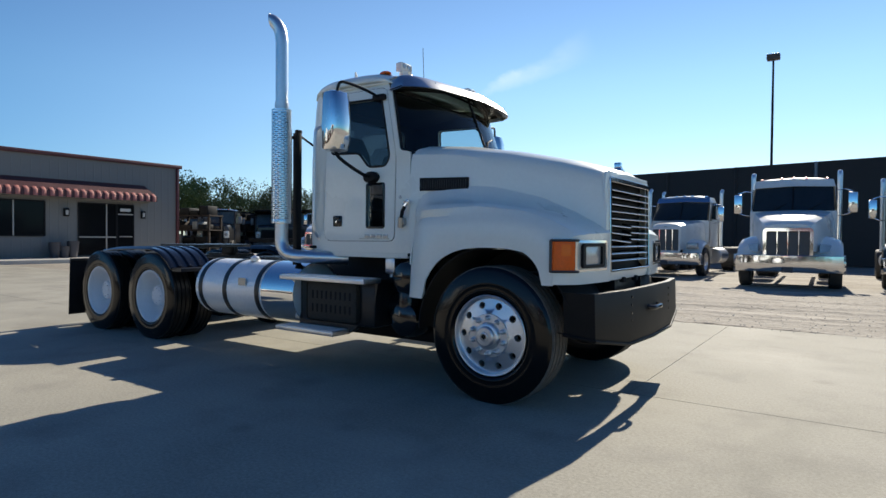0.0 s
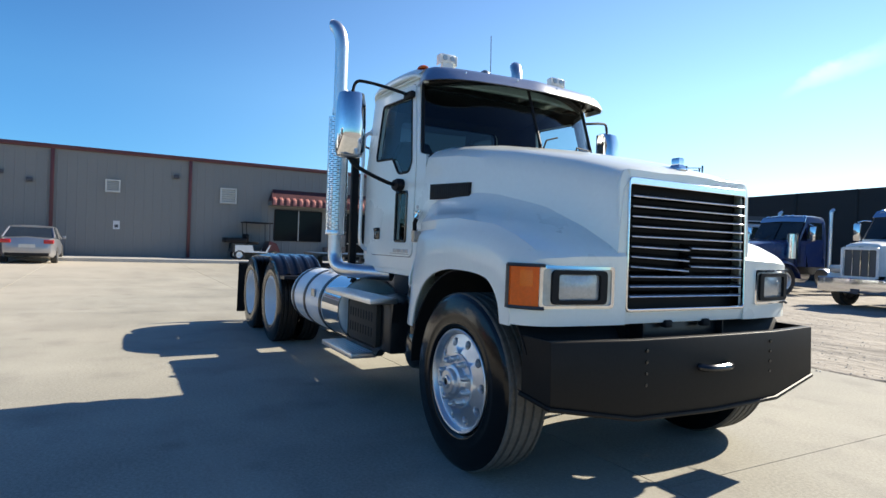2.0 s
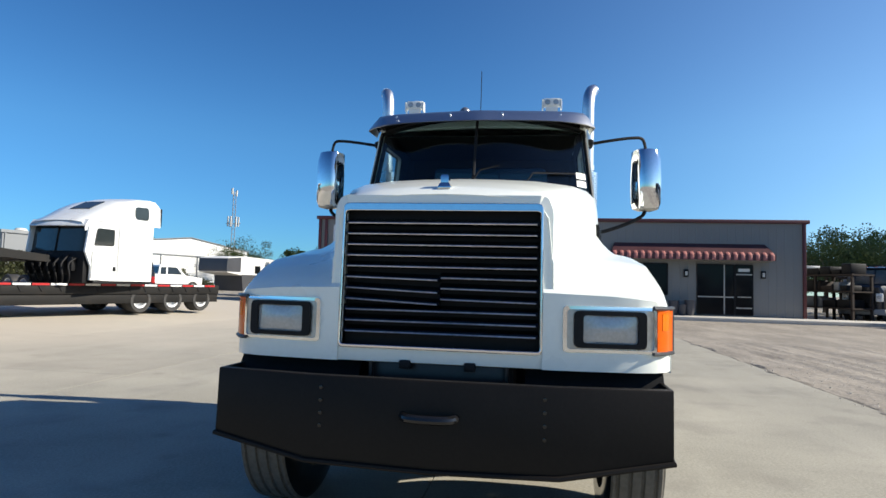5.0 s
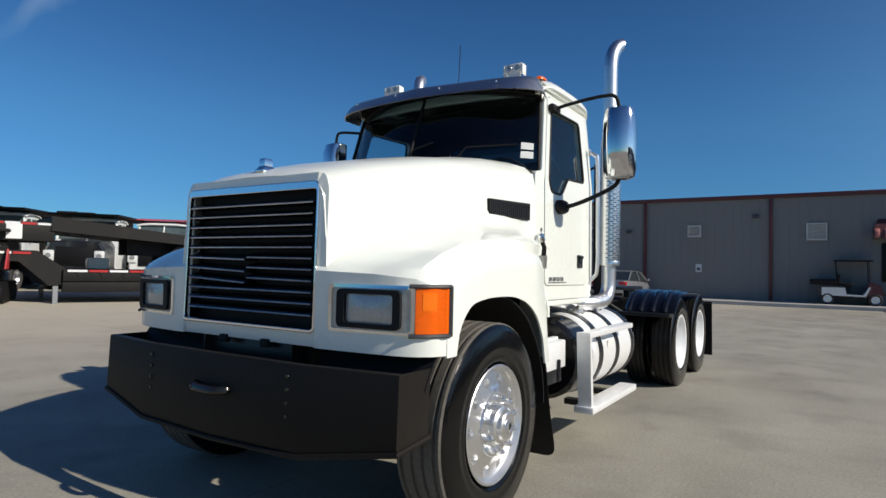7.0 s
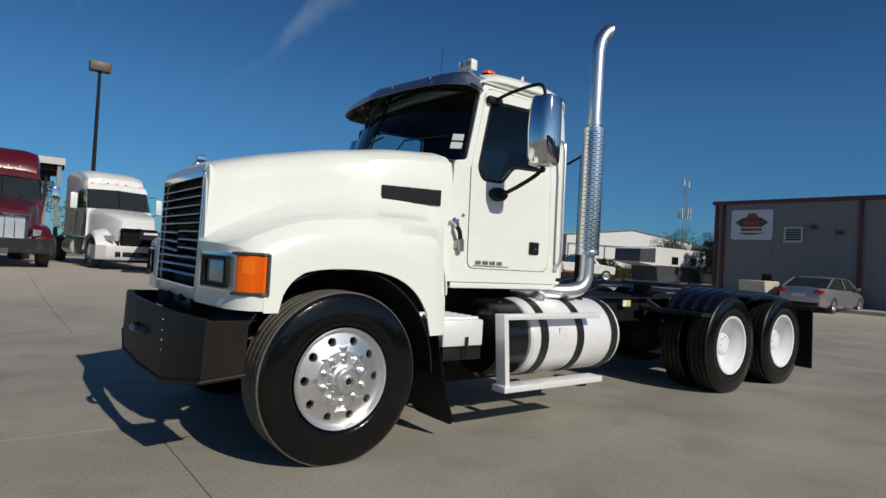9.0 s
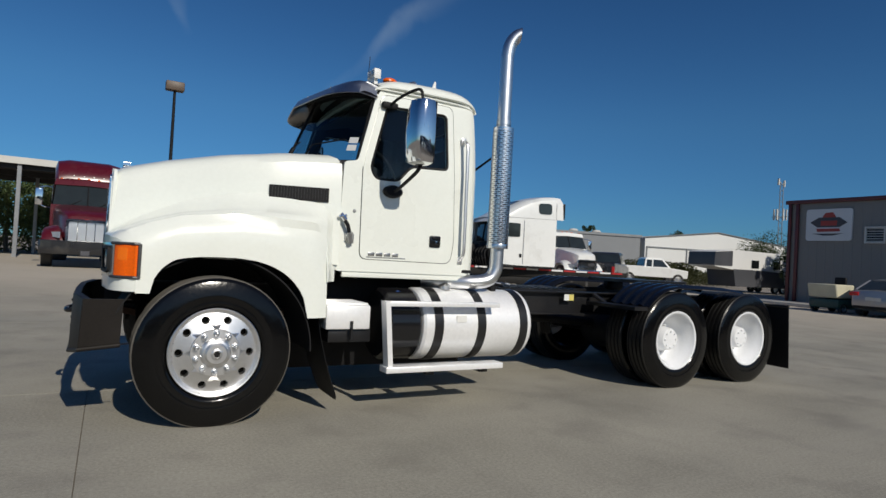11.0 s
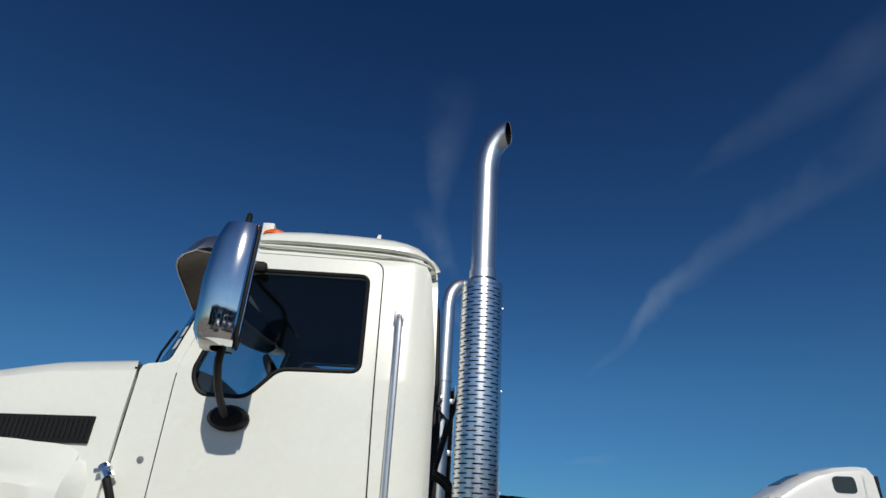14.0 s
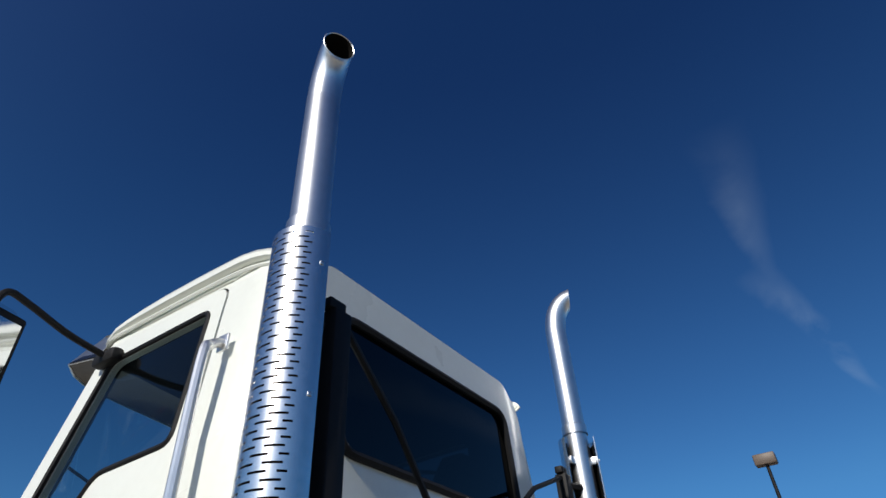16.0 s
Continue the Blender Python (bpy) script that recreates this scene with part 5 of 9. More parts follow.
# step frame on the driver's side
bm = bmesh.new()
loft(bm, [[(-1.335 + 0.055 * k, 1.155, z), (-1.335 + 0.055 * k, 1.255, z), (-1.378 + 0.055 * k, 1.255, z), (-1.378 + 0.055 * k, 1.155, z)] for k, z in ((0, 0.34), (1, 0.925))], True, True)
box(bm, -2.41, -1.282, 1.165, 1.253, 0.885, 0.926, 0.006)
box(bm, -2.46, -1.307, 1.13, 1.275, 0.34, 0.39, 0.006)
part("step_frame", bm, M_TANK, truck, "bright aluminium step frame over the tank")
for x in (-1.75, -2.3):
    bm = bmesh.new()
    box(bm, x - 0.04, x + 0.04, 0.9, 1.2, 0.30, 0.345)
    part("step_bracket", bm, M_BLACK, truck)
# battery box, driver's side
bm = bmesh.new()
box(bm, -1.215, -0.835, 0.62, 1.10, 0.68, 0.875, 0.012)
battery = part("battery_box", bm, M_TANK, truck, "ribbed aluminium battery box")
for k in range(5):
    bm = bmesh.new()
    box(bm, -1.215, -0.835, 0.66 + 0.085 * k, 0.70 + 0.085 * k, 0.87, 0.892, 0.004)
    part("box_rib", bm, M_TANK, battery)
bm = bmesh.new()
box(bm, -1.24, -0.87, 0.6, 1.06, 0.57, 0.685, 0.01)
tube(bm, [(-1.05, 1.11, 0.60), (-1.05, 1.115, 0.75)], 0.012, 6)
part("battery_tray", bm, M_BLACK, truck)
# passenger side: tank, chrome wrap and stepped box
ob, cy, cz, r = tank(-3.98, -2.28, -1, 0)
for x in (-3.85, -3.40, -2.85):
    bm = bmesh.new()
    lathe(bm, [(-0.032, r - 0.01), (-0.032, r + 0.008), (0.032, r + 0.008), (0.032, r - 0.01)], 40, pose(x, cy, cz, 0, 0, -90))
    part("tank_strap", bm, M_BLACK, ob, "black tank strap")
bm = bmesh.new()
lathe(bm, [(-2.80 + 2.80, r + 0.004), (0.5, r + 0.004)], 40, pose(-2.78, cy, cz, 0, 0, -90))
part("tank_wrap", bm, M_CHROME, ob, "mirror-bright tank section", thick=0.003)
bm = bmesh.new()
lathe(bm, [(0, 0.05), (0.035, 0.05), (0.045, 0.035), (0.06, 0.012), (0.062, 0)], 16, pose(-3.2, -0.90, cz + r - 0.01, 90, 0, 0))
part("fuel_cap", bm, M_ALU, ob)
bm = bmesh.new()
box(bm, -3.15, -3.03, cy - r - 0.004, cy - r + 0.004, 0.76, 0.84)
part("tank_label", bm, M_BEZEL, ob, "worn grey tank label")
bm = bmesh.new()
box(bm, -2.26, -1.28, -1.06, -0.55, 0.45, 0.87, 0.03)
boxob = part("step_box", bm, M_BLACK, truck, "black slotted equipment box between two steps")
bm = bmesh.new()
box(bm, -2.14, -1.46, -1.115, -1.055, 0.47, 0.86, 0.05)
plate = part("box_cover", bm, M_COVER, boxob, "dark slotted cover plate")
for row in range(2):
    for k in range(9):
        bm = bmesh.new()
        x = -2.05 + 0.062 * k
        box(bm, x, x + 0.022, -1.119, -1.112, 0.56 + 0.13 * row, 0.64 + 0.13 * row, 0.004)
        part("slot", bm, M_FLAT, boxob)
for x0, x1, z in ((-2.36, -1.24, 0.87), (-2.42, -1.62, 0.365)):
    bm = bmesh.new()
    box(bm, x0, x1, -1.26, -1.02, z, z + 0.045, 0.006)
    step = part("step", bm, M_ALU, truck, "bright aluminium step plate")
    for k in range(6):
        bm = bmesh.new()
        box(bm, x0 + 0.02, x1 - 0.02, -1.245 + 0.036 * k, -1.232 + 0.036 * k, z + 0.045, z + 0.05)
        part("step_rib", bm, M_ALU, step)
bm = bmesh.new()
prism(bm, [(-2.30, 0.38), (-1.60, 0.38), (-1.30, 0.60), (-1.25, 0.88), (-2.30, 0.88)], "y", -1.05, -0.98)
part("step_side", bm, M_BLACK, truck)
bm = bmesh.new()
lathe(bm, [(0, 0), (0, 0.14), (0.03, 0.155), (0.5, 0.155), (0.53, 0.14), (0.53, 0)], 24, pose(-1.35, -0.72, 0.62, 0, 0, -90))
lathe(bm, [(0, 0), (0, 0.10), (0.03, 0.11), (0.28, 0.11), (0.31, 0.1), (0.31, 0)], 20, pose(-1.0, -0.9, 0.5, 90, 0, 0))
part("air_filter_can", bm, M_GLOSSBLACK, truck, "black canisters behind the front wheel")
bm = bmesh.new()
box(bm, -1.30, -1.18, -0.90, -0.80, 0.95, 1.12, 0.02)
tube(bm, [(-1.24, -0.85, 0.92), (-1.24, -0.85, 1.13)], 0.03, 10)
part("cab_mount", bm, M_STEEL, truck)
bm = bmesh.new()
holed(bm, rounded([(0.60, 0.0), (1.14, 0.0), (1.14, 0.70), (0.60, 0.70)], 0.09), [], lambda u, v: Vector((-0.76 - 0.20 * v ** 1.5 / 0.59, u, 0.82 - v)), (), (0.2, 0.4, 0.55))
bmesh.ops.solidify(bm, geom=bm.faces[:], thickness=0.014)
part("front_splash_flap", bm, M_FLAT, truck)
# dark sheets added under the cab to block light and deepen the shade
for s in (1, -1):
    bm = bmesh.new()
    box(bm, -2.45, -0.72, s * 0.47, s * 0.50, 0.27, 1.10, 0.005)
    part("underbody_shade_panel", bm, M_FLAT, truck)
for x, z in ((-0.98, 0.92), (-1.0, 0.55)):
    bm = bmesh.new()
    lathe(bm, [(0, 0), (0.005, 0.10), (0.03, 0.15), (0.10, 0.168), (0.34, 0.168), (0.37, 0.15), (0.38, 0)], 24, pose(x, -1.02, z, 0, 0, 0))
    part("brake_air_tank", bm, M_WETBLACK, truck, "black air canister behind the front wheel")

# rear fenders, mudflaps, fifth wheel
for s in (1, -1):
    bm = bmesh.new()
    prof = [(-4.89 + 0.61 * math.cos(radians(a)), 0.53 + 0.60 * math.sin(radians(a))) for a in range(38, 96, 7)] + [(-5.3, 1.126), (-5.75, 1.112), (-6.02, 1.087)]
    secs = []
    n = 26
    for i in range(n + 1):
        y = 0.60 + 0.60 * i / n
        rib = 0.016 * (1 if i % 6 in (2, 3) else 0)
        edge_drop = -0.035 if i in (0, n) else 0
        secs.append([(x + rib * (x + 4.92) / 0.6 * (x > -4.9), s * y, z + rib + edge_drop) for x, z in prof])
    loft(bm, secs)
    part("rear_fender", bm, M_WETBLACK, truck, "black ribbed plastic rear fender", thick=0.008)
    bm = bmesh.new()
    tube(bm, [(-4.30, s * 0.45, 0.98), (-4.38, s * 0.62, 0.86)], 0.025, 8)
    box(bm, -4.40, -4.20, s * 0.44, s * 1.18, 0.86, 0.90)
    part("fender_bracket", bm, M_BLACK, truck)
    bm = bmesh.new()
    tube(bm, [(-5.6, s * 0.44, 0.95), (-5.6, s * 0.62, 1.08)], 0.025, 8)
    part("fender_bracket", bm, M_BLACK, truck)
    bm = bmesh.new()
    loft(bm, [[(-6.93 - 0.05 * t, s * y, 0.92 - 0.78 * t) for y in (0.58, 0.9, 1.22)] for t in (0, 0.3, 0.7, 1)])
    flap = part("mudflap", bm, M_FLAT, truck, "black rubber mudflap", thick=0.012)
    bm = bmesh.new()
    tube(bm, [(-6.92, s * 0.40, 0.93), (-6.92, s * 1.22, 0.93)], 0.02, 8)
    part("flap_hanger", bm, M_BLACK, truck)
    bm = bmesh.new()
    box(bm, -6.98, -6.94, s * 0.28 - 0.06, s * 0.28 + 0.06, 0.80, 0.88, 0.01)
    part("tail_light", bm, M_RED, truck, "small red tail light")
bm = bmesh.new()
plate = rounded([(-0.45, -0.46), (0.42, -0.46), (0.50, -0.25), (0.50, 0.25), (0.42, 0.46), (-0.45, 0.46), (-0.62, 0.34), (-0.12, 0.06), (-0.12, -0.06), (-0.62, -0.34)], 0.06)
prism(bm, plate, "z", 1.13, 1.17)
fifth = part("fifth_wheel", bm, M_BLACK, truck, "greased black fifth wheel coupling", pose(-5.45, 0, 0, 0, 0, 0))
for s in (1, -1):
    bm = bmesh.new()
    box(bm, -0.15, 0.15, s * 0.38 - 0.04, s * 0.38 + 0.04, 1.0, 1.13, 0.01)
    box(bm, -0.5, 0.5, s * 0.39 - 0.03, s * 0.39 + 0.03, 0.99, 1.03)
    part("fifth_wheel_mount", bm, M_BLACK, fifth)
bm = bmesh.new()
box(bm, -4.15, -2.75, -0.34, 0.34, 0.995, 1.02)
deck = part("deck_plate", bm, M_BLACK, truck, "black deck plate between the frame rails")
for k in range(10):
    bm = bmesh.new()
    box(bm, -4.13 + 0.14 * k, -4.08 + 0.14 * k, -0.34, 0.34, 1.02, 1.03)
    part("tread_rib", bm, M_BLACK, deck)
bm = bmesh.new()
box(bm, -3.93, -3.86, 0.441, 0.446, 0.90, 0.97)
part("rail_label", bm, M_LABELWHITE, truck, "small white label on the rail")
bm = bmesh.new()
box(bm, -4.0, -3.932, 0.441, 0.446, 0.90, 0.97)
part("rail_label", bm, M_LABELYELLOW, truck, "small yellow label on the rail")

# ---- ground ----
def rise(y):
    """The yard behind the trailers climbs gently."""
    return min(0.30, max(0.0, 0.033 * (-10.0 - y)))


bm = bmesh.new()
n = 60
def spread(i):
    u = 2 * i / n - 1
    return math.copysign(abs(u) ** 3, u) * 900
grid = [[bm.verts.new((spread(i), spread(j), -0.03 + (rise(spread(j) + 4) if spread(i) > -40 else 0))) for i in range(n + 1)] for j in range(n + 1)]
for j in range(n):
    for i in range(n):
        bm.faces.new((grid[j][i], grid[j][i + 1], grid[j + 1][i + 1], grid[j + 1][i]))
ground = part("ground", bm, M_DIRT)
tagged(ground, "sandy dirt and gravel yard", "ground", kind="structure")

# concrete apron: slabs with open joints
pavement = thing("pavement", "large pale concrete slabs with open joints", "pavement", kind="structure")
xs = [-27.0, -22.2, -17.6, -13.0, -8.4, -3.8, 0.8, 5.4, 10.0, 14.6]
ys = [-33.0, -28.4, -23.8, -19.2, -14.6, -10.0, -5.1, -0.2, 4.6]
for j in range(len(ys) - 1):
    if j == len(ys) - 3:
        xs = [-27.0, -17.6, -8.4, 14.6]
    if j == len(ys) - 2:
        xs = [-27.0, -17.6, -8.4, 0.8, 14.6]
    for i in range(len(xs) - 1):
        bm = bmesh.new()
        box(bm, xs[i] + 0.0028, xs[i + 1] - 0.0028, ys[j] + 0.005, ys[j + 1] - 0.005, -0.12, 0.0)
        for v in bm.verts:
            v.co.z += rise(v.co.y)
        part("slab", bm, M_CONCRETE, pavement)

# rutted sandy lot, spilling unevenly over the edge of the slabs
def lot_height(x, y):
    away = noise.noise((x * 0.35, y * 0.35, 2.0))
    edge = 4.62 + 0.16 * noise.noise((x * 0.9, 0, 5.0)) + 0.10 * noise.noise((x * 3.1, 0, 9.0))
    rut = 0.0
    for c, w in ((5.9, 0.22), (7.6, 0.25), (9.2, 0.2), (6.7, 0.18), (11.3, 0.3)):
        d = (y - c - 0.06 * (x + 3) - 0.35 * noise.noise((x * 0.25, c, 1.0))) / w
        rut += 0.016 * math.exp(-((abs(d) - 1.3) ** 2) * 2.5) - 0.011 * math.exp(-d * d)
    rough = 0.012 * noise.noise((x * 2.3, y * 2.3, 0)) + 0.008 * noise.noise((x * 6.5, y * 6.5, 3)) + 0.004 * noise.noise((x * 17, y * 17, 8))
    level = 0.006 + 0.01 * away + rough + rut * min(1, max(0, (y - 4.9) / 0.8))
    return max(-0.026, level if y > edge else level - 0.06 * (edge - y) / 0.06)


nx, ny = 300, 190
verts, faces = [], []
for j in range(ny + 1):
    for i in range(nx + 1):
        x, y = -15.0 + 22.0 * i / nx, 4.15 + 9.0 * (j / ny) ** 1.25
        fall = min(1, (13.15 - y) / 1.5, (x + 15.0) / 1.5, (7.0 - x) / 1.5)
        verts.append((x, y, -0.031 + (lot_height(x, y) + 0.031) * max(0, fall)))
for j in range(ny):
    for i in range(nx):
        a = j * (nx + 1) + i
        faces.append((a, a + 1, a + nx + 2, a + nx + 1))
me = bpy.data.meshes.new("gravel")
me.from_pydata(verts, [], faces)
me.materials.append(M_DIRT)
for p in me.polygons:
    p.use_smooth = True
gravel = new("gravel", me)
tagged(gravel, "rutted sandy gravel spilling over the concrete edge", "gravel", kind="stuff")
rng = random.Random(11)
verts, faces = [], []
for k in range(3600):
    y = 4.45 + 7.5 * rng.random() ** 1.7
    x = -10.0 + 15.0 * rng.random()
    if y < 4.6 + 0.25 * rng.random() and rng.random() < 0.6:
        continue
    z, r = max(0.0 if y < 4.6 else -0.026, lot_height(x, y)), 0.004 + 0.014 * rng.random() ** 2.5
    base = len(verts)
    a0 = rng.random() * 6.28
    for q in range(5):
        a = a0 + q * 1.2566
        verts.append((x + r * math.cos(a) * (0.8 + 0.5 * rng.random()), y + r * math.sin(a) * (0.8 + 0.5 * rng.random()), z + r * 0.1 * rng.random()))
    verts.append((x + r * 0.2 * rng.random(), y, z + r * (0.6 + 0.4 * rng.random())))
    faces += [(base + q, base + (q + 1) % 5, base + 5) for q in range(5)]
me = bpy.data.meshes.new("pebbles")
me.from_pydata(verts, [], faces)
me.materials.append(surf("pale_gravel_stone", (0.50, 0.455, 0.385), 0.9, var=0.35, coarse=9, fine=40, bump=0.2))
stones = new("gravel_stone", me)
tagged(stones, "loose pale gravel stones scattered over the lot", "gravel", kind="stuff")

# ---- metal building ----
M_ROOFTILE = surf("faded_red_awning_tile", (0.44, 0.155, 0.125), 0.6, var=0.2, coarse=4, bump=0.1)
M_AWNTOP = surf("dark_maroon_metal", (0.075, 0.025, 0.028), 0.5, var=0.15, bump=0.05)
M_FRAMEALU = surf("pale_window_frame", (0.42, 0.40, 0.37), 0.45, 0.2, var=0.1)
M_VENT = surf("off_white_vent", (0.55, 0.54, 0.50), 0.6, var=0.12, bump=0.1)
M_SIGN = surf("white_sign_panel", (0.62, 0.63, 0.64), 0.4, var=0.05)
M_SIGNRED = surf("sign_red", (0.35, 0.05, 0.04), 0.5, var=0.1)
M_SIGNGREY = surf("sign_charcoal", (0.06, 0.06, 0.07), 0.5, var=0.1)
M_GREYMETAL = surf("grey_galvanised_steel", (0.22, 0.23, 0.24), 0.5, 0.4, var=0.2)
M_LEAF = surf("dark_green_leaves", (0.075, 0.11, 0.035), 0.7, var=0.5, coarse=0.7, fine=6, bump=0.0)
M_LEAFDRY = surf("olive_scrub_leaves", (0.10, 0.11, 0.045), 0.8, var=0.45, coarse=0.8, fine=6, bump=0.0)
M_BARK = surf("grey_bark", (0.10, 0.08, 0.06), 0.9, var=0.3, bump=0.5)
XW = -29.5
wall_w = thing("wall_west", "grey-beige ribbed metal building with maroon trim", "building", kind="structure")
bm = bmesh.new()
box(bm, -48, XW, -12.2, 14.2, -0.05, 5.05)
part("wall", bm, M_SIDING, wall_w)
# vertical ribs of the siding, two bays high
me = None
for k in range(66):
    y = -12.0 + 0.4 * k
    if me is None:
        bm = bmesh.new()
        loft(bm, [[(0, -0.04, z), (0.010, -0.022, z), (0.010, 0.022, z), (0, 0.04, z)] for z in (0.15, 4.85)])
        ob = part("siding_rib", bm, M_SIDING, wall_w, at=Matrix.Translation((XW + 0.001, y, 0)))
        me = ob.data
    else:
        ob = new("siding_rib", me)
        ob.parent = wall_w
        ob.matrix_basis = Matrix.Translation((XW + 0.001, y, 0))
bm = bmesh.new()
box(bm, -48.2, XW + 0.14, -12.35, 14.35, 5.05, 5.24, 0.02)
part("eave_trim", bm, M_TRIM, wall_w, "maroon eave trim")
bm = bmesh.new()
prism(bm, [(-48.2, 5.24), (XW + 0.1, 5.24), (-38.8, 6.0)], "y", -12.3, 14.3)
part("roof", bm, M_GREYMETAL, wall_w)
for y in (-12.13, -11.75, -5.4, 0.45, 14.1):
    bm = bmesh.new()
    box(bm, XW, XW + 0.12, y - 0.075, y + 0.075, 0.15, 5.06, 0.01)
    part("downspout", bm, M_TRIM, wall_w, "maroon downspout")
# sign with plain shapes
sign = thing("building_sign", "white rectangular sign with a red and charcoal emblem on the wall", "sign", pose(XW + 0.06, -10.25, 3.97))
bm = bmesh.new()
prism(bm, rounded([(-1.05, -0.77), (1.05, -0.77), (1.05, 0.77), (-1.05, 0.77)], 0.15), "x", -0.06, 0.03)
part("panel", bm, M_SIGN, sign)
for poly, mt in (([(-0.85, 0.12), (-0.45, 0.36), (0.5, 0.36), (0.85, 0.1), (0.5, -0.12), (-0.5, -0.12)], M_SIGNGREY), ([(-0.3, 0.36), (-0.15, 0.58), (0.2, 0.6), (0.35, 0.36)], M_SIGNRED), ([(-0.55, -0.18), (0.5, -0.18), (0.55, -0.32), (-0.5, -0.34)], M_SIGNRED), ([(-0.75, -0.42), (0.7, -0.42), (0.2, -0.52), (-0.25, -0.52)], M_SIGNGREY), ([(-0.35, 0.20), (0.4, 0.2), (0.38, -0.04), (-0.35, -0.04)], M_SIGNRED)):
    bm = bmesh.new()
    prism(bm, poly, "x", 0.03, 0.038 + 0.004 * (mt is M_SIGNRED))
    part("emblem_shape", bm, mt, sign)


def wall_vent(y0, y1, z0, z1, dark):
    v = thing("wall_vent", "off-white louvred vent on the metal wall", "vent", pose(XW, (y0 + y1) / 2, (z0 + z1) / 2))
    w, h = (y1 - y0) / 2, (z1 - z0) / 2
    bm = bmesh.new()
    holed(bm, [(-w, -h), (w, -h), (w, h), (-w, h)], [[(-w + 0.07, -h + 0.07), (w - 0.07, -h + 0.07), (w - 0.07, h - 0.07), (-w + 0.07, h - 0.07)]], lambda u, q: Vector((0.12, u, q)))
    part("frame", bm, M_VENT, v, thick=0.1)
    bm = bmesh.new()
    box(bm, 0.002, 0.03, -w + 0.05, w - 0.05, -h + 0.05, h - 0.05)
    part("backing", bm, M_FLAT if dark else M_VENT, v)
    for k in range(6):
        z = -h + 0.1 + (2 * h - 0.2) * k / 5
        bm = bmesh.new()
        loft(bm, [[(0.05, y, z + 0.03), (0.115, y, z - 0.015), (0.11, y, z - 0.025)] for y in (-w + 0.06, w - 0.06)])
        part("slat", bm, M_VENT, v, thick=0.01)


wall_vent(-8.65, -7.80, 3.08, 3.85, True)
wall_vent(-3.28, -2.64, 3.22, 3.82, False)
wall_vent(1.90, 2.72, 3.02, 3.82, False)
for y, z in ((-7.33, 3.83), (-6.25, 3.56), (-0.2, 4.2)):
    fl = thing("flood_light", "small dark wall flood light", "lamp", pose(XW, y, z))
    bm = bmesh.new()
    box(bm, 0.05, 0.2, -0.13, 0.13, -0.1, 0.08, 0.02)
    box(bm, 0, 0.06, -0.05, 0.05, -0.05, 0.05)
    part("housing", bm, M_SIGNGREY, fl)
for y, z in ((-2.76, 1.66),):
    nt = thing("wall_notice", "small white notice on the wall", "sign", pose(XW, y, z))
    bm = bmesh.new()
    box(bm, 0.002, 0.035, -0.14, 0.14, -0.2, 0.2)
    part("panel", bm, M_SIGN, nt)
    bm = bmesh.new()
    box(bm, 0.035, 0.039, -0.08, 0.08, -0.12, 0.02)
    part("mark", bm, M_SIGNGREY, nt)
# awning with striped valance
awn = thing("awning", "maroon metal awning with a scalloped red tile edge", "awning", pose(XW, 0, 0))
Y0, Y1 = 4.35, 12.45
bm = bmesh.new()
loft(bm, [[(0.0, Y0 + 0.25, 3.95), (0.85, Y0, 3.33), (0.85, Y0, 3.28), (0, Y0, 3.28)], [(0.0, Y1 - 0.25, 3.95), (0.85, Y1, 3.33), (0.85, Y1, 3.28), (0, Y1, 3.28)]], True, True)
part("slope", bm, M_AWNTOP, awn)
bm = bmesh.new()
box(bm, 0.855, 0.885, Y0 + 0.02, Y1 - 0.02, 3.06, 3.33)
part("valance", bm, M_AWNTOP, awn, "dark maroon valance board")
n = 23
for k in range(n):
    y = Y0 + (Y1 - Y0) * (k + 0.5) / n
    bm = bmesh.new()
    h = (Y1 - Y0) / n * 0.27
    loft(bm, [[(x, y - h, z), (x + 0.012, y - h * 0.5, z + 0.012), (x + 0.012, y + h * 0.5, z + 0.012), (x, y + h, z)] for x, z in ((0.70, 3.475), (0.86, 3.36), (0.90, 3.30), (0.915, 3.05))])
    part("tile", bm, M_ROOFTILE, awn, thick=0.02)
bm = bmesh.new()
box(bm, 0.0, 0.8, Y0 + 0.02, Y1 - 0.02, 3.05, 3.28)
part("soffit", bm, M_SIDING, awn)


def glazing(name, label, bars_y, bars_z, door=False):
    w = thing(name, label, "window", pose(XW, 0, 0), kind="structure")
    for a, b in zip(bars_y, bars_y[1:]):
        for c, d in zip(bars_z, bars_z[1:]):
            bm = bmesh.new()
            box(bm, 0.005, 0.03, a + 0.03, b - 0.03, c + 0.03, d - 0.03)
            part("pane", bm, M_DARKGLASS, w)
    for y in bars_y:
        bm = bmesh.new()
        box(bm, 0.0, 0.06, y - 0.028, y + 0.028, bars_z[0], bars_z[-1])
        part("window_bar", bm, M_FLAT if y in (bars_y[0], bars_y[-1]) else M_FRAMEALU, w)
    for z in bars_z:
        bm = bmesh.new()
        box(bm, 0.0, 0.055, bars_y[0], bars_y[-1], z - 0.03, z + 0.03)
        part("window_rail", bm, M_FLAT if z in (bars_z[0], bars_z[-1]) else M_FRAMEALU, w)
    return w


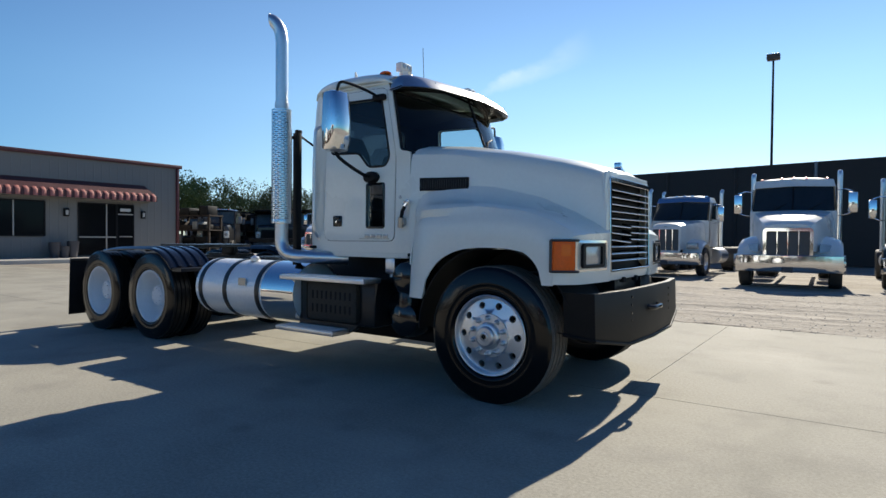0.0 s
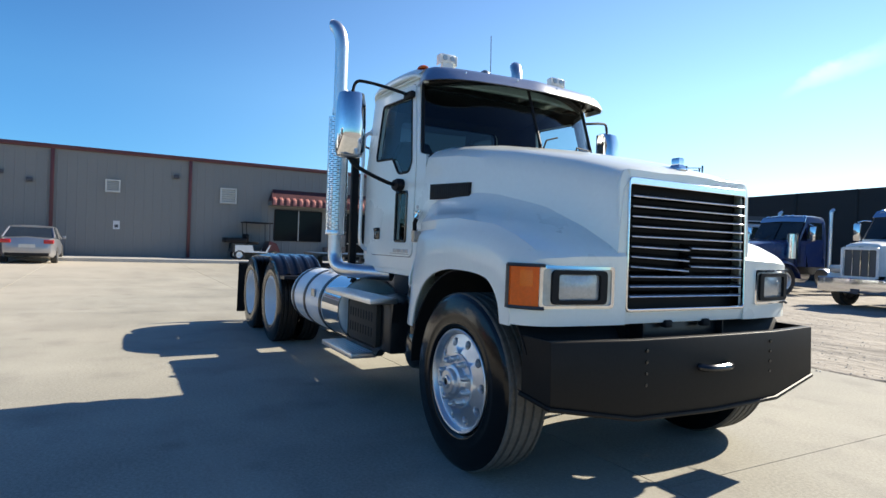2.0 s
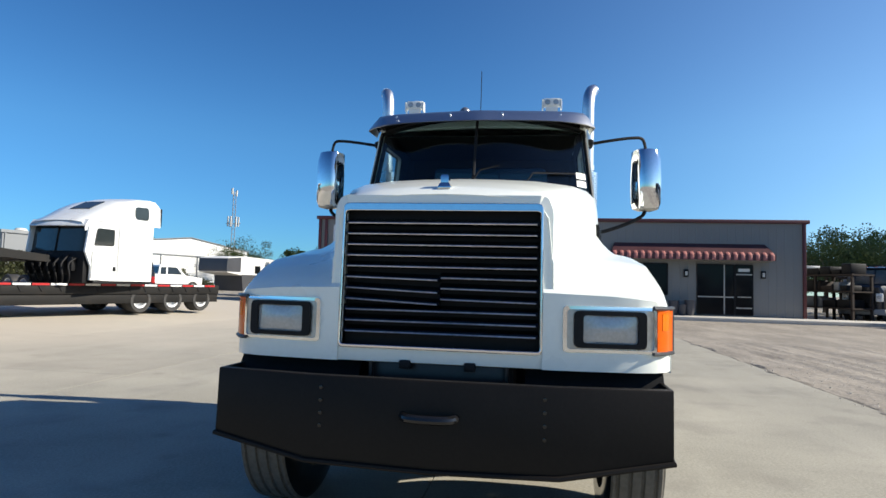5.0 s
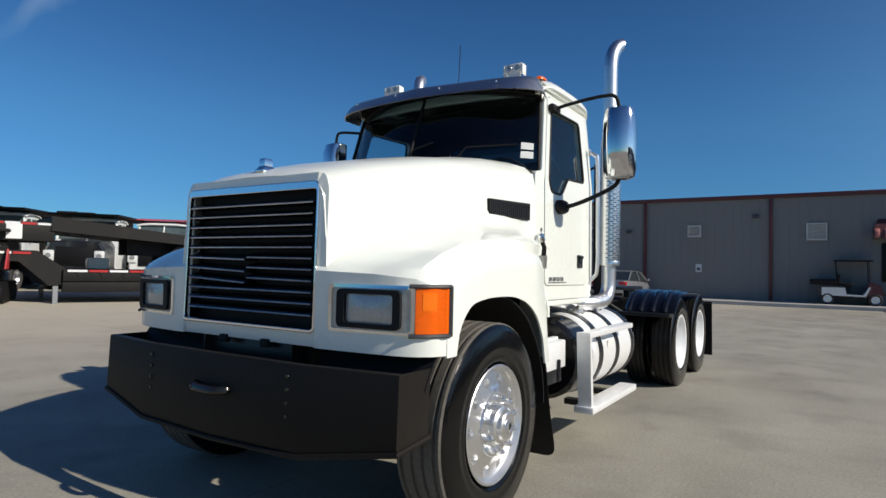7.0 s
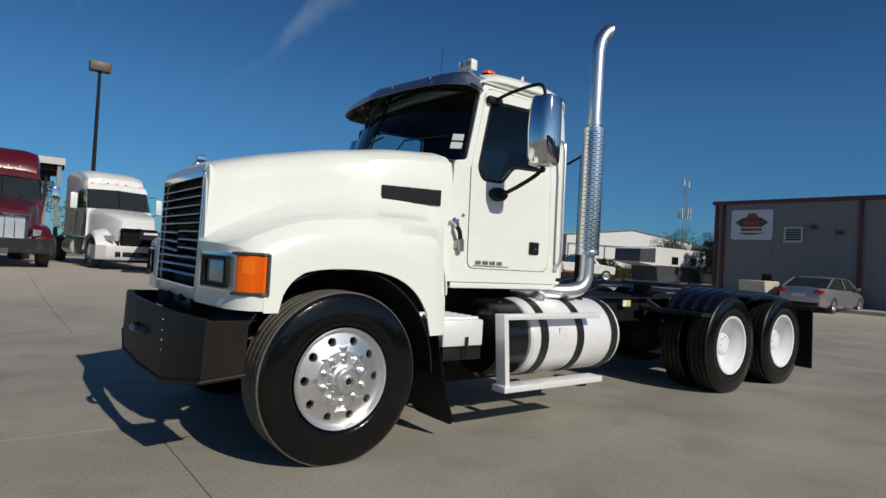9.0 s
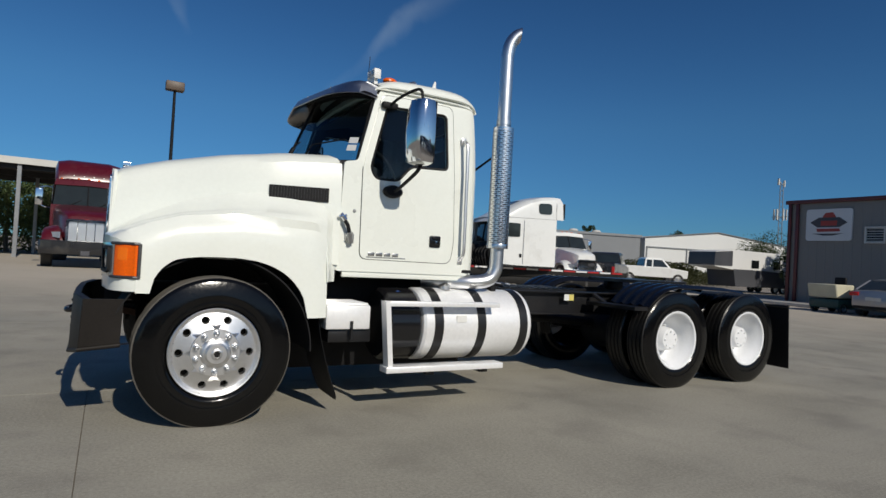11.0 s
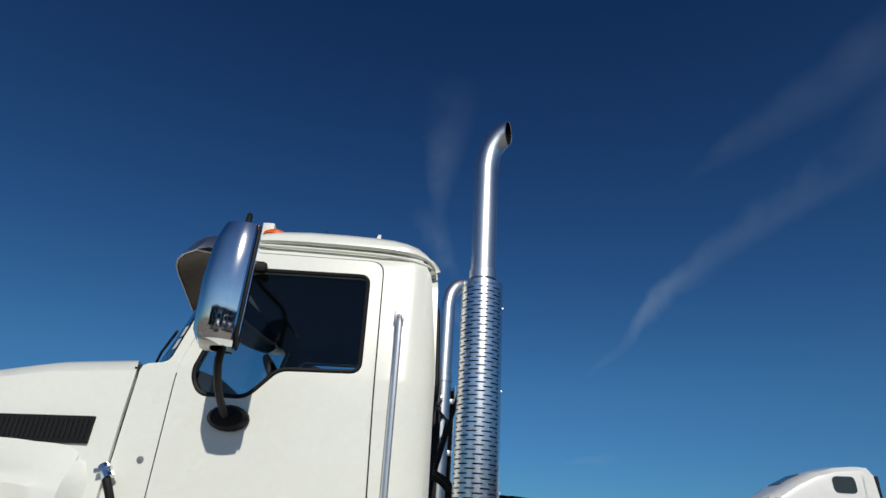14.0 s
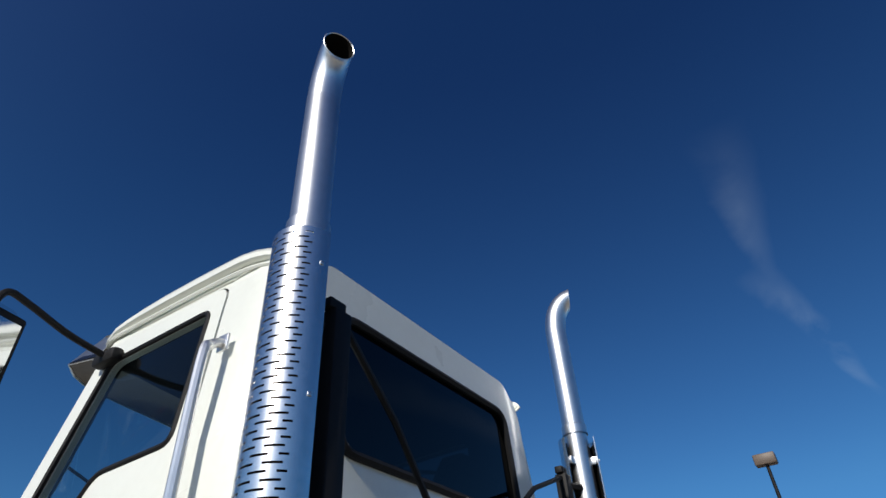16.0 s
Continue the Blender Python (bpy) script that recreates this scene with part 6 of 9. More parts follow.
glazing("window_1", "wide dark shop window", (4.75, 6.05, 7.35), (1.2, 2.85))
glazing("window_2", "dark storefront glazing with mid rail", (8.85, 10.2, 10.7), (0.25, 1.15, 2.85))
d = glazing("door_1", "glazed shop door with transom", (10.75, 11.6), (0.25, 0.6, 2.35, 2.85))
bm = bmesh.new()
box(bm, 0.06, 0.12, 10.85, 11.5, 1.15, 1.2)
part("push_bar", bm, M_FRAMEALU, d)
bm = bmesh.new()
box(bm, 0.031, 0.036, 10.9, 11.45, 2.5, 2.66)
part("lettering_bar", bm, M_SIGN, d)
for y in (8.28, 12.1):
    wl_ = thing("wall_lantern", "dark wall lantern with a pale glass", "lamp", pose(XW, y, 2.36))
    bm = bmesh.new()
    box(bm, 0, 0.16, -0.11, 0.11, -0.2, 0.2, 0.02)
    part("housing", bm, M_FLAT, wl_)
    bm = bmesh.new()
    box(bm, 0.16, 0.17, -0.06, 0.06, -0.12, 0.1)
    part("glass", bm, M_VENT, wl_)
for y, h in ((7.55, 0.75), (7.95, 0.55), (8.35, 0.8)):
    pot = thing("planter", "dark clay planter pot by the shop wall", "planter", pose(XW + 0.6, y, 0.15))
    bm = bmesh.new()
    lathe(bm, [(0, 0.0), (0, 0.17), (h * 0.5, 0.24), (h * 0.95, 0.26), (h, 0.27), (h, 0.22), (h - 0.06, 0.2), (h - 0.06, 0)], 16, pose(0, 0, 0, 90, 0, 0))
    part("pot", bm, M_SIGNGREY, pot)
# walk and kerb before the building
bm = bmesh.new()
box(bm, XW, -26.95, -14.5, 22.0, -0.1, 0.15, 0.015)
kerb = part("kerb", bm, M_KERB)
tagged(kerb, "raised concrete walk and kerb along the building", "kerb", kind="structure")

# ---- vehicles in the yard ----
def paint(name, rgb, rough=0.28, var=0.05, dust=0.15):
    return surf(name, rgb, rough, var=var, coat=0.4, bump=0.02, dirt=(0.30, 0.27, 0.22), dirt_amount=dust)


P_WHITE = paint("white_truck_paint", (0.76, 0.77, 0.75))
P_BLUE = paint("deep_blue_truck_paint", (0.012, 0.03, 0.12))
P_BURG = paint("burgundy_truck_paint", (0.085, 0.006, 0.012), dust=0.08)
P_GREEN = paint("dark_green_truck_paint", (0.012, 0.03, 0.028))
P_SILVER = surf("silver_car_paint", (0.34, 0.34, 0.36), 0.3, 0.6, var=0.04, bump=0.01, coat=0.5)
P_RED = paint("faded_red_dump_paint", (0.52, 0.045, 0.05), 0.5, 0.2)
P_TRAILER = surf("worn_black_trailer_paint", (0.010, 0.0095, 0.009), 0.6, spec=0.25, var=0.35, bump=0.15, dirt=(0.026, 0.02, 0.016), dirt_amount=0.4)
P_DARK = paint("black_pickup_paint", (0.015, 0.015, 0.017))
P_CREAM = surf("cream_plastic", (0.55, 0.52, 0.38), 0.6, var=0.15)
P_TEAL = surf("dark_green_machine_paint", (0.02, 0.07, 0.06), 0.5, var=0.2)
M_TAPERED = surf("red_reflective_tape", (0.40, 0.02, 0.02), 0.35, var=0.1)
M_TAPEWHITE = surf("white_reflective_tape", (0.70, 0.70, 0.70), 0.35, var=0.1)
M_GREYGRILLE = surf("grey_grille_mesh", (0.10, 0.10, 0.10), 0.5, 0.4, var=0.3, fine=150, bump=0.6)
M_ORANGEHUB = surf("rust_orange_hub", (0.27, 0.15, 0.06), 0.75, var=0.45, coarse=6, dirt=(0.03, 0.025, 0.02), dirt_amount=0.5)


def bwheel(parent, x, y, s, r=0.51, w=0.28, rim=None, name="wheel"):
    bm = bmesh.new()
    h = w / 2
    lathe(bm, [(-h * 0.8, r * 0.6), (-h, r * 0.7), (-h, r * 0.93), (-h * 0.8, r), (h * 0.8, r), (h, r * 0.93), (h, r * 0.7), (h * 0.8, r * 0.6)], 28)
    ob = part(name, bm, M_OLDTYRE, parent, "", pose(x, y, r - 0.005, 0, 0, 0 if s > 0 else 180))
    bm = bmesh.new()
    lathe(bm, [(-h * 0.8, r * 0.6), (h * 0.75, r * 0.6), (h * 0.85, r * 0.62), (h * 0.8, r * 0.56), (h * 0.3, r * 0.5), (h * 0.35, r * 0.3), (h * 0.6, r * 0.2), (h * 0.65, 0)], 24)
    part("rim", bm, rim or M_STEEL, ob)
    return ob


def tractor(label, body, m, style="square", sleeper=0.0, nose=None, bumper_mat=None, stacks=True, hood_length=2.2, cleaner=False):
    """A parked road tractor: x ahead from its bumper at 0, y left."""
    t = thing("semi_truck", label, "truck", m, group="trucks parked in the yard")
    nose = nose or body
    cf = -hood_length
    cb = cf - 1.45
    hw = 1.05
    roof_z = 3.0
    # chassis
    bm = bmesh.new()
    for s in (1, -1):
        box(bm, -7.6, -0.3, s * 0.42 - 0.05, s * 0.42 + 0.05, 0.75, 1.02)
    box(bm, -2.2, -0.5, -0.4, 0.4, 0.5, 1.2)
    part("chassis", bm, M_FLAT, t)
    # hood
    bm = bmesh.new()
    if style == "square":
        secs = [(-0.22, 0.50, 1.80), (-0.28, 0.54, 1.86), (-0.7, 0.62, 1.92), (-1.3, 0.78, 1.98), (cf + 0.02, 0.92, 2.03)]
    else:
        secs = [(-0.12, 0.52, 1.62), (-0.2, 0.58, 1.70), (-0.6, 0.70, 1.80), (-1.4, 0.88, 1.95), (cf + 0.02, 0.98, 2.05)]
    loft(bm, [[(x, -w, 0.95), (x, -w, z - 0.25), (x, -w * 0.93, z - 0.06), (x, -w * 0.7, z), (x, 0, z + 0.02), (x, w * 0.7, z), (x, w * 0.93, z - 0.06), (x, w, z - 0.25), (x, w, 0.95)] for x, w, z in secs], False)
    x, w, z = secs[0]
    bm.faces.new([bm.verts.new(p) for p in ((x, -w, 0.95), (x, -w, z - 0.25), (x, -w * 0.93, z - 0.06), (x, -w * 0.7, z), (x, 0, z + 0.02), (x, w * 0.7, z), (x, w * 0.93, z - 0.06), (x, w, z - 0.25), (x, w, 0.95))])
    part("hood", bm, body, t)
    # nose shell and grille
    gx, gw, g0, g1 = (secs[0][0] + 0.02, 0.46, 0.92, 1.68) if style == "square" else (secs[0][0] + 0.02, 0.47, 0.80, 1.45) if style == "curved" else (secs[0][0] + 0.02, 0.50, 0.80, 1.30)
    bm = bmesh.new()
    ring = rounded([(-gw - 0.07, g0 - 0.06), (gw + 0.07, g0 - 0.06), (gw + 0.08, g1 + 0.08), (-gw - 0.08, g1 + 0.08)], 0.1)
    holed(bm, ring, [rounded([(-gw, g0), (gw, g0), (gw, g1), (-gw, g1)], 0.04)], lambda u, v: Vector((gx + 0.03, u, v)))
    part("grille_shell", bm, nose if style == "square" else M_CHROME, t, thick=0.05)
    bm = bmesh.new()
    box(bm, gx - 0.02, gx + 0.005, -gw, gw, g0, g1)
    gr = part("grille", bm, M_FLAT if style == "oval" else M_STEEL if body is P_BURG else M_GREYGRILLE, t, "grey grille with bright uprights")
    if style == "oval":
        for k in range(7):
            bm = bmesh.new()
            z = g0 + 0.04 + (g1 - g0 - 0.08) * k / 6
            box(bm, gx, gx + 0.03, -gw + 0.01, gw - 0.01, z - 0.012, z + 0.012)
            part("grille_bar", bm, M_CHROME, gr)
        bm = bmesh.new()
        tube(bm, [(gx - 0.5, 0.0, 1.85), (gx - 0.47, 0, 1.92), (gx - 0.42, 0, 1.90)], 0.02, 6)
        part("hood_ornament", bm, M_CHROME, t)
    for k in range(1, 4 if style != "oval" else 1):
        bm = bmesh.new()
        y = -gw + 2 * gw * k / 4
        box(bm, gx + 0.0, gx + 0.03, y - 0.012, y + 0.012, g0, g1)
        part("grille_bar", bm, M_CHROME, gr)
    bm = bmesh.new()
    lathe(bm, [(0, 0.11), (0.015, 0.1), (0.02, 0)], 16, pose(gx + 0.03, 0, g1 + 0.05, 0, 0, -90) @ Matrix.Diagonal((1, 1, 0.45, 1)))
    part("badge", bm, M_TAPERED if body is P_BURG else M_SIGNGREY, t)
    # fenders with lamps
    for s in (1, -1):
        bm = bmesh.new()
        fx = -1.15
        secs_f = []
        rows_ = []
        for y in (0.52, 0.7, 0.95, 1.12, 1.17):
            top = {0.52: 0.12, 0.7: 0.10, 0.95: 0.05, 1.12: -0.02, 1.17: -0.1}[y]
            row = []
            for a in range(-5, 190, 13):
                rx, rz = 0.78, 0.68
                row.append((fx + rx * math.cos(radians(a)) * (1 if style == "square" else 1.05), s * y, 0.58 + (rz + top) * math.sin(radians(a))))
            rows_.append(row)
        loft(bm, rows_)
        part("fender", bm, body, t, thick=0.03)
        lx, ly, lz = (-0.42, 0.86, 1.10) if style == "square" else (-0.32, 0.90, 1.02)
        bm = bmesh.new()
        if style == "square":
            box(bm, lx - 0.12, lx + 0.06, s * ly - 0.19, s * ly + 0.19, lz - 0.11, lz + 0.11, 0.03)
        else:
            loft(bm, [[(lx + 0.10 - 0.18 * k, s * (ly - 0.22 + 0.17 * k), lz - 0.10 + 0.03 * k), (lx + 0.06 - 0.22 * k, s * (ly - 0.22 + 0.17 * k), lz + 0.10 - 0.01 * k), (lx - 0.1 - 0.2 * k, s * (ly - 0.24 + 0.17 * k), lz + 0.11)] for k in (0, 1, 2)])
        part("headlight", bm, M_LENS, t, "clear headlight in a chrome pod")
        bwheel(t, fx, s * 1.02, s, 0.52, 0.29, M_ALU)
        for xa in (-6.2, -7.5):
            bwheel(t, xa - 0.9 * (sleeper > 0), s * 0.9, s, 0.51, 0.58, M_STEEL)
        bm = bmesh.new()
        lathe(bm, [(0, 0), (0, 0.28), (0.03, 0.31), (1.2, 0.31), (1.23, 0.28), (1.23, 0)], 24, pose(cb - 1.3, s * 0.86, 0.68, 0, 0, -90))
        part("fuel_tank", bm, M_ALU, t)
        # mirrors
        bm = bmesh.new()
        box(bm, cf - 0.33, cf - 0.25, s * 1.40 - 0.11, s * 1.40 + 0.11, 2.0, 2.55, 0.03)
        mir = part("side_mirror", bm, P_WHITE if sleeper and body is P_WHITE else M_CHROME, t)
        bm = bmesh.new()
        tube(bm, [(cf - 0.4, s * 1.04, 2.62), (cf - 0.30, s * 1.22, 2.64), (cf - 0.30, s * 1.40, 2.58)], 0.016, 6)
        part("mirror_arm", bm, M_CHROME, t)
        bm = bmesh.new()
        tube(bm, [(cf - 0.4, s * 1.04, 1.92), (cf - 0.30, s * 1.25, 1.95), (cf - 0.30, s * 1.40, 2.02)], 0.016, 6)
        part("mirror_arm", bm, M_CHROME, t)
        if stacks:
            bm = bmesh.new()
            tube(bm, bend([(cb - 0.12, s * 1.12, 1.0), (cb - 0.12, s * 1.12, 2.0), (cb - 0.12, s * 1.12, 3.05), (cb - 0.15, s * 1.12, 3.18), (cb - 0.24, s * 1.12, 3.25)]), 0.068, 14)
            part("exhaust_pipe", bm, M_STEEL, t, "dull steel exhaust stack")
            bm = bmesh.new()
            lathe(bm, [(0, 0), (0, 0.19), (0.9, 0.19), (0.92, 0)], 20, pose(cf + 0.25, s * 1.02, 1.35, 90, 0, 0))
            if cleaner:
                part("air_cleaner", bm, M_CHROME, t, "chrome air cleaner drum")
            else:
                bm.free()
    # bumper
    bm = bmesh.new()
    if style == "oval":
        plan = [(-0.75, -1.2), (-0.30, -1.2), (-0.06, -0.95), (0.0, -0.5), (0.0, 0.5), (-0.06, 0.95), (-0.30, 1.2), (-0.75, 1.2)]
        face = ((0.0, 0.80), (0.012, 0.76), (0.02, 0.66), (0.022, 0.53), (0.02, 0.45), (0.008, 0.39), (-0.02, 0.34))
    else:
        plan = [(-0.62, -1.22), (-0.16, -1.22), (-0.08, -1.17), (-0.03, -1.0), (0.0, -0.6), (0.0, 0.6), (-0.03, 1.0), (-0.08, 1.17), (-0.16, 1.22), (-0.62, 1.22)]
        face = ((-0.03, 0.86), (0.0, 0.855), (0.012, 0.84), (0.016, 0.66), (0.014, 0.48), (0.0, 0.44), (-0.03, 0.435))
    loft(bm, [[(x + dx, y, z) for dx, z in face] for x, y in plan])
    bp = part("bumper", bm, bumper_mat or M_CHROME, t, "polished bumper" if bumper_mat is None else "", thick=0.03)
    if style == "oval":
        bm = bmesh.new()
        box(bm, 0.018, 0.03, -0.48, 0.48, 0.44, 0.60, 0.004)
        part("bumper_vent", bm, M_FLAT, bp)
        for s in (1, -1):
            bm = bmesh.new()
            box(bm, 0.0, 0.03, s * 0.62 - 0.08, s * 0.62 + 0.08, 0.44, 0.60, 0.01)
            part("tow_pocket", bm, M_FLAT, bp)
        bm = bmesh.new()
        box(bm, -0.3, 0.0, -1.0, 1.0, 0.26, 0.34, 0.02)
        part("air_dam", bm, M_FLAT, bp)
    bm = bmesh.new()
    box(bm, 0.022, 0.034, -0.12, 0.12, 0.42, 0.56)
    part("number_plate", bm, M_SIGNGREY, bp)
    # cab
    bm = bmesh.new()
    top = [(0.93 * hw, roof_z - 0.22), (0.86 * hw, roof_z - 0.06), (0.6 * hw, roof_z)]
    def cabsec(x, lift=0.0, k=1.0):
        half = [(hw, 1.05), (hw, 2.05)] + [(y * k, z + lift) for y, z in top] + [(0, roof_z + 0.02 + lift)]
        return [(x, -y, z) for y, z in half] + [(x, y, z) for y, z in half[-2::-1]]
    secs_c = [cabsec(cf - 0.45, -0.06), cabsec(cf - 0.65), cabsec(cb + 0.1), cabsec(cb, -0.04)]
    loft(bm, secs_c, False)
    bm.faces.new([bm.verts.new(p) for p in secs_c[-1]])
    # lower front wall and pillars
    for s in (1, -1):
        loft(bm, [[(cf, s * hw, 1.05), (cf - 0.45, s * hw, 1.05)], [(cf, s * hw, 2.02), (cf - 0.45, s * hw, 2.02)]])
        loft(bm, [[(cf, s * hw, 2.02), (cf - 0.10, s * hw, 2.02)], [(cf - 0.45, s * 0.93 * hw, roof_z - 0.25), (cf - 0.55, s * 0.95 * hw, roof_z - 0.25)]])
    loft(bm, [[(cf, -hw, 1.05), (cf, hw, 1.05)], [(cf, -hw, 2.04), (cf, hw, 2.04)]])
    cab_o = part("cab", bm, body, t)
    bm = bmesh.new()
    loft(bm, [[(cf - 0.0, y, 2.04) for y in (-hw + 0.06, 0, hw - 0.06)], [(cf - 0.43, y, roof_z - 0.22) for y in (-hw * 0.9, 0, hw * 0.9)]])
    part("windshield", bm, M_CARGLASS, t, "dark windshield")
    for y in (-0.5, 0.35):
        bm = bmesh.new()
        tube(bm, [(cf + 0.03, y, 2.05), (cf - 0.14, y + 0.35, 2.27)], 0.012, 5)
        part("wiper", bm, M_FLAT, t)
    bm = bmesh.new()
    tube(bm, [(cf + 0.02, 0, 2.04), (cf - 0.42, 0, roof_z - 0.22)], 0.02, 6)
    part("centre_post", bm, M_FLAT, t)
    bm = bmesh.new()
    loft(bm, [[(cf - 0.38, y, roof_z - 0.24 - 0.04 * abs(y)), (cf - 0.50, y * 0.95, roof_z - 0.02 - 0.05 * abs(y))] for y in (-1.0, -0.5, 0, 0.5, 1.0)])
    part("roof_visor", bm, M_CHROME if style == "square" else body, t, thick=0.02)
    for s in (1, -1):
        bm = bmesh.new()
        prism(bm, rounded([(cf - 0.42, 2.10), (cf - 0.58, 2.72), (cb + 0.25, 2.72), (cb + 0.22, 2.08)], 0.05), "y", s * (hw + 0.004), s * (hw - 0.02))
        part("side_window", bm, M_CARGLASS, t)
        bm = bmesh.new()
        tube(bm, [(cf - 0.12, s * (hw + 0.004), 1.2), (cf - 0.12, s * (hw + 0.004), 2.05)], 0.006, 4)
        part("door_gap", bm, M_FLAT, t)
        bm = bmesh.new()
        tube(bm, [(cb + 0.15, s * (hw + 0.004), 1.2), (cb + 0.15, s * (hw + 0.004), 2.7)], 0.006, 4)
        part("door_gap", bm, M_FLAT, t)
    for k in range(5):
        bm = bmesh.new()
        y = (-0.8, -0.3, 0, 0.3, 0.8)[k]
        lathe(bm, [(0, 0.05), (0.08, 0.045), (0.11, 0.03), (0.12, 0)], 10, pose(cf - 0.62, y, roof_z - 0.01 - 0.06 * abs(y) ** 2, 0, 0, -90))
        part("marker_light", bm, M_CHROME if style == "square" else M_AMBER, cab_o)
    if sleeper:
        bm = bmesh.new()
        hi = roof_z + (0.5 if style == "oval" else 0.75)
        prof = [(cf - 0.60, roof_z - 0.05, 0.9), (cf - 0.68, roof_z + 0.18, 0.93), (cf - 0.85, roof_z + 0.6 * (hi - roof_z), 0.95), (cf - 1.2, hi - 0.08, 0.97), (cf - 1.7, hi, 0.99), (cb - sleeper, hi, 1.0)]
        loft(bm, [[(x, -hw * k, 1.05 if x < cb + 0.05 else 2.3), (x, -hw * k, z - 0.3), (x, -hw * k * 0.93, z - 0.08), (x, -hw * k * 0.6, z), (x, hw * k * 0.6, z), (x, hw * k * 0.93, z - 0.08), (x, hw * k, z - 0.3), (x, hw * k, 1.05 if x < cb + 0.05 else 2.3)] for x, z, k in prof + [(cb - sleeper - 0.01, hi, 1.0)]], True, True)
        part("sleeper", bm, body, t, "high-roof sleeper")
        for k in range(4):
            bm = bmesh.new()
            lathe(bm, [(0, 0.03), (0.04, 0.025), (0.045, 0)], 8, pose(cf - 0.66, -0.45 + 0.3 * k, roof_z + 0.10, 0, 0, -90))
            part("roof_marker", bm, M_LABELWHITE, cab_o)
    return t


def at_heading(x, y, deg):
    return pose(x, y, rise(y) - 0.03 * (y > 4.6), 0, 0, deg)


tractor("white conventional tractor with a curved hood and polished bumper", P_WHITE, at_heading(0.85, 13.2, -88) @ Matrix.Scale(1.08, 4), "curved")
tractor("white square-nosed tractor with chrome grille uprights", P_WHITE, at_heading(-3.3, 16.9, -93), hood_length=1.85)
tractor("white square-nosed tractor parked on the gravel", P_WHITE, at_heading(-5.85, 15.5, -97), hood_length=1.85)
tractor("deep blue square-nosed tractor with a pale grille shell", P_BLUE, at_heading(-11.0, 17.6, -99), nose=P_WHITE, hood_length=1.85, cleaner=True)
tractor("dark green tractor at the end of the row", P_GREEN, at_heading(4.15, 14.6, -90), hood_length=1.85)
tractor("white sleeper tractor with a wide oval-cornered grille on the yard edge", P_WHITE, at_heading(-2.4, -18.4, 97) @ Matrix.Scale(1.05, 4), "oval", 1.6, bumper_mat=surf("grey_white_plastic_bumper", (0.55, 0.55, 0.55), 0.45), stacks=False)
tractor("burgundy sleeper tractor with a bright square grille", P_BURG, at_heading(1.4, -17.9, 92) @ Matrix.Scale(1.1, 4), "curved", 1.7, bumper_mat=P_DARK, stacks=False)
tractor("white rounded tractor behind the trailers", P_WHITE, at_heading(-22.4, -19.1, 75), "oval", 0.0, stacks=False)
tractor("pale tractor parked beyond the travel trailer", P_WHITE, at_heading(-22.0, 17.6, -62), "curved", 0.0, stacks=False)


# ---- yard on the driver's side ----
def drum(bm, x0, x1, y, z, r):
    lathe(bm, [(0, 0), (0, r), (x1 - x0, r), (x1 - x0, 0)], 18, pose(x0, y, z, 0, 0, -90))


def tape(parent, x0, x1, y, z, n):
    """Red and white reflective bars along a trailer's edge."""
    for k in range(n):
        a = x0 + (x1 - x0) * k / n
        bm = bmesh.new()
        box(bm, a, a + (x1 - x0) / n * 0.92, y - 0.004, y + 0.004, z - 0.03, z + 0.03)
        part("tape_bar", bm, M_TAPERED if k % 2 else M_TAPEWHITE, parent)


lowboy = thing("lowboy_trailer", "long black lowboy trailer with red and white reflective bars", "trailer", pose(-4.4, -16.5, 0.17, 0, 0, 165), group="trailers in the yard")
bm = bmesh.new()
box(bm, 1.2, 14.0, -1.3, 1.3, 0.62, 0.95, 0.02)
box(bm, 1.2, 14.0, -1.25, -1.1, 0.32, 0.62, 0.02)
box(bm, 1.2, 14.0, 1.1, 1.25, 0.32, 0.62, 0.02)
part("deck", bm, P_TRAILER, lowboy)
bm = bmesh.new()
prism(bm, [(1.3, 0.55), (1.3, 0.95), (0.6, 1.45), (-2.2, 1.45), (-2.2, 1.2), (0.2, 1.15), (0.9, 0.5)], "y", -1.2, 1.2)
part("gooseneck", bm, P_TRAILER, lowboy)
for k in range(22):
    bm = bmesh.new()
    x = 1.5 + 0.57 * k
    prism(bm, [(x, 0.88), (x + 0.22, 0.88), (x + 0.11, 0.70)], "y", -1.32, -1.3)
    part("stake_pocket", bm, M_FLAT, lowboy)
tape(lowboy, 1.3, 13.8, -1.325, 0.915, 24)
tape(lowboy, 1.3, 13.8, 1.325, 0.915, 24)
for k in range(8):
    bm = bmesh.new()
    box(bm, 5.2 + 0.17 * k, 5.2 + 0.17 * k + 0.13, 1.305, 1.312, 0.70, 0.80)
    part("lettering_bar", bm, M_TAPEWHITE, lowboy)
bm = bmesh.new()
box(bm, 1.0, 1.12, -1.15, -1.05, -0.02, 0.6)
box(bm, 1.0, 1.12, 1.05, 1.15, -0.02, 0.6)
part("landing_leg", bm, M_GREYMETAL, lowboy)
for x in (10.6, 11.9, 13.2):
    for s in (1, -1):
        bwheel(lowboy, x, s * 1.02, s, 0.42, 0.5, M_RIMWHITE)

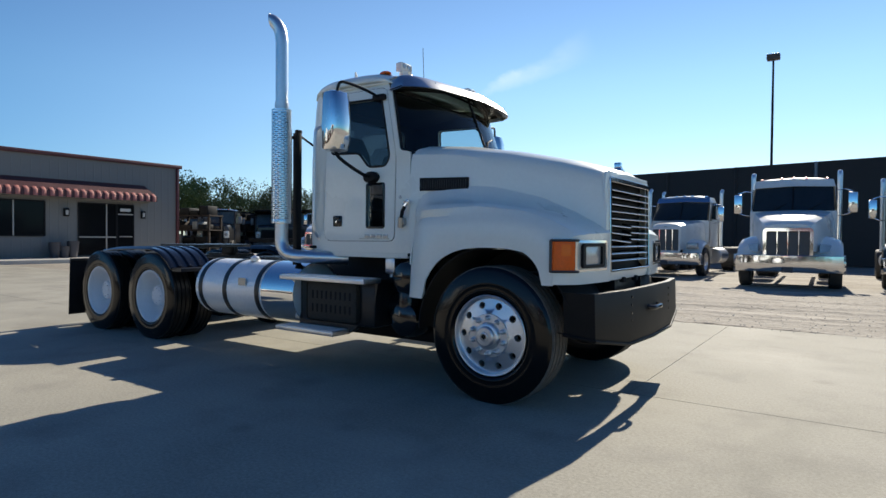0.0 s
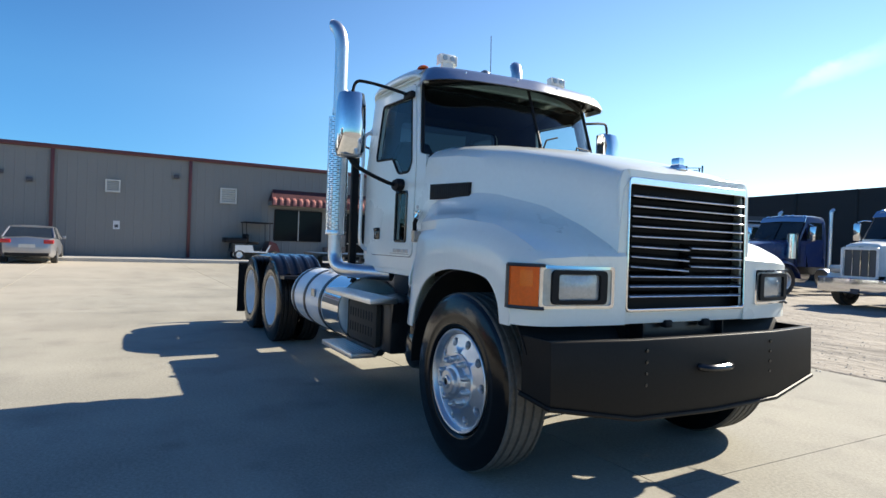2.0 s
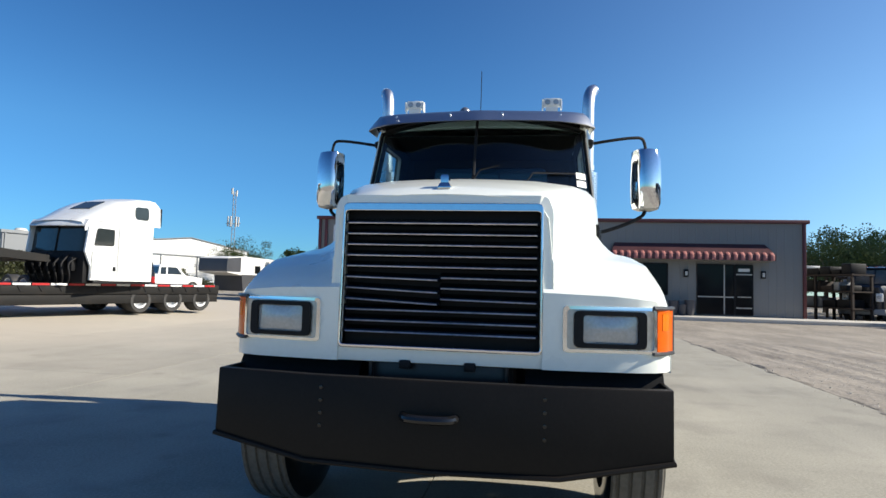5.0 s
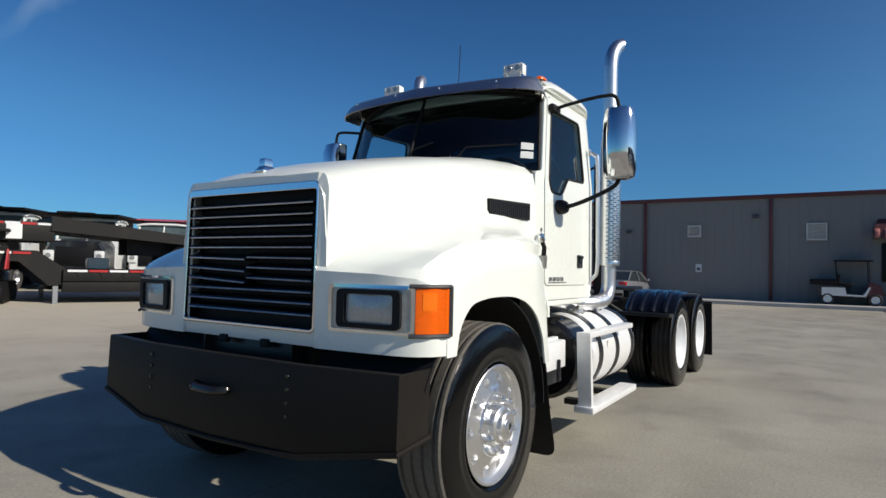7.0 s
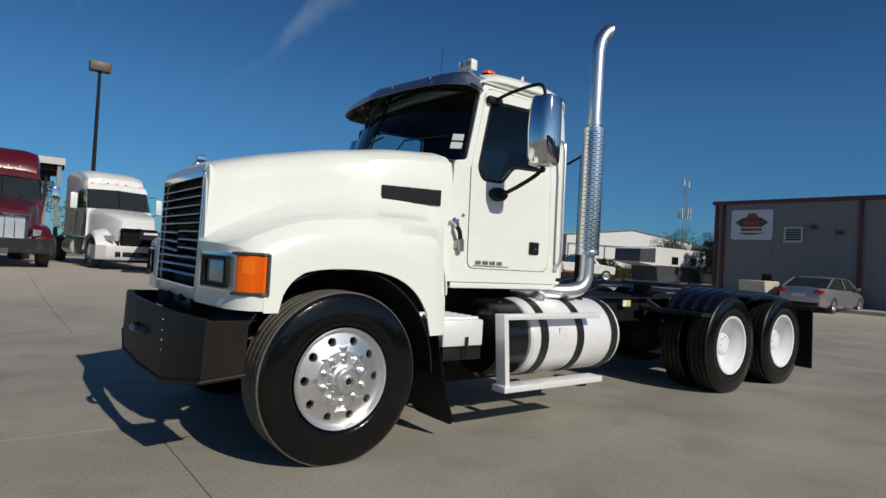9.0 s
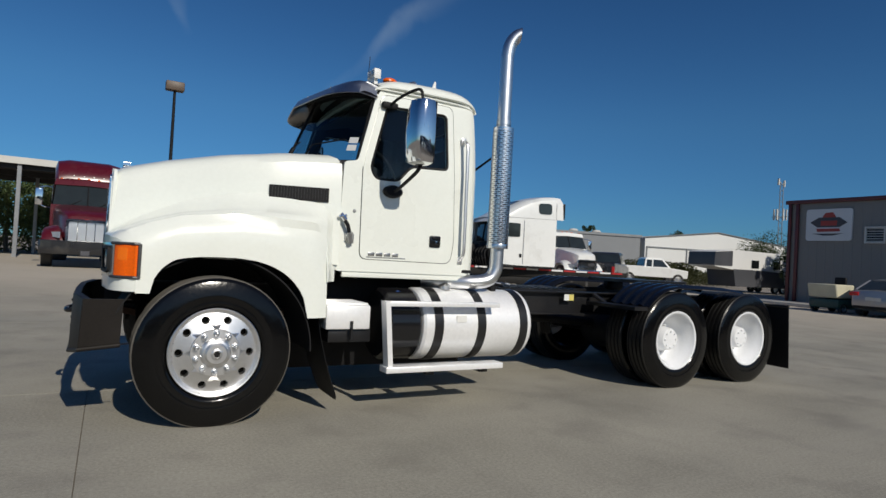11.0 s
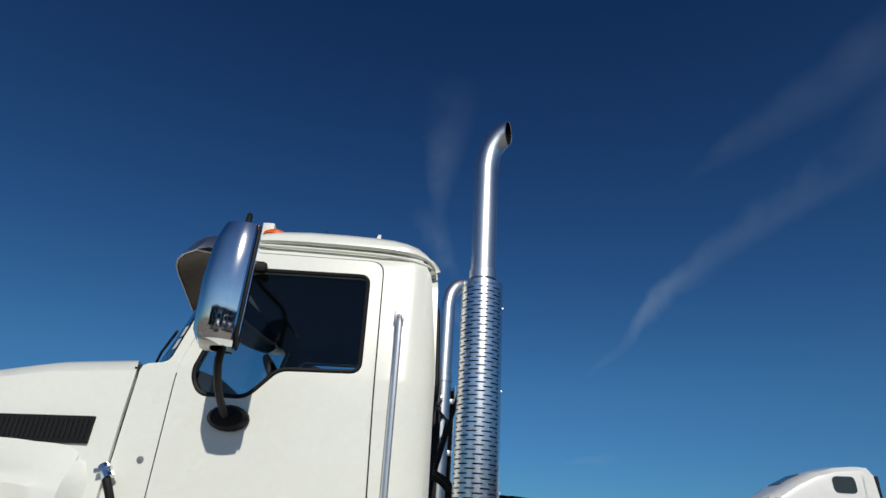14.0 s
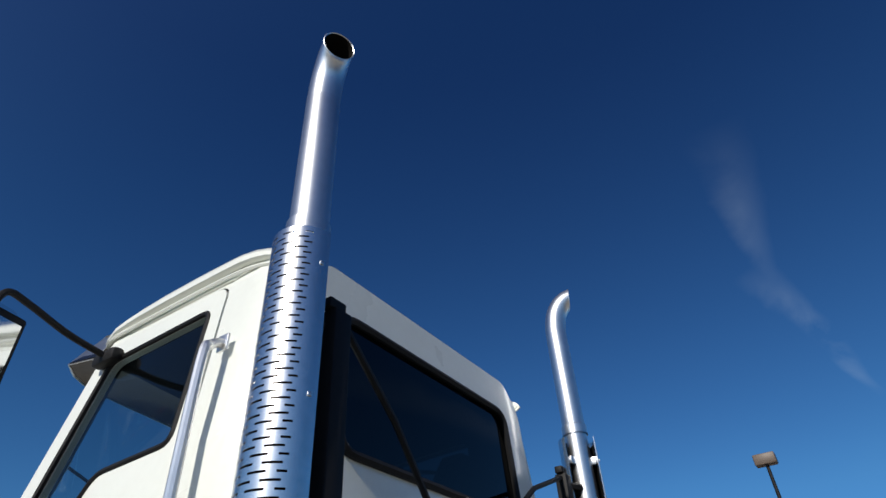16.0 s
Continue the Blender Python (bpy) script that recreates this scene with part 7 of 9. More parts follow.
# a second flatbed loaded on the lowboy
fb = thing("flatbed_trailer", "black flatbed trailer carried on the lowboy, with rusty orange hubs", "trailer", pose(-4.4, -16.5, 1.12, 0, 0, 165), group="trailers in the yard")
bm = bmesh.new()
prism(bm, [(0.9, 1.05), (7.5, 0.60), (7.5, 0.80), (0.9, 1.45)], "y", -1.25, 1.25)
part("deck", bm, P_TRAILER, fb)
bm = bmesh.new()
for s in (1, -1):
    box(bm, 3.0, 6.5, s * 0.5 - 0.08, s * 0.5 + 0.08, 0.45, 0.9)
part("frame_rail", bm, M_FLAT, fb)
for x in (4.5, 5.6):
    for s in (1, -1):
        bwheel(fb, x, s * 0.92, s, 0.40, 0.24, M_ORANGEHUB)
tape(fb, -0.85, 0.95, -1.206, 1.22, 5)
tape(lowboy, -2.1, 0.5, -1.21, 1.38, 6)
bm = bmesh.new()
box(bm, -0.9, 1.0, -1.2, 1.2, 0.75, 1.27, 0.02)
part("headboard", bm, P_TRAILER, fb)
bm = bmesh.new()
box(bm, -0.1, 0.25, -1.206, -1.2, 0.8, 1.2)
part("paper_sheet", bm, M_TAPEWHITE, fb)
bm = bmesh.new()
for s in (1, -1):
    box(bm, -0.3, -0.15, s * 0.8 - 0.08, s * 0.8 + 0.08, 0.0, 0.78)
part("landing_leg", bm, M_FLAT, fb)
bm = bmesh.new()
box(bm, 2.2, 2.8, 0.7, 1.15, 0.0, 0.35, 0.06)
part("tool_box", bm, P_WHITE, fb)


def old_truck(label, m, load, cabmat=None, hoodmat=None):
    """An old cab truck standing behind the trailers; x ahead."""
    t = thing("work_truck", label, "truck", m, group="old work trucks")
    cabmat = cabmat or P_WHITE
    bm = bmesh.new()
    secs = []
    for x, z0, top, k in ((0.0, 0.7, 1.9, 0.9), (-0.1, 0.7, 1.98, 0.97), (-1.1, 0.7, 2.02, 1.0), (-1.25, 0.7, 2.10, 1.0)):
        secs.append([(x, -k, z0), (x, -k, top - 0.3), (x, -k * 0.85, top), (x, 0, top + 0.03), (x, k * 0.85, top), (x, k, top - 0.3), (x, k, z0)])
    loft(bm, secs, False)
    bm.faces.new([bm.verts.new(p) for p in secs[0]])
    part("hood", bm, hoodmat or cabmat, t)
    for s in (1, -1):
        bm = bmesh.new()
        box(bm, -0.05, 0.08, s * 0.82 - 0.17, s * 0.82 + 0.17, 1.15, 1.6, 0.05)
        pod = part("headlight_pod", bm, P_WHITE, t)
        bm = bmesh.new()
        lathe(bm, [(0, 0.10), (0.012, 0.095), (0.02, 0)], 14, pose(0.08, s * 0.82, 1.38, 0, 0, -90))
        part("headlight", bm, M_LENS, pod)
    bm = bmesh.new()
    hw = 1.05
    out = [(-1.25, 0.8), (-1.25, 2.08), (-1.55, 2.95), (-2.7, 2.95), (-2.75, 0.8)]
    win = rounded([(-1.42, 2.15), (-1.63, 2.80), (-2.55, 2.80), (-2.55, 2.12)], 0.06)
    for s in (1, -1):
        holed(bm2 := bmesh.new(), out, [win], lambda u, v, q=s: Vector((u, q * (hw - 0.06 * max(0, v - 2)), v)))
        part("cab_side", bm2, cabmat, t, thick=0.05)
    loft(bm, [[(-1.53, -hw + 0.06, 2.93), (-1.53, hw - 0.06, 2.93)], [(-1.6, -hw + 0.15, 3.0), (-1.6, hw - 0.15, 3.0)], [(-2.65, -hw + 0.15, 3.02), (-2.65, hw - 0.15, 3.02)], [(-2.72, -hw + 0.06, 2.93), (-2.72, hw - 0.06, 2.93)], [(-2.75, -hw, 0.8), (-2.75, hw, 0.8)]])
    loft(bm, [[(-1.25, -hw, 0.8), (-1.25, hw, 0.8)], [(-1.25, -hw, 2.08), (-1.25, hw, 2.08)]])
    part("cab", bm, cabmat, t, thick=0.04)
    bm = bmesh.new()
    loft(bm, [[(-1.27, -hw + 0.08, 2.10), (-1.27, hw - 0.08, 2.10)], [(-1.52, -hw + 0.14, 2.90), (-1.52, hw - 0.14, 2.90)]])
    part("windshield", bm, M_SKYGLASS, t, "greenish windshield with sky reflection in its colour")
    bm = bmesh.new()
    loft(bm, [[(x, y, z - 0.09 * (abs(y) / hw) ** 4) for y in (-hw - 0.02, -hw * 0.85, -hw * 0.5, 0, hw * 0.5, hw * 0.85, hw + 0.02)] for x, z in ((-1.40, 2.97), (-1.46, 3.03), (-1.7, 3.08), (-2.2, 3.10), (-2.6, 3.07), (-2.78, 2.98))])
    part("roof_cap", bm, cabmat, t, "rounded white cab roof", thick=0.04)
    for s in (1, -1):
        bm = bmesh.new()
        prism(bm, rounded([(-1.48, 2.12), (-1.68, 2.80), (-2.48, 2.80), (-2.48, 2.12)], 0.05), "y", s * hw - 0.012, s * hw + 0.012)
        part("side_window", bm, M_SKYGLASS, t)
        bm = bmesh.new()
        tube(bm, [(-1.78, s * (hw + 0.015), 2.12), (-1.82, s * (hw + 0.015), 2.80)], 0.018, 5)
        part("window_post", bm, cabmat, t)
    bm = bmesh.new()
    tube(bm, [(-1.25, 0, 2.1), (-1.5, 0, 2.92)], 0.03, 6)
    part("centre_post", bm, cabmat, t)
    for s in (1, -1):
        bm = bmesh.new()
        tube(bm, [(-1.25, s * (hw - 0.04), 2.08), (-1.52, s * (hw - 0.09), 2.93)], 0.045, 6)
        part("pillar", bm, cabmat, t)
    bm = bmesh.new()
    box(bm, 0.01, 0.04, -0.6, 0.6, 1.0, 1.75, 0.02)
    part("grille", bm, M_FLAT, t)
    bm = bmesh.new()
    box(bm, 0.0, 0.2, -1.15, 1.15, 0.45, 0.75, 0.03)
    part("bumper", bm, M_GREYMETAL, t)
    bm = bmesh.new()
    for s in (1, -1):
        box(bm, -8.0, -0.1, s * 0.42 - 0.05, s * 0.42 + 0.05, 0.7, 0.95)
    part("chassis", bm, M_FLAT, t)
    for s in (1, -1):
        bwheel(t, -0.75, s * 0.95, s, 0.5, 0.28)
        for x in (-5.6, -6.9):
            bwheel(t, x, s * 0.85, s, 0.5, 0.55)
        bm = bmesh.new()
        box(bm, -1.55, -1.48, s * 1.3 - 0.1, s * 1.3 + 0.1, 2.1, 2.6, 0.02)
        part("side_mirror", bm, M_GREYMETAL, t)
        bm = bmesh.new()
        tube(bm, [(-1.5, s * 1.0, 2.7), (-1.5, s * 1.3, 2.62)], 0.015, 5)
        tube(bm, [(-1.5, s * 1.0, 2.1), (-1.5, s * 1.3, 2.1)], 0.015, 5)
        part("mirror_arm", bm, M_FLAT, t)
    if load == "dump":
        bm = bmesh.new()
        loft(bm, [[(x, -1.2, 2.9 + dz), (x, -1.1, 1.3), (x, 1.1, 1.3), (x, 1.2, 2.9 + dz)] for x, dz in ((-3.0, 0.35), (-7.8, 0.1))])
        loft(bm, [[(-3.0, -1.2, 3.25), (-3.0, 1.2, 3.25)], [(-3.0, -1.1, 1.3), (-3.0, 1.1, 1.3)]])
        b = part("dump_body", bm, P_RED, t, "faded red dump body", thick=0.05)
        for s in (1, -1):
            for k in range(5):
                bm = bmesh.new()
                x = -3.1 - 1.1 * k
                box(bm, x - 0.08, x, s * 1.12 - 0.06, s * 1.2 + 0.06, 1.3, 2.9)
                part("rib", bm, P_RED, b)
        bm = bmesh.new()
        loft(bm, [[(-1.5, -1.2, 3.2), (-1.5, 1.2, 3.2)], [(-3.05, -1.2, 3.35), (-3.05, 1.2, 3.35)]])
        part("cab_shield", bm, P_RED, b, thick=0.05)
    elif load == "rack":
        bm = bmesh.new()
        box(bm, -7.8, -2.9, -1.2, 1.2, 1.0, 1.2)
        box(bm, -3.0, -2.9, -1.2, 1.2, 1.2, 3.0)
        part("flat_body", bm, P_TRAILER, t)
        bm = bmesh.new()
        prism(bm, [(-0.9, 3.10), (-0.8, 3.17), (-6.5, 3.30), (-6.5, 3.18)], "y", -1.2, 1.2)
        for k in range(6):
            box(bm, -1.5 - 0.85 * k, -1.1 - 0.85 * k, -1.0 + 0.3 * (k % 4), -0.3 + 0.3 * (k % 3), 3.17, 3.26 + 0.05 * (k % 2), 0.02)
        part("roof_rack", bm, P_TRAILER, t, "black deck carried above the cab")
    for y in (-0.5, 0, 0.5):
        bm = bmesh.new()
        box(bm, -1.75, -1.6, y - 0.06, y + 0.06, 3.0, 3.07, 0.02)
        part("marker_light", bm, M_AMBER, t)
    return t


old_truck("old white cab truck with a black deck above it", at_heading(-5.0, -20.6, 48) @ Matrix.Diagonal((1, 1, 0.9, 1)), "rack", None, P_DARK)
old_truck("old white cab truck carrying a black deck", at_heading(-8.0, -20.2, 47) @ Matrix.Diagonal((1, 1, 0.9, 1)), "rack", None, P_DARK)
old_truck("old white dump truck with a red body", at_heading(-10.95, -20.0, 46) @ Matrix.Diagonal((1, 1, 0.9, 1)), "dump")
old_truck("old white dump truck with a faded red body beside it", at_heading(-13.8, -19.6, 45) @ Matrix.Diagonal((1, 1, 0.9, 1)), "dump")

# hoodless sleeper cab loaded on the lowboy
sc = thing("sleeper_cab", "white hoodless sleeper cab strapped on a trailer deck", "truck cab", pose(-11.9, -13.7, 1.13, 0, 0, -7))
bm = bmesh.new()
secs = []
for x, w, z0, z in ((0.0, 1.06, 1.72, 1.86), (-0.10, 1.12, 1.66, 1.93), (-0.45, 1.15, 0.10, 2.10), (-0.9, 1.17, 0.08, 2.38), (-1.4, 1.18, 0.08, 2.62), (-1.9, 1.19, 0.08, 2.76), (-2.4, 1.2, 0.08, 2.82), (-2.55, 1.2, 0.08, 2.82)):
    secs.append([(x, -w, z0), (x, -w, max(z0, z - 0.75)), (x, -w, z - 0.32), (x, -w * 0.97, z - 0.16), (x, -w * 0.86, z - 0.05), (x, -w * 0.5, z), (x, 0, z + 0.015), (x, w * 0.5, z), (x, w * 0.86, z - 0.05), (x, w * 0.97, z - 0.16), (x, w, z - 0.32), (x, w, max(z0, z - 0.75)), (x, w, z0)])
loft(bm, secs)
bm.faces.new([bm.verts.new(p) for p in secs[-1]])
shell = part("shell", bm, P_WHITE, sc)
bm = bmesh.new()
loft(bm, [[(-2.50, -1.2, 1.9), (-2.50, -1.2, 2.55), (-2.50, -1.0, 2.78), (-2.50, 0, 2.84), (-2.50, 1.0, 2.78), (-2.50, 1.2, 2.55), (-2.50, 1.2, 1.9)], [(-2.85, -1.2, 1.9), (-2.80, -1.2, 2.55), (-2.78, -1.0, 2.76), (-2.78, 0, 2.82), (-2.78, 1.0, 2.76), (-2.80, 1.2, 2.55), (-2.85, 1.2, 1.9)]])
part("roof_fairing", bm, P_WHITE, sc, thick=0.03)
bm = bmesh.new()
box(bm, -2.93, -2.86, -1.18, 1.18, 1.95, 2.55, 0.02)
part("fairing_edge", bm, M_FLAT, sc)
for s in (1, -1):
    bm = bmesh.new()
    prism(bm, [(0.02, 0.95), (-0.08, 1.70), (-0.45, 1.75), (-0.45, 0.1), (-0.2, 0.1), (-0.2, 0.5)], "y", s * 1.08, s * 1.14)
    part("door_pillar", bm, P_WHITE, sc)
bm = bmesh.new()
loft(bm, [[(0.0 - 0.10 * abs(y), y, 0.95) for y in (-1.05, -0.5, 0, 0.5, 1.05)], [(-0.10 - 0.08 * abs(y), y, 1.74) for y in (-1.02, -0.5, 0, 0.5, 1.02)]])
part("windshield", bm, M_CARGLASS, sc, "dark split windshield", thick=0.01)
bm = bmesh.new()
tube(bm, [(0.012, 0, 0.95), (-0.088, 0, 1.74)], 0.02, 6)
part("windshield_post", bm, M_FLAT, sc)
bm = bmesh.new()
loft(bm, [[(0.14 - 0.12 * abs(y), y, 1.70), (0.06 - 0.1 * abs(y), y, 1.80), (-0.12, y, 1.90)] for y in (-1.08, -0.55, 0, 0.55, 1.08)])
part("windshield_brow", bm, P_WHITE, sc, thick=0.03)
bm = bmesh.new()
box(bm, -0.25, -0.05, -1.02, 1.02, 0.0, 0.95, 0.02)
for k in range(6):
    box(bm, -0.06, 0.22 - 0.05 * (k % 3), -0.9 + 0.3 * k, -0.72 + 0.3 * k, 0.25 + 0.1 * (k % 2), 0.6 + 0.08 * (k % 3), 0.03)
part("firewall", bm, M_FLAT, sc, "dark open firewall with loose fittings")
for k in range(7):
    bm = bmesh.new()
    tube(bm, bend([(0.0, -0.85 + 0.28 * k, 0.75 + 0.05 * (k % 3)), (0.30, -0.75 + 0.27 * k, 0.55), (0.28, -0.6 + 0.25 * k, 0.2), (0.15, -0.6 + 0.22 * k, 0.02)]), 0.028, 6)
    part("loose_hose", bm, M_FLAT, sc)
for s in (1, -1):
    bm = bmesh.new()
    prism(bm, rounded([(-0.28, 1.15), (-0.36, 1.66), (-0.98, 1.66), (-0.98, 1.15)], 0.06), "y", s * 1.155, s * 1.19)
    part("side_window", bm, M_CARGLASS, sc)
    bm = bmesh.new()
    prism(bm, rounded([(-1.75, 2.08), (-1.72, 2.48), (-2.3, 2.50), (-2.32, 2.08)], 0.13), "y", s * 1.19, s * 1.212)
    part("sleeper_window", bm, M_CARGLASS, sc)
    for pts in ([(-1.14, 0.15), (-1.14, 1.78)], [(-0.22, 0.15), (-0.22, 0.95)], [(-0.2, 1.86), (-2.5, 1.90)]):
        bm = bmesh.new()
        tube(bm, [(x, s * 1.2 if x < -1 else s * 1.155, z) for x, z in pts], 0.009, 4)
        part("panel_gap", bm, M_BEZEL, sc)
    bm = bmesh.new()
    box(bm, -1.08, -0.98, s * 1.17, s * 1.195, 0.38, 0.52, 0.01)
    part("door_handle", bm, M_FLAT, sc)
    bm = bmesh.new()
    box(bm, -2.5, -0.3, s * 1.05, s * 1.16, -0.01, 0.09, 0.01)
    part("sill", bm, M_FLAT, sc)
bm = bmesh.new()
loft(bm, [[(-0.75, y, 2.325), (-1.30, y, 2.605)] for y in (-0.38, 0, 0.38)])
part("roof_vent", bm, M_CARGLASS, sc, thick=0.02)


def pickup(label, mat, m):
    t = thing("pickup_truck", label, "pickup", m)
    bm = bmesh.new()
    body = rounded([(2.55, 0.5), (2.6, 1.08), (1.35, 1.24), (1.2, 1.25), (-0.65, 1.25), (-0.7, 1.30), (-2.8, 1.32), (-2.85, 0.55)], 0.08)
    prism(bm, body, "y", -0.98, 0.98)
    part("body", bm, mat, t, bevel=0.04)
    bm = bmesh.new()
    loft(bm, [[(1.35, s * 0.95, 1.2) for s in (-1, 1)], [(0.72, s * 0.82, 1.90) for s in (-1, 1)], [(0.5, s * 0.76, 1.96) for s in (-1, 1)], [(-0.35, s * 0.76, 1.97) for s in (-1, 1)], [(-0.52, s * 0.82, 1.90) for s in (-1, 1)], [(-0.66, s * 0.95, 1.2) for s in (-1, 1)]])
    for s in (1, -1):
        bm.faces.new([bm.verts.new(p) for p in ((1.35, s * 0.95, 1.2), (0.72, s * 0.82, 1.90), (0.5, s * 0.76, 1.96), (-0.35, s * 0.76, 1.97), (-0.52, s * 0.82, 1.90), (-0.66, s * 0.95, 1.2))])
    part("cab", bm, mat, t)
    for s in (1, -1):
        bm = bmesh.new()
        prism(bm, [(1.08, 1.30), (0.68, 1.80), (0.05, 1.82), (0.0, 1.30)], "y", 0, 0.01)
        prism(bm, [(-0.1, 1.30), (-0.06, 1.80), (-0.42, 1.80), (-0.5, 1.30)], "y", 0, 0.01)
        for v in bm.verts:
            v.co.y = s * (0.96 - 0.186 * (v.co.z - 1.2) + v.co.y)
        part("side_window", bm, M_CARGLASS, t)
        bm = bmesh.new()
        box(bm, -2.87, -2.80, s * 0.9 - 0.08, s * 0.9 + 0.08, 0.75, 1.1, 0.01)
        part("tail_light", bm, M_RED, t)
        for x in (1.85, -1.75):
            bwheel(t, x, s * 0.88, s, 0.41, 0.26, M_STEEL)
    bm = bmesh.new()
    loft(bm, [[(-0.575, s * 0.74, 1.82) for s in (-1, 1)], [(-0.665, s * 0.84, 1.36) for s in (-1, 1)]])
    part("rear_window", bm, M_CARGLASS, t, thick=0.01)
    bm = bmesh.new()
    box(bm, -2.98, -2.85, -0.95, 0.95, 0.48, 0.65, 0.02)
    part("rear_bumper", bm, M_CHROME, t)
    bm = bmesh.new()
    box(bm, -2.7, -0.78, -0.82, 0.82, 1.30, 1.335)
    part("bed_liner", bm, M_FLAT, t)
    bm = bmesh.new()
    lathe(bm, [(0, 0.17), (0.006, 0.17), (0.007, 0)], 18, pose(0.4, 0.99, 0.85))
    part("door_emblem", bm, M_SIGNGREY, t)
    return t


pickup("white pickup truck parked away from the camera", P_WHITE, at_heading(-34.9, -25.9, 150))
pickup("black pickup truck beside a white one", P_DARK, at_heading(-26.3, -21.6, 215))

# silver saloon car at the kerb
car = thing("car", "silver four-door saloon car parked facing the building", "car", pose(-26.55, -5.75, 0.0, 0, 0, 180))
bm = bmesh.new()
secs = []
for x, w, zb, zt in ((2.38, 0.60, 0.35, 0.62), (2.25, 0.78, 0.25, 0.72), (1.6, 0.89, 0.2, 0.85), (0.9, 0.91, 0.2, 0.93), (-1.5, 0.91, 0.2, 1.0), (-2.1, 0.86, 0.25, 1.02), (-2.36, 0.76, 0.32, 0.98), (-2.42, 0.68, 0.4, 0.72)):
    secs.append([(x, -w * 0.9, zb), (x, -w, zb + 0.12), (x, -w, zt - 0.2), (x, -w * 0.93, zt - 0.03), (x, 0, zt + 0.02), (x, w * 0.93, zt - 0.03), (x, w, zt - 0.2), (x, w, zb + 0.12), (x, w * 0.9, zb)])
loft(bm, secs, True, True)
part("body", bm, P_SILVER, car)
bm = bmesh.new()
loft(bm, [[(x, -w, z), (x, -w * 0.85, z + 0.02), (x, 0, z + 0.04), (x, w * 0.85, z + 0.02), (x, w, z)] for x, w, z in ((0.55, 0.70, 1.36), (0.2, 0.72, 1.42), (-0.6, 0.72, 1.44), (-1.15, 0.70, 1.38))])
part("roof", bm, P_SILVER, car, thick=0.03)
bm = bmesh.new()
loft(bm, [[(1.25, y * 0.84, 0.92) for y in (-1, 0, 1)], [(0.55, y * 0.70, 1.37) for y in (-1, 0, 1)]])
loft(bm, [[(-1.95, y * 0.80, 1.0) for y in (-1, 0, 1)], [(-1.15, y * 0.69, 1.39) for y in (-1, 0, 1)]])
for s in (1, -1):
    loft(bm, [[(1.25, s * 0.86, 0.92), (-1.9, s * 0.84, 0.98)], [(0.55, s * 0.715, 1.36), (-1.15, s * 0.705, 1.37)]])
part("glazing", bm, M_CARGLASS, car, "dark car windows")
for s in (1, -1):
    bm = bmesh.new()
    for a, b, r in (((1.22, 0.875, 0.93), (0.52, 0.72, 1.38), 0.03), ((-0.25, 0.885, 0.95), (-0.3, 0.735, 1.40), 0.03), ((-1.95, 0.83, 1.0), (-1.15, 0.715, 1.38), 0.04)):
        bm = bmesh.new()
        tube(bm, [(a[0], s * a[1], a[2]), (b[0], s * b[1], b[2])], r, 5)
        part("pillar", bm, P_SILVER, car)
    bm = bmesh.new()
    box(bm, -2.43, -2.2, s * 0.68 - 0.17, s * 0.68 + 0.16, 0.78, 0.93, 0.03)
    part("tail_light", bm, M_RED, car, "red tail light")
    bm = bmesh.new()
    box(bm, 0.75, 0.95, s * 1.0 - 0.07, s * 1.0 + 0.07, 0.95, 1.07, 0.03)
    part("wing_mirror", bm, P_SILVER, car)
    for x in (1.4, -1.4):
        bwheel(car, x, s * 0.82, s, 0.33, 0.22, M_STEEL)
bm = bmesh.new()
box(bm, -2.445, -2.425, -0.26, 0.26, 0.62, 0.75)
part("number_plate", bm, M_VENT, car)
bm = bmesh.new()
box(bm, -2.44, -2.3, -0.7, 0.7, 0.3, 0.42, 0.03)
part("bumper_skirt", bm, M_FLAT, car)

# sweeper machine and golf cart
sw = thing("yard_sweeper", "small green yard sweeper with a cream hopper", "machine", pose(-25.6, -7.75, 0, 0, 0, 170))
bm = bmesh.new()
box(bm, -0.8, 0.8, -0.65, 0.65, 0.18, 0.55, 0.06)
box(bm, 0.1, 0.8, -0.6, 0.6, 0.5, 0.95, 0.06)
part("body", bm, P_TEAL, sw)
bm = bmesh.new()
loft(bm, [[(-0.85, -0.62, 0.6), (0.05, -0.62, 0.6), (0.05, 0.62, 0.6), (-0.85, 0.62, 0.6)], [(-0.95, -0.64, 1.15), (0.1, -0.64, 1.15), (0.1, 0.64, 1.15), (-0.95, 0.64, 1.15)]], True, True)
part("hopper", bm, P_CREAM, sw, bevel=0.05)
bm = bmesh.new()
box(bm, 0.2, 0.6, -0.25, 0.25, 0.95, 1.1, 0.04)
box(bm, 0.1, 0.22, -0.25, 0.25, 1.0, 1.45, 0.05)
part("seat", bm, M_FLAT, sw)
for s in (1, -1):
    bwheel(sw, 0.5, s * 0.6, s, 0.2, 0.15)
    bwheel(sw, -0.5, s * 0.6, s, 0.2, 0.15)
gc = thing("golf_cart", "utility golf cart, body blackened as in shade, with a white side panel and canopy", "golf cart", pose(-28.75, 3.55, 0.15, 0, 0, 90) @ Matrix.Scale(1.1, 4))
# body coloured black for the shade beside the wall
bm = bmesh.new()
prism(bm, rounded([(-1.05, 0.35), (-1.05, 0.75), (-0.2, 0.75), (-0.15, 0.45), (0.45, 0.42), (0.55, 0.35)], 0.04), "y", -0.55, 0.55)
part("body", bm, P_DARK, gc)
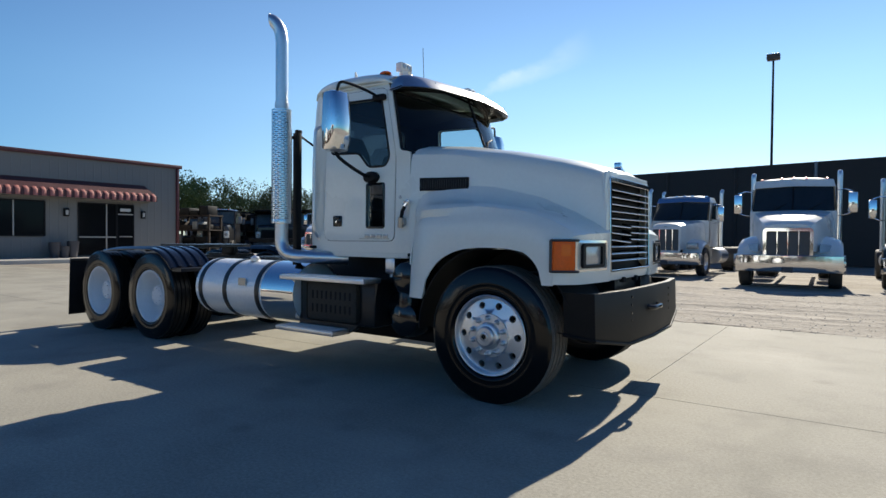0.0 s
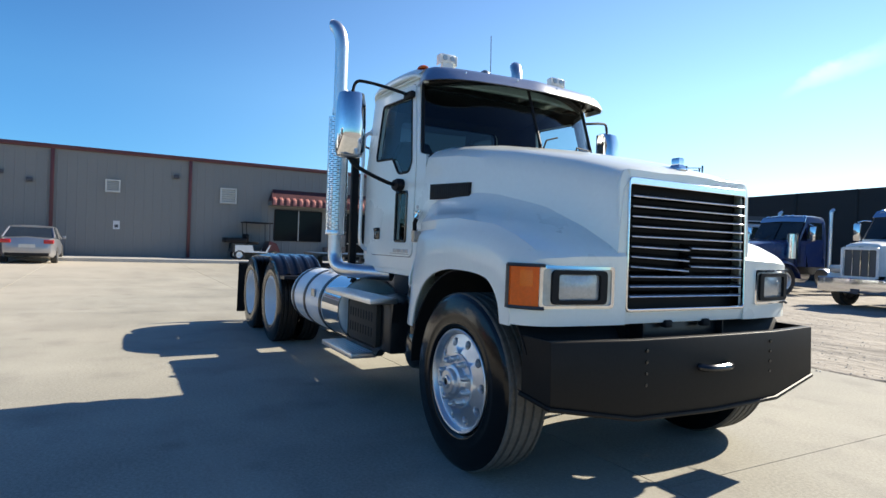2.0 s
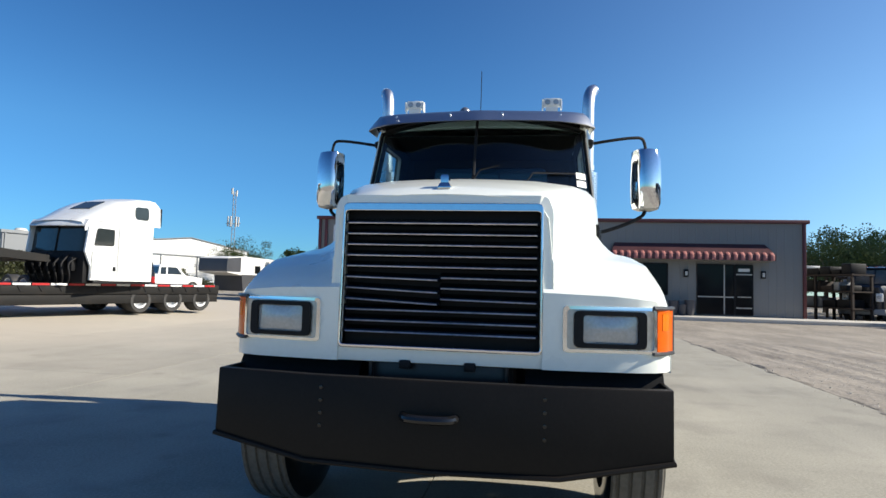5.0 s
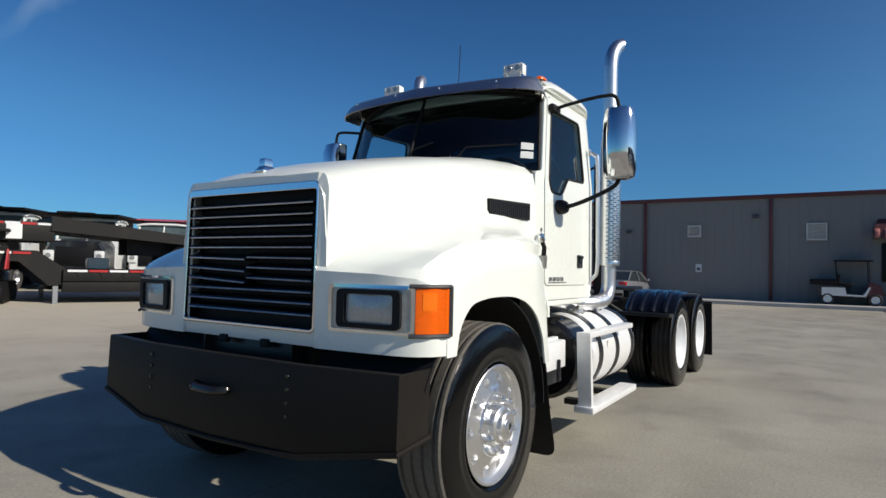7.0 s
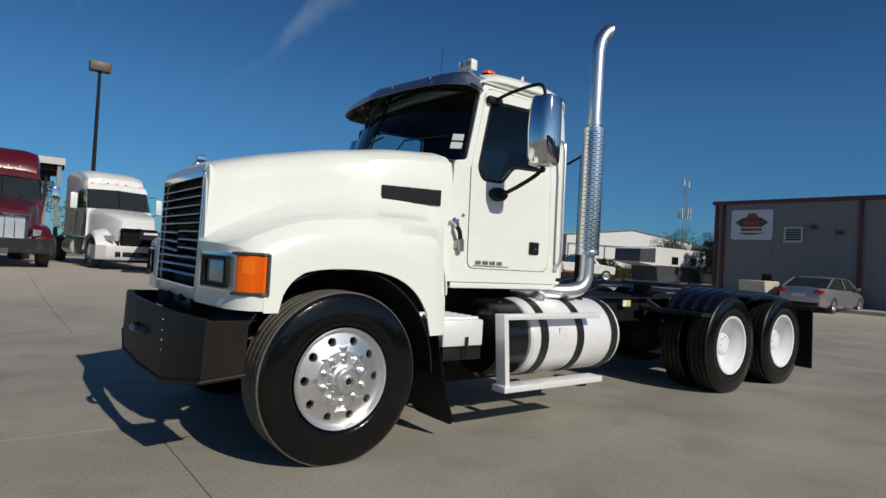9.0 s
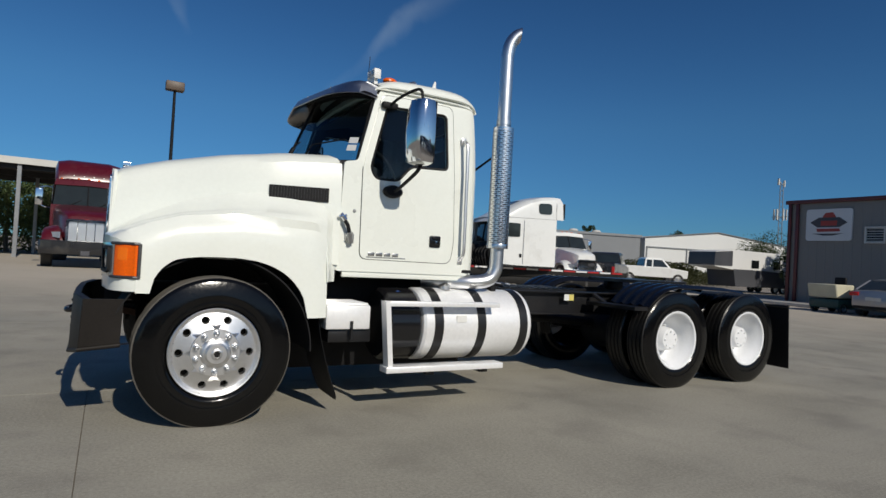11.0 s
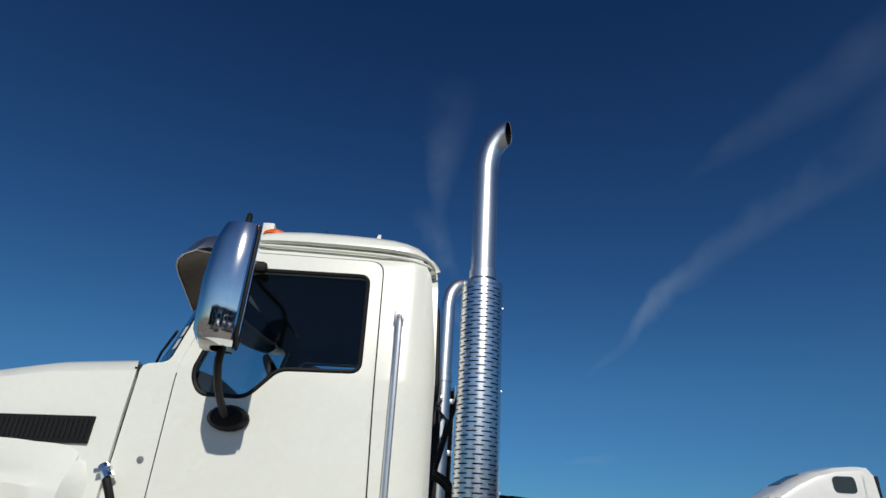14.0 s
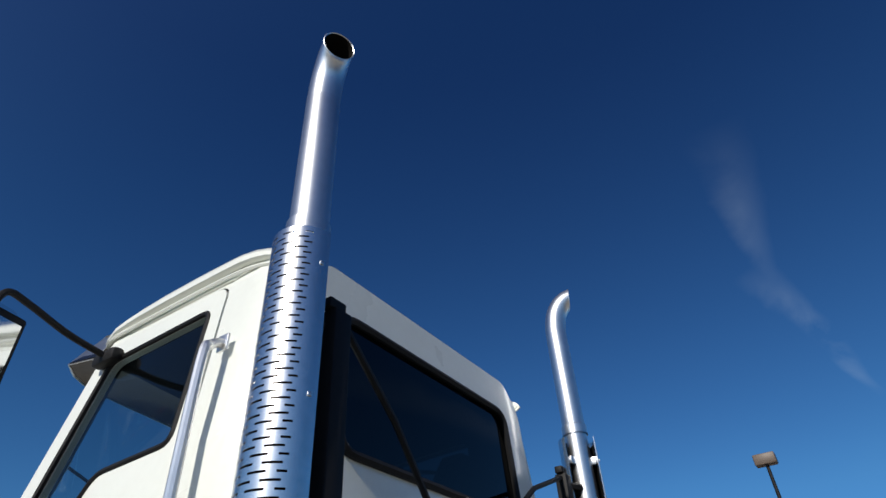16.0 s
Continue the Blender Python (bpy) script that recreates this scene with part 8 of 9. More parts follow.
for s in (1, -1):
    bm = bmesh.new()
    prism(bm, rounded([(-0.95, 0.36), (-0.95, 0.68), (-0.18, 0.68), (-0.12, 0.42), (0.42, 0.40), (0.60, 0.72), (0.66, 0.72), (0.5, 0.34)], 0.02), "y", s * 0.552, s * 0.568)
    part("side_panel", bm, P_WHITE, gc, "white side panel")
bm = bmesh.new()
prism(bm, rounded([(0.45, 0.35), (0.62, 0.92), (0.95, 0.80), (1.12, 0.40)], 0.06), "y", -0.5, 0.5)
part("front_cowl", bm, P_BURG, gc)
bm = bmesh.new()
box(bm, -1.35, -0.45, -0.55, 0.55, 0.78, 1.0, 0.02)
part("cargo_box", bm, M_FLAT, gc)
bm = bmesh.new()
box(bm, -0.35, 0.1, -0.5, 0.5, 0.72, 0.85, 0.04)
box(bm, -0.45, -0.33, -0.5, 0.5, 0.8, 1.2, 0.04)
part("seat", bm, M_FLAT, gc)
bm = bmesh.new()
box(bm, -0.55, 0.75, -0.55, 0.55, 1.72, 1.78, 0.02)
part("canopy", bm, M_FLAT, gc)
for s in (1, -1):
    bm = bmesh.new()
    tube(bm, [(0.62, s * 0.48, 0.9), (0.60, s * 0.5, 1.72)], 0.016, 6)
    part("canopy_post", bm, M_FLAT, gc)
    bm = bmesh.new()
    tube(bm, [(-0.42, s * 0.48, 0.9), (-0.48, s * 0.5, 1.72)], 0.016, 6)
    part("canopy_post", bm, M_FLAT, gc)
    bwheel(gc, 0.8, s * 0.48, s, 0.23, 0.18, M_STEEL)
    bwheel(gc, -0.75, s * 0.48, s, 0.23, 0.18, M_STEEL)

# ---- far side of the gravel: travel trailer, rack, long dark shed ----
M_RVLIGHT = surf("pale_ribbed_trailer_skin", (0.42, 0.43, 0.47), 0.45, var=0.08, bump=0.05)
M_RVDARK = surf("charcoal_trailer_skin", (0.06, 0.062, 0.07), 0.45, var=0.15, bump=0.05)
rv = thing("travel_trailer", "pale and charcoal travel trailer on dirt", "caravan", pose(-18.9, 16.4, -0.03, 0, 0, 59))
bm = bmesh.new()
prism(bm, rounded([(0.0, 0.75), (-0.15, 1.6), (0.55, 2.9), (1.1, 3.2), (11.0, 3.2), (11.0, 0.62), (0.5, 0.62)], 0.15), "y", -1.2, 1.2)
part("shell", bm, M_RVDARK, rv)
bm = bmesh.new()
prism(bm, rounded([(1.9, 1.25), (1.55, 1.7), (2.0, 2.6), (3.0, 3.0), (10.95, 3.0), (10.95, 1.5)], 0.1), "y", -1.23, -1.2)
part("side_panel", bm, M_RVLIGHT, rv, "pale ribbed side skin")
for k in range(18):
    bm = bmesh.new()
    z = 1.62 + 0.075 * k
    x0 = 2.0 + max(0, (k - 8)) * 0.08
    tube(bm, [(x0, -1.232, z), (10.9, -1.232, z)], 0.008, 4)
    part("skin_rib", bm, M_RVLIGHT, rv)
for x0, x1, z0, z1 in ((3.3, 4.05, 1.75, 2.45), (5.0, 6.2, 1.85, 2.45), (7.0, 8.3, 1.7, 2.7), (9.3, 10.0, 1.8, 2.5)):
    bm = bmesh.new()
    prism(bm, rounded([(x0, z0), (x1, z0), (x1, z1), (x0, z1)], 0.08), "y", -1.26, -1.228)
    part("window", bm, M_DARKGLASS, rv)
bm = bmesh.new()
prism(bm, [(4.75, 0.9), (4.82, 0.9), (4.82, 2.85), (8.85, 2.85), (8.85, 0.9), (8.92, 0.9), (8.92, 2.95), (4.75, 2.95)], "y", -1.27, -1.22)
part("slide_out_trim", bm, M_FLAT, rv)
for poly in ([(2.2, 2.45), (3.2, 2.7), (4.6, 2.72), (3.1, 2.58)], [(2.1, 1.55), (4.6, 1.72), (6.4, 1.6), (4.4, 1.58)], [(5.2, 1.5), (7.4, 1.62), (8.6, 1.52), (7.0, 1.46)]):
    bm = bmesh.new()
    prism(bm, poly, "y", -1.238, -1.23)
    part("stripe", bm, M_RVDARK, rv)
bm = bmesh.new()
prism(bm, rounded([(2.0, 1.05), (2.6, 1.05), (2.6, 1.35), (2.0, 1.35)], 0.05), "y", -1.25, -1.2)
part("hatch", bm, M_RVLIGHT, rv)
for x in (6.0, 4.0):
    bm = bmesh.new()
    box(bm, x, x + 1.2, -0.4, 0.4, 3.2, 3.5, 0.06)
    part("roof_unit", bm, M_VENT, rv)
for x in (6.9, 7.9):
    for s in (1, -1):
        bwheel(rv, x, s * 1.05, s, 0.36, 0.22)
bm = bmesh.new()
tube(bm, [(0.6, 0, 0.6), (-1.0, 0, 0.5)], 0.06, 6)
tube(bm, [(-0.6, 0, 0.5), (-0.6, 0, 0.0)], 0.05, 6)
part("drawbar", bm, M_FLAT, rv)

rack = thing("storage_rack", "tall steel pallet rack holding old truck hoods", "rack", pose(-26.6, 24.0, -0.03, 0, 0, 46))
BAY = 1.82
for k in range(5):
    for s in (0, 1.2):
        bm = bmesh.new()
        box(bm, BAY * k - 0.05, BAY * k + 0.05, s - 0.05, s + 0.05, 0, 6.0 if k in (0, 1, 2) else 6.9)
        part("upright", bm, M_GREYMETAL, rack)
    bm = bmesh.new()
    for z in (3.0, 3.9, 4.9, 5.7):
        tube(bm, [(BAY * k, 0, z), (BAY * k, 1.2, z + 0.7)], 0.03, 4)
    part("brace", bm, M_GREYMETAL, rack)
for z in (2.6, 4.75):
    for s in (0, 1.2):
        bm = bmesh.new()
        box(bm, 0, 4 * BAY, s - 0.04, s + 0.04, z - 0.08, z + 0.08)
        part("beam", bm, M_GREYMETAL, rack)
for a, b in (((3.05, 6.7), (3.95, 5.2)), ((3.05, 6.75), (3.95, 6.75)), ((3.05, 5.1), (3.95, 6.4)), ((0.05, 5.9), (0.95, 5.85)), ((2.05, 5.9), (2.95, 5.9))):
    for s in (0, 1.2):
        bm = bmesh.new()
        tube(bm, [(BAY * a[0], s, a[1]), (BAY * b[0], s, b[1])], 0.028, 4)
        part("cross_brace", bm, M_GREYMETAL, rack)
bm = bmesh.new()
box(bm, 3.5 * BAY - 0.10, 3.5 * BAY + 0.10, 0.5, 0.7, 0, 6.95)
part("centre_column", bm, M_GREYMETAL, rack)
for x0, mt, lab in ((0.35, P_WHITE, "white loose truck hood on the rack"), (2.2, P_RED, "red loose truck hood on the rack"), (3.55, P_RED, "red truck hood stored on the rack")):
    hd = thing("loose_hood", lab, "truck hood", rack.matrix_basis @ Matrix.Translation((x0, 0.6, 4.83)))
    bm = bmesh.new()
    loft(bm, [[(x, -0.9 * w, 0), (x, -0.85 * w, 0.5 * h), (x, -0.45 * w, 0.95 * h), (x, 0.45 * w, h), (x, 0.85 * w, 0.5 * h), (x, 0.9 * w, 0)] for x, w, h in ((0, 0.9, 1.05), (0.3, 1, 1.15), (1.2, 1, 1.2), (1.75, 0.95, 1.0))])
    part("shell", bm, mt, hd, thick=0.04)

M_SHED = surf("dark_brown_shed_wall", (0.022, 0.020, 0.020), 0.7, var=0.2, coarse=0.3, bump=0.1)
shed = thing("long_shed", "long dark flat-topped shed closing the yard", "shed", kind="structure")
sa, sb = Vector((16, 28.2, 0)), Vector((-34, 37.2, 0))
dirv = (sb - sa).normalized()
nrm = Vector((dirv.y, -dirv.x, 0))
for k in range(13):
    a = sa + (sb - sa) * (k / 13)
    b = sa + (sb - sa) * ((k + 1) / 13)
    bm = bmesh.new()
    off = nrm * 6
    top = 5.35
    loft(bm, [[a, b - dirv * 0.04, b - dirv * 0.04 + off, a + off], [p + Vector((0, 0, top)) for p in (a, b - dirv * 0.04, b - dirv * 0.04 + off, a + off)]], True, True)
    part("wall_panel", bm, M_SHED, shed)
    bm = bmesh.new()
    tube(bm, [a, a + Vector((0, 0, top))], 0.09, 6)
    part("post", bm, M_GREYMETAL if k % 3 == 1 else M_SHED, shed)


def yard_lamp(x, y, h):
    lp = thing("yard_lamp", "tall slim yard lamp with a box head", "lamp post", pose(x, y, -0.05))
    bm = bmesh.new()
    tube(bm, [(0, 0, 0), (0, 0, h)], [0.10, 0.06], 10)
    part("pole", bm, M_FLAT, lp)
    bm = bmesh.new()
    box(bm, -0.38, 0.38, -0.22, 0.22, h - 0.05, h + 0.35, 0.05)
    part("head", bm, surf("bronze_lamp_head", (0.10, 0.07, 0.05), 0.5), lp)


yard_lamp(-2.2, 38.5, 12.95)
yard_lamp(-1.45, -23.2, 8.15)

# ---- open shed, warehouses, tower, woods ----
canopy = thing("open_shed", "open shed with a pale roof edge behind the parked trucks", "shed", pose(3.2, -27.0, 0))
bm = bmesh.new()
box(bm, -4, 10, -8, 0, 4.55, 4.7, 0.02)
part("roof", bm, M_SHED, canopy)
bm = bmesh.new()
box(bm, -4, 10, 0.0, 0.08, 4.5, 4.8)
part("fascia", bm, M_VENT, canopy)
for y in (-7.9, -4.0, -0.3):
    bm = bmesh.new()
    box(bm, -4, 10, y - 0.06, y + 0.06, 4.3, 4.55)
    part("purlin", bm, M_SHED, canopy)
for x in (-3.8, 1.2, 6.2, 9.8):
    for y in (-7.8, -0.12):
        bm = bmesh.new()
        box(bm, x - 0.08, x + 0.08, y - 0.08, y + 0.08, 0, 4.55)
        part("post", bm, M_GREYMETAL, canopy)


def warehouse(name, x, y, deg, length, depth, h, mat, label, gable=0.0):
    w = thing(name, label, "warehouse", pose(x, y, -0.05, 0, 0, deg))
    bm = bmesh.new()
    if gable:
        prism(bm, [(0, 0), (0, h), (length / 2, h + gable), (length, h), (length, 0)], "y", 0, depth)
    else:
        prism(bm, [(0, 0), (0, h), (depth / 2, h * 1.08), (depth, h), (depth, 0)], "x", 0, length)
    part("wall", bm, mat, w)
    for k in range(int(length / 6)):
        bm = bmesh.new()
        box(bm, 6 * k + 0.2, 6 * k + 0.35, -0.1, 0.0, 0, h - (1.1 if gable else 0))
        part("pilaster", bm, M_GREYMETAL, w)
    bm = bmesh.new()
    if gable:
        tube(bm, [(-0.3, -0.08, h), (length / 2, -0.08, h + gable + 0.05), (length + 0.3, -0.08, h)], 0.09, 6)
        box(bm, 0.2, length * 0.62, -0.14, -0.02, h - 1.25, h - 1.1)
    else:
        box(bm, -0.2, length + 0.2, -0.15, 0.15, h - 0.15, h + 0.15)
    part("eave", bm, M_GREYMETAL, w)
    for k in range(0 if gable else 3):
        bm = bmesh.new()
        lathe(bm, [(0, 0.45), (0.25, 0.45), (0.3, 0.7), (0.55, 0.5), (0.62, 0)], 10, pose(1.6 + 3.4 * k, depth / 3, h * 1.05, 90, 0, 0))
        part("roof_ventilator", bm, M_VENT, w)
    return w


M_WHITESHEET = surf("white_metal_sheeting", (0.66, 0.66, 0.64), 0.5, var=0.06, coarse=0.2)
M_GREYSHEET = surf("grey_metal_sheeting", (0.20, 0.21, 0.22), 0.55, var=0.1, coarse=0.2)
warehouse("warehouse", -48.5, -53, 161, 11.5, 20, 5.7, M_GREYSHEET, "long grey metal warehouse in the distance")
warehouse("warehouse", -60.0, -49.0, 165, 22, 20, 5.6, M_WHITESHEET, "white metal warehouse with a low gable in the distance", 1.25)

rv5 = thing("fifth_wheel_caravan", "white and charcoal fifth-wheel caravan", "caravan", pose(-48.5, -23.2, 0, 0, 0, -4))
bm = bmesh.new()
prism(bm, rounded([(0, 0.7), (0, 3.1), (8.0, 3.2), (10.2, 3.0), (10.3, 1.9), (8.2, 1.7), (8.0, 0.7)], 0.15), "y", -1.2, 1.2)
part("shell", bm, M_WHITESHEET, rv5)
bm = bmesh.new()
prism(bm, rounded([(8.4, 1.95), (8.4, 3.1), (10.25, 2.95), (10.32, 1.95)], 0.1), "y", -1.22, 1.22)
part("nose_cap", bm, M_RVDARK, rv5)
# charcoal skirt drawn tall, to carry the shade over the lower half
bm = bmesh.new()
prism(bm, [(0, 0.45), (0, 1.5), (5, 1.75), (8.25, 1.75), (8.0, 0.45)], "y", -1.23, 1.23)
part("skirt_with_shade", bm, M_RVDARK, rv5)
for x in (1.5, 3.0, 5.5):
    for s in (1, -1):
        bm = bmesh.new()
        box(bm, x, x + 0.8, s * 1.24 - 0.01, s * 1.24 + 0.01, 1.9, 2.5, 0.005)
        part("window", bm, M_DARKGLASS, rv5)
for x in (2.4, 3.3):
    for s in (1, -1):
        bwheel(rv5, x, s * 1.05, s, 0.36, 0.22)
rv6 = thing("caravan", "white caravan parked by the building corner", "caravan", pose(-45.5, -21.5, 0, 0, 0, 140))
bm = bmesh.new()
prism(bm, rounded([(0, 0.6), (-0.2, 1.6), (0.5, 2.7), (7.0, 2.75), (7.0, 0.6)], 0.2), "y", -1.1, 1.1)
part("shell", bm, M_WHITESHEET, rv6)
for x in (1.5, 4.0):
    for s in (1, -1):
        bm = bmesh.new()
        box(bm, x, x + 1.0, s * 1.11 - 0.01, s * 1.11 + 0.01, 1.5, 2.1, 0.005)
        part("window", bm, M_DARKGLASS, rv6)
for s in (1, -1):
    bwheel(rv6, 3.2, s * 0.95, s, 0.34, 0.2)

tower = thing("radio_tower", "slim lattice radio mast with antennas", "mast", pose(-108, -60.5, 0))
bm = bmesh.new()
for k in range(3):
    a = 2.1 * k
    tube(bm, [(0.5 * math.cos(a), 0.5 * math.sin(a), 0), (0.3 * math.cos(a), 0.3 * math.sin(a), 19.2)], 0.06, 4)
    for j in range(19):
        b = a + 2.1
        tube(bm, [(0.45 * math.cos(a), 0.45 * math.sin(a), j), (0.45 * math.cos(b), 0.45 * math.sin(b), j + 1)], 0.03, 3)
part("lattice", bm, M_GREYMETAL, tower)
for x, z in ((-0.9, 18.3), (0.9, 18.5)):
    bm = bmesh.new()
    box(bm, x - 0.14, x + 0.14, -0.14, 0.14, z, z + 1.2)
    tube(bm, [(0, 0, z + 0.5), (x, 0, z + 0.5)], 0.05, 4)
    part("antenna_panel", bm, M_VENT, tower)
bm = bmesh.new()
tube(bm, [(-1.6, 0, 12.6), (1.6, 0, 12.6)], 0.06, 4)
tube(bm, [(0, -1.6, 12.6), (0, 1.6, 12.6)], 0.06, 4)
part("antenna_frame", bm, M_GREYMETAL, tower)
for k in range(6):
    bm = bmesh.new()
    a = k * math.pi / 3
    box(bm, 1.0 * math.cos(a) - 0.12, 1.0 * math.cos(a) + 0.12, 1.0 * math.sin(a) - 0.12, 1.0 * math.sin(a) + 0.12, 12.0, 14.0)
    part("antenna_panel", bm, M_VENT, tower)


def tree(x, y, h, w, mat, seed, label):
    rnd = random.Random(seed)
    t = thing("tree", label, "tree", pose(x, y, -0.05), group="trees round the yard")
    bm = bmesh.new()
    tube(bm, [(0, 0, 0), (0.1, 0.05, h * 0.3), (0.0, 0.1, h * 0.6)], [0.16, 0.12, 0.05], 8)
    for k in range(5):
        a = rnd.uniform(0, 6.28)
        z = h * rnd.uniform(0.3, 0.5)
        tube(bm, [(0.05, 0.05, z), (w * 0.25 * math.cos(a), w * 0.25 * math.sin(a), z + h * 0.15), (w * 0.4 * math.cos(a), w * 0.4 * math.sin(a), z + h * 0.3)], [0.06, 0.04, 0.015], 5)
    part("trunk", bm, M_BARK, t)
    verts, faces = [], []
    clumps = [(rnd.gauss(0, w * 0.24), rnd.gauss(0, w * 0.24), h * rnd.uniform(0.38, 0.95), w * rnd.uniform(0.10, 0.2)) for _ in range(44)]
    for cx_, cy_, cz_, r_ in clumps:
        for _ in range(230):
            d_ = Vector((rnd.gauss(0, 1), rnd.gauss(0, 1), rnd.gauss(0, 0.8)))
            p = Vector((cx_, cy_, cz_)) + d_.normalized() * r_ * rnd.uniform(0.5, 1.1)
            u = Vector((rnd.gauss(0, 1), rnd.gauss(0, 1), rnd.gauss(0, 1))).normalized()
            v = u.orthogonal().normalized()
            s_ = rnd.uniform(0.045, 0.095) * (1 + h * 0.03)
            i0 = len(verts)
            verts += [p - u * s_, p + v * s_ * 0.6, p + u * s_, p - v * s_ * 0.6]
            faces.append((i0, i0 + 1, i0 + 2, i0 + 3))
    me = bpy.data.meshes.new("crown")
    me.from_pydata([tuple(q) for q in verts], [], faces)
    me.materials.append(mat)
    ob = new("crown", me)
    ob.parent = t
    return t


k = 0
for x, y, h, w in ((-62, 42, 6.5, 6), (-56, 46, 5.5, 6), (-66, 50, 6, 7), (-48, 48, 5, 6), (-42, 50, 5.5, 6), (-54, 40, 4.5, 5), (-33, 45, 5.5, 5), (-37, 48, 6, 6), (-30, 42, 4.5, 5), (-72, -40, 6.5, 7), (-58, -22, 5.0, 3.5), (-98, -52, 7, 7), (6, -38, 5.0, 6), (11, -38, 5.0, 6), (1, -38.5, 4.6, 6), (4, -41, 5.2, 7), (-45, -20, 4, 3), (-66, 33, 6, 6), (-44, 22.5, 6.2, 6.5), (-47, 27, 6.6, 7), (-41, 30, 5.6, 6.5), (-38, 34, 5.4, 6), (-50, 24, 6, 6), (-36, 38, 5.6, 6), (-70, -52, 7.6, 3.0), (-58, -57, 7.4, 2.4)):
    k += 1
    tree(x, y, h, w, M_LEAF if k % 3 else M_LEAFDRY, k, "leafy green tree at the edge of the yard" if k % 3 else "olive scrubby tree at the edge of the yard")

# scrub below the woods and between the yards
verts, faces = [], []
rnd = random.Random(7)
for _ in range(70000):
    band = rnd.choice((0, 1, 1, 2, 3, 4, 5, 5, 5))
    if band == 0:
        p = Vector((rnd.uniform(-70, -40), rnd.uniform(-45, -30), 0))
        p.y = -30 - (p.x + 40) * -0.35 - rnd.uniform(0, 8) - 2
    elif band == 1:
        p = Vector((rnd.uniform(-70, -26), 0, 0))
        p.y = 52 + rnd.uniform(-4, 4) - (p.x + 48) * 0.1
    elif band == 2:
        p = Vector((rnd.uniform(-25, 22), -43 + rnd.uniform(-3, 3), 0))
    elif band == 3:
        p = Vector((rnd.uniform(-36, -24), 40 + rnd.uniform(-2, 2), 0))
    elif band == 4:
        p = Vector((rnd.uniform(-58, -34), 0, 0))
        p.y = -36 + rnd.uniform(-3, 3)
    else:
        p = Vector((rnd.uniform(-50, -29), 0, 0))
        p.y = -34.5 + rnd.uniform(-1.6, 1.6) + 0.03 * (p.x + 40)
    p.z = rnd.random() ** 0.8 * (2.3 if band == 5 else 1.7) * (0.75 + 0.7 * noise.noise(Vector((p.x * 0.15, p.y * 0.15, 0)))) + 0.1
    u = Vector((rnd.gauss(0, 1), rnd.gauss(0, 1), rnd.gauss(0, 1))).normalized()
    v = u.orthogonal().normalized()
    s_ = rnd.uniform(0.07, 0.17)
    i0 = len(verts)
    verts += [p - u * s_, p + v * s_ * 0.6, p + u * s_, p - v * s_ * 0.6]
    faces.append((i0, i0 + 1, i0 + 2, i0 + 3))
me = bpy.data.meshes.new("scrub")
me.from_pydata([tuple(q) for q in verts], [], faces)
me.materials.append(M_LEAFDRY)
scrub = new("scrub", me)
tagged(scrub, "olive scrub and hedge round the yard", "bushes", kind="stuff")

# machines beyond the building's far corner
old_truck("pale old work truck beyond the shop", at_heading(-38.5, 21.5, -30), "none")
old_truck("black old flatbed truck in the far yard", at_heading(-33.0, 23.5, -40), "rack", P_DARK)
old_truck("dark old truck among stored machines", at_heading(-36.5, 29.5, -25), "rack", P_DARK)
tr2 = thing("flatbed_trailer", "low dark flatbed trailer in the far yard", "trailer", pose(-31.0, 20.6, -0.03, 0, 0, 35), group="trailers in the yard")
bm = bmesh.new()
box(bm, 0, 9, -1.25, 1.25, 0.9, 1.15, 0.02)
part("deck", bm, P_TRAILER, tr2)
for x in (6.5, 7.7):
    for s in (1, -1):
        bwheel(tr2, x, s * 1.0, s, 0.45, 0.3)
bm = bmesh.new()
box(bm, 1.5, 1.65, -0.9, 0.9, 0, 0.9)
part("landing_leg", bm, M_GREYMETAL, tr2)

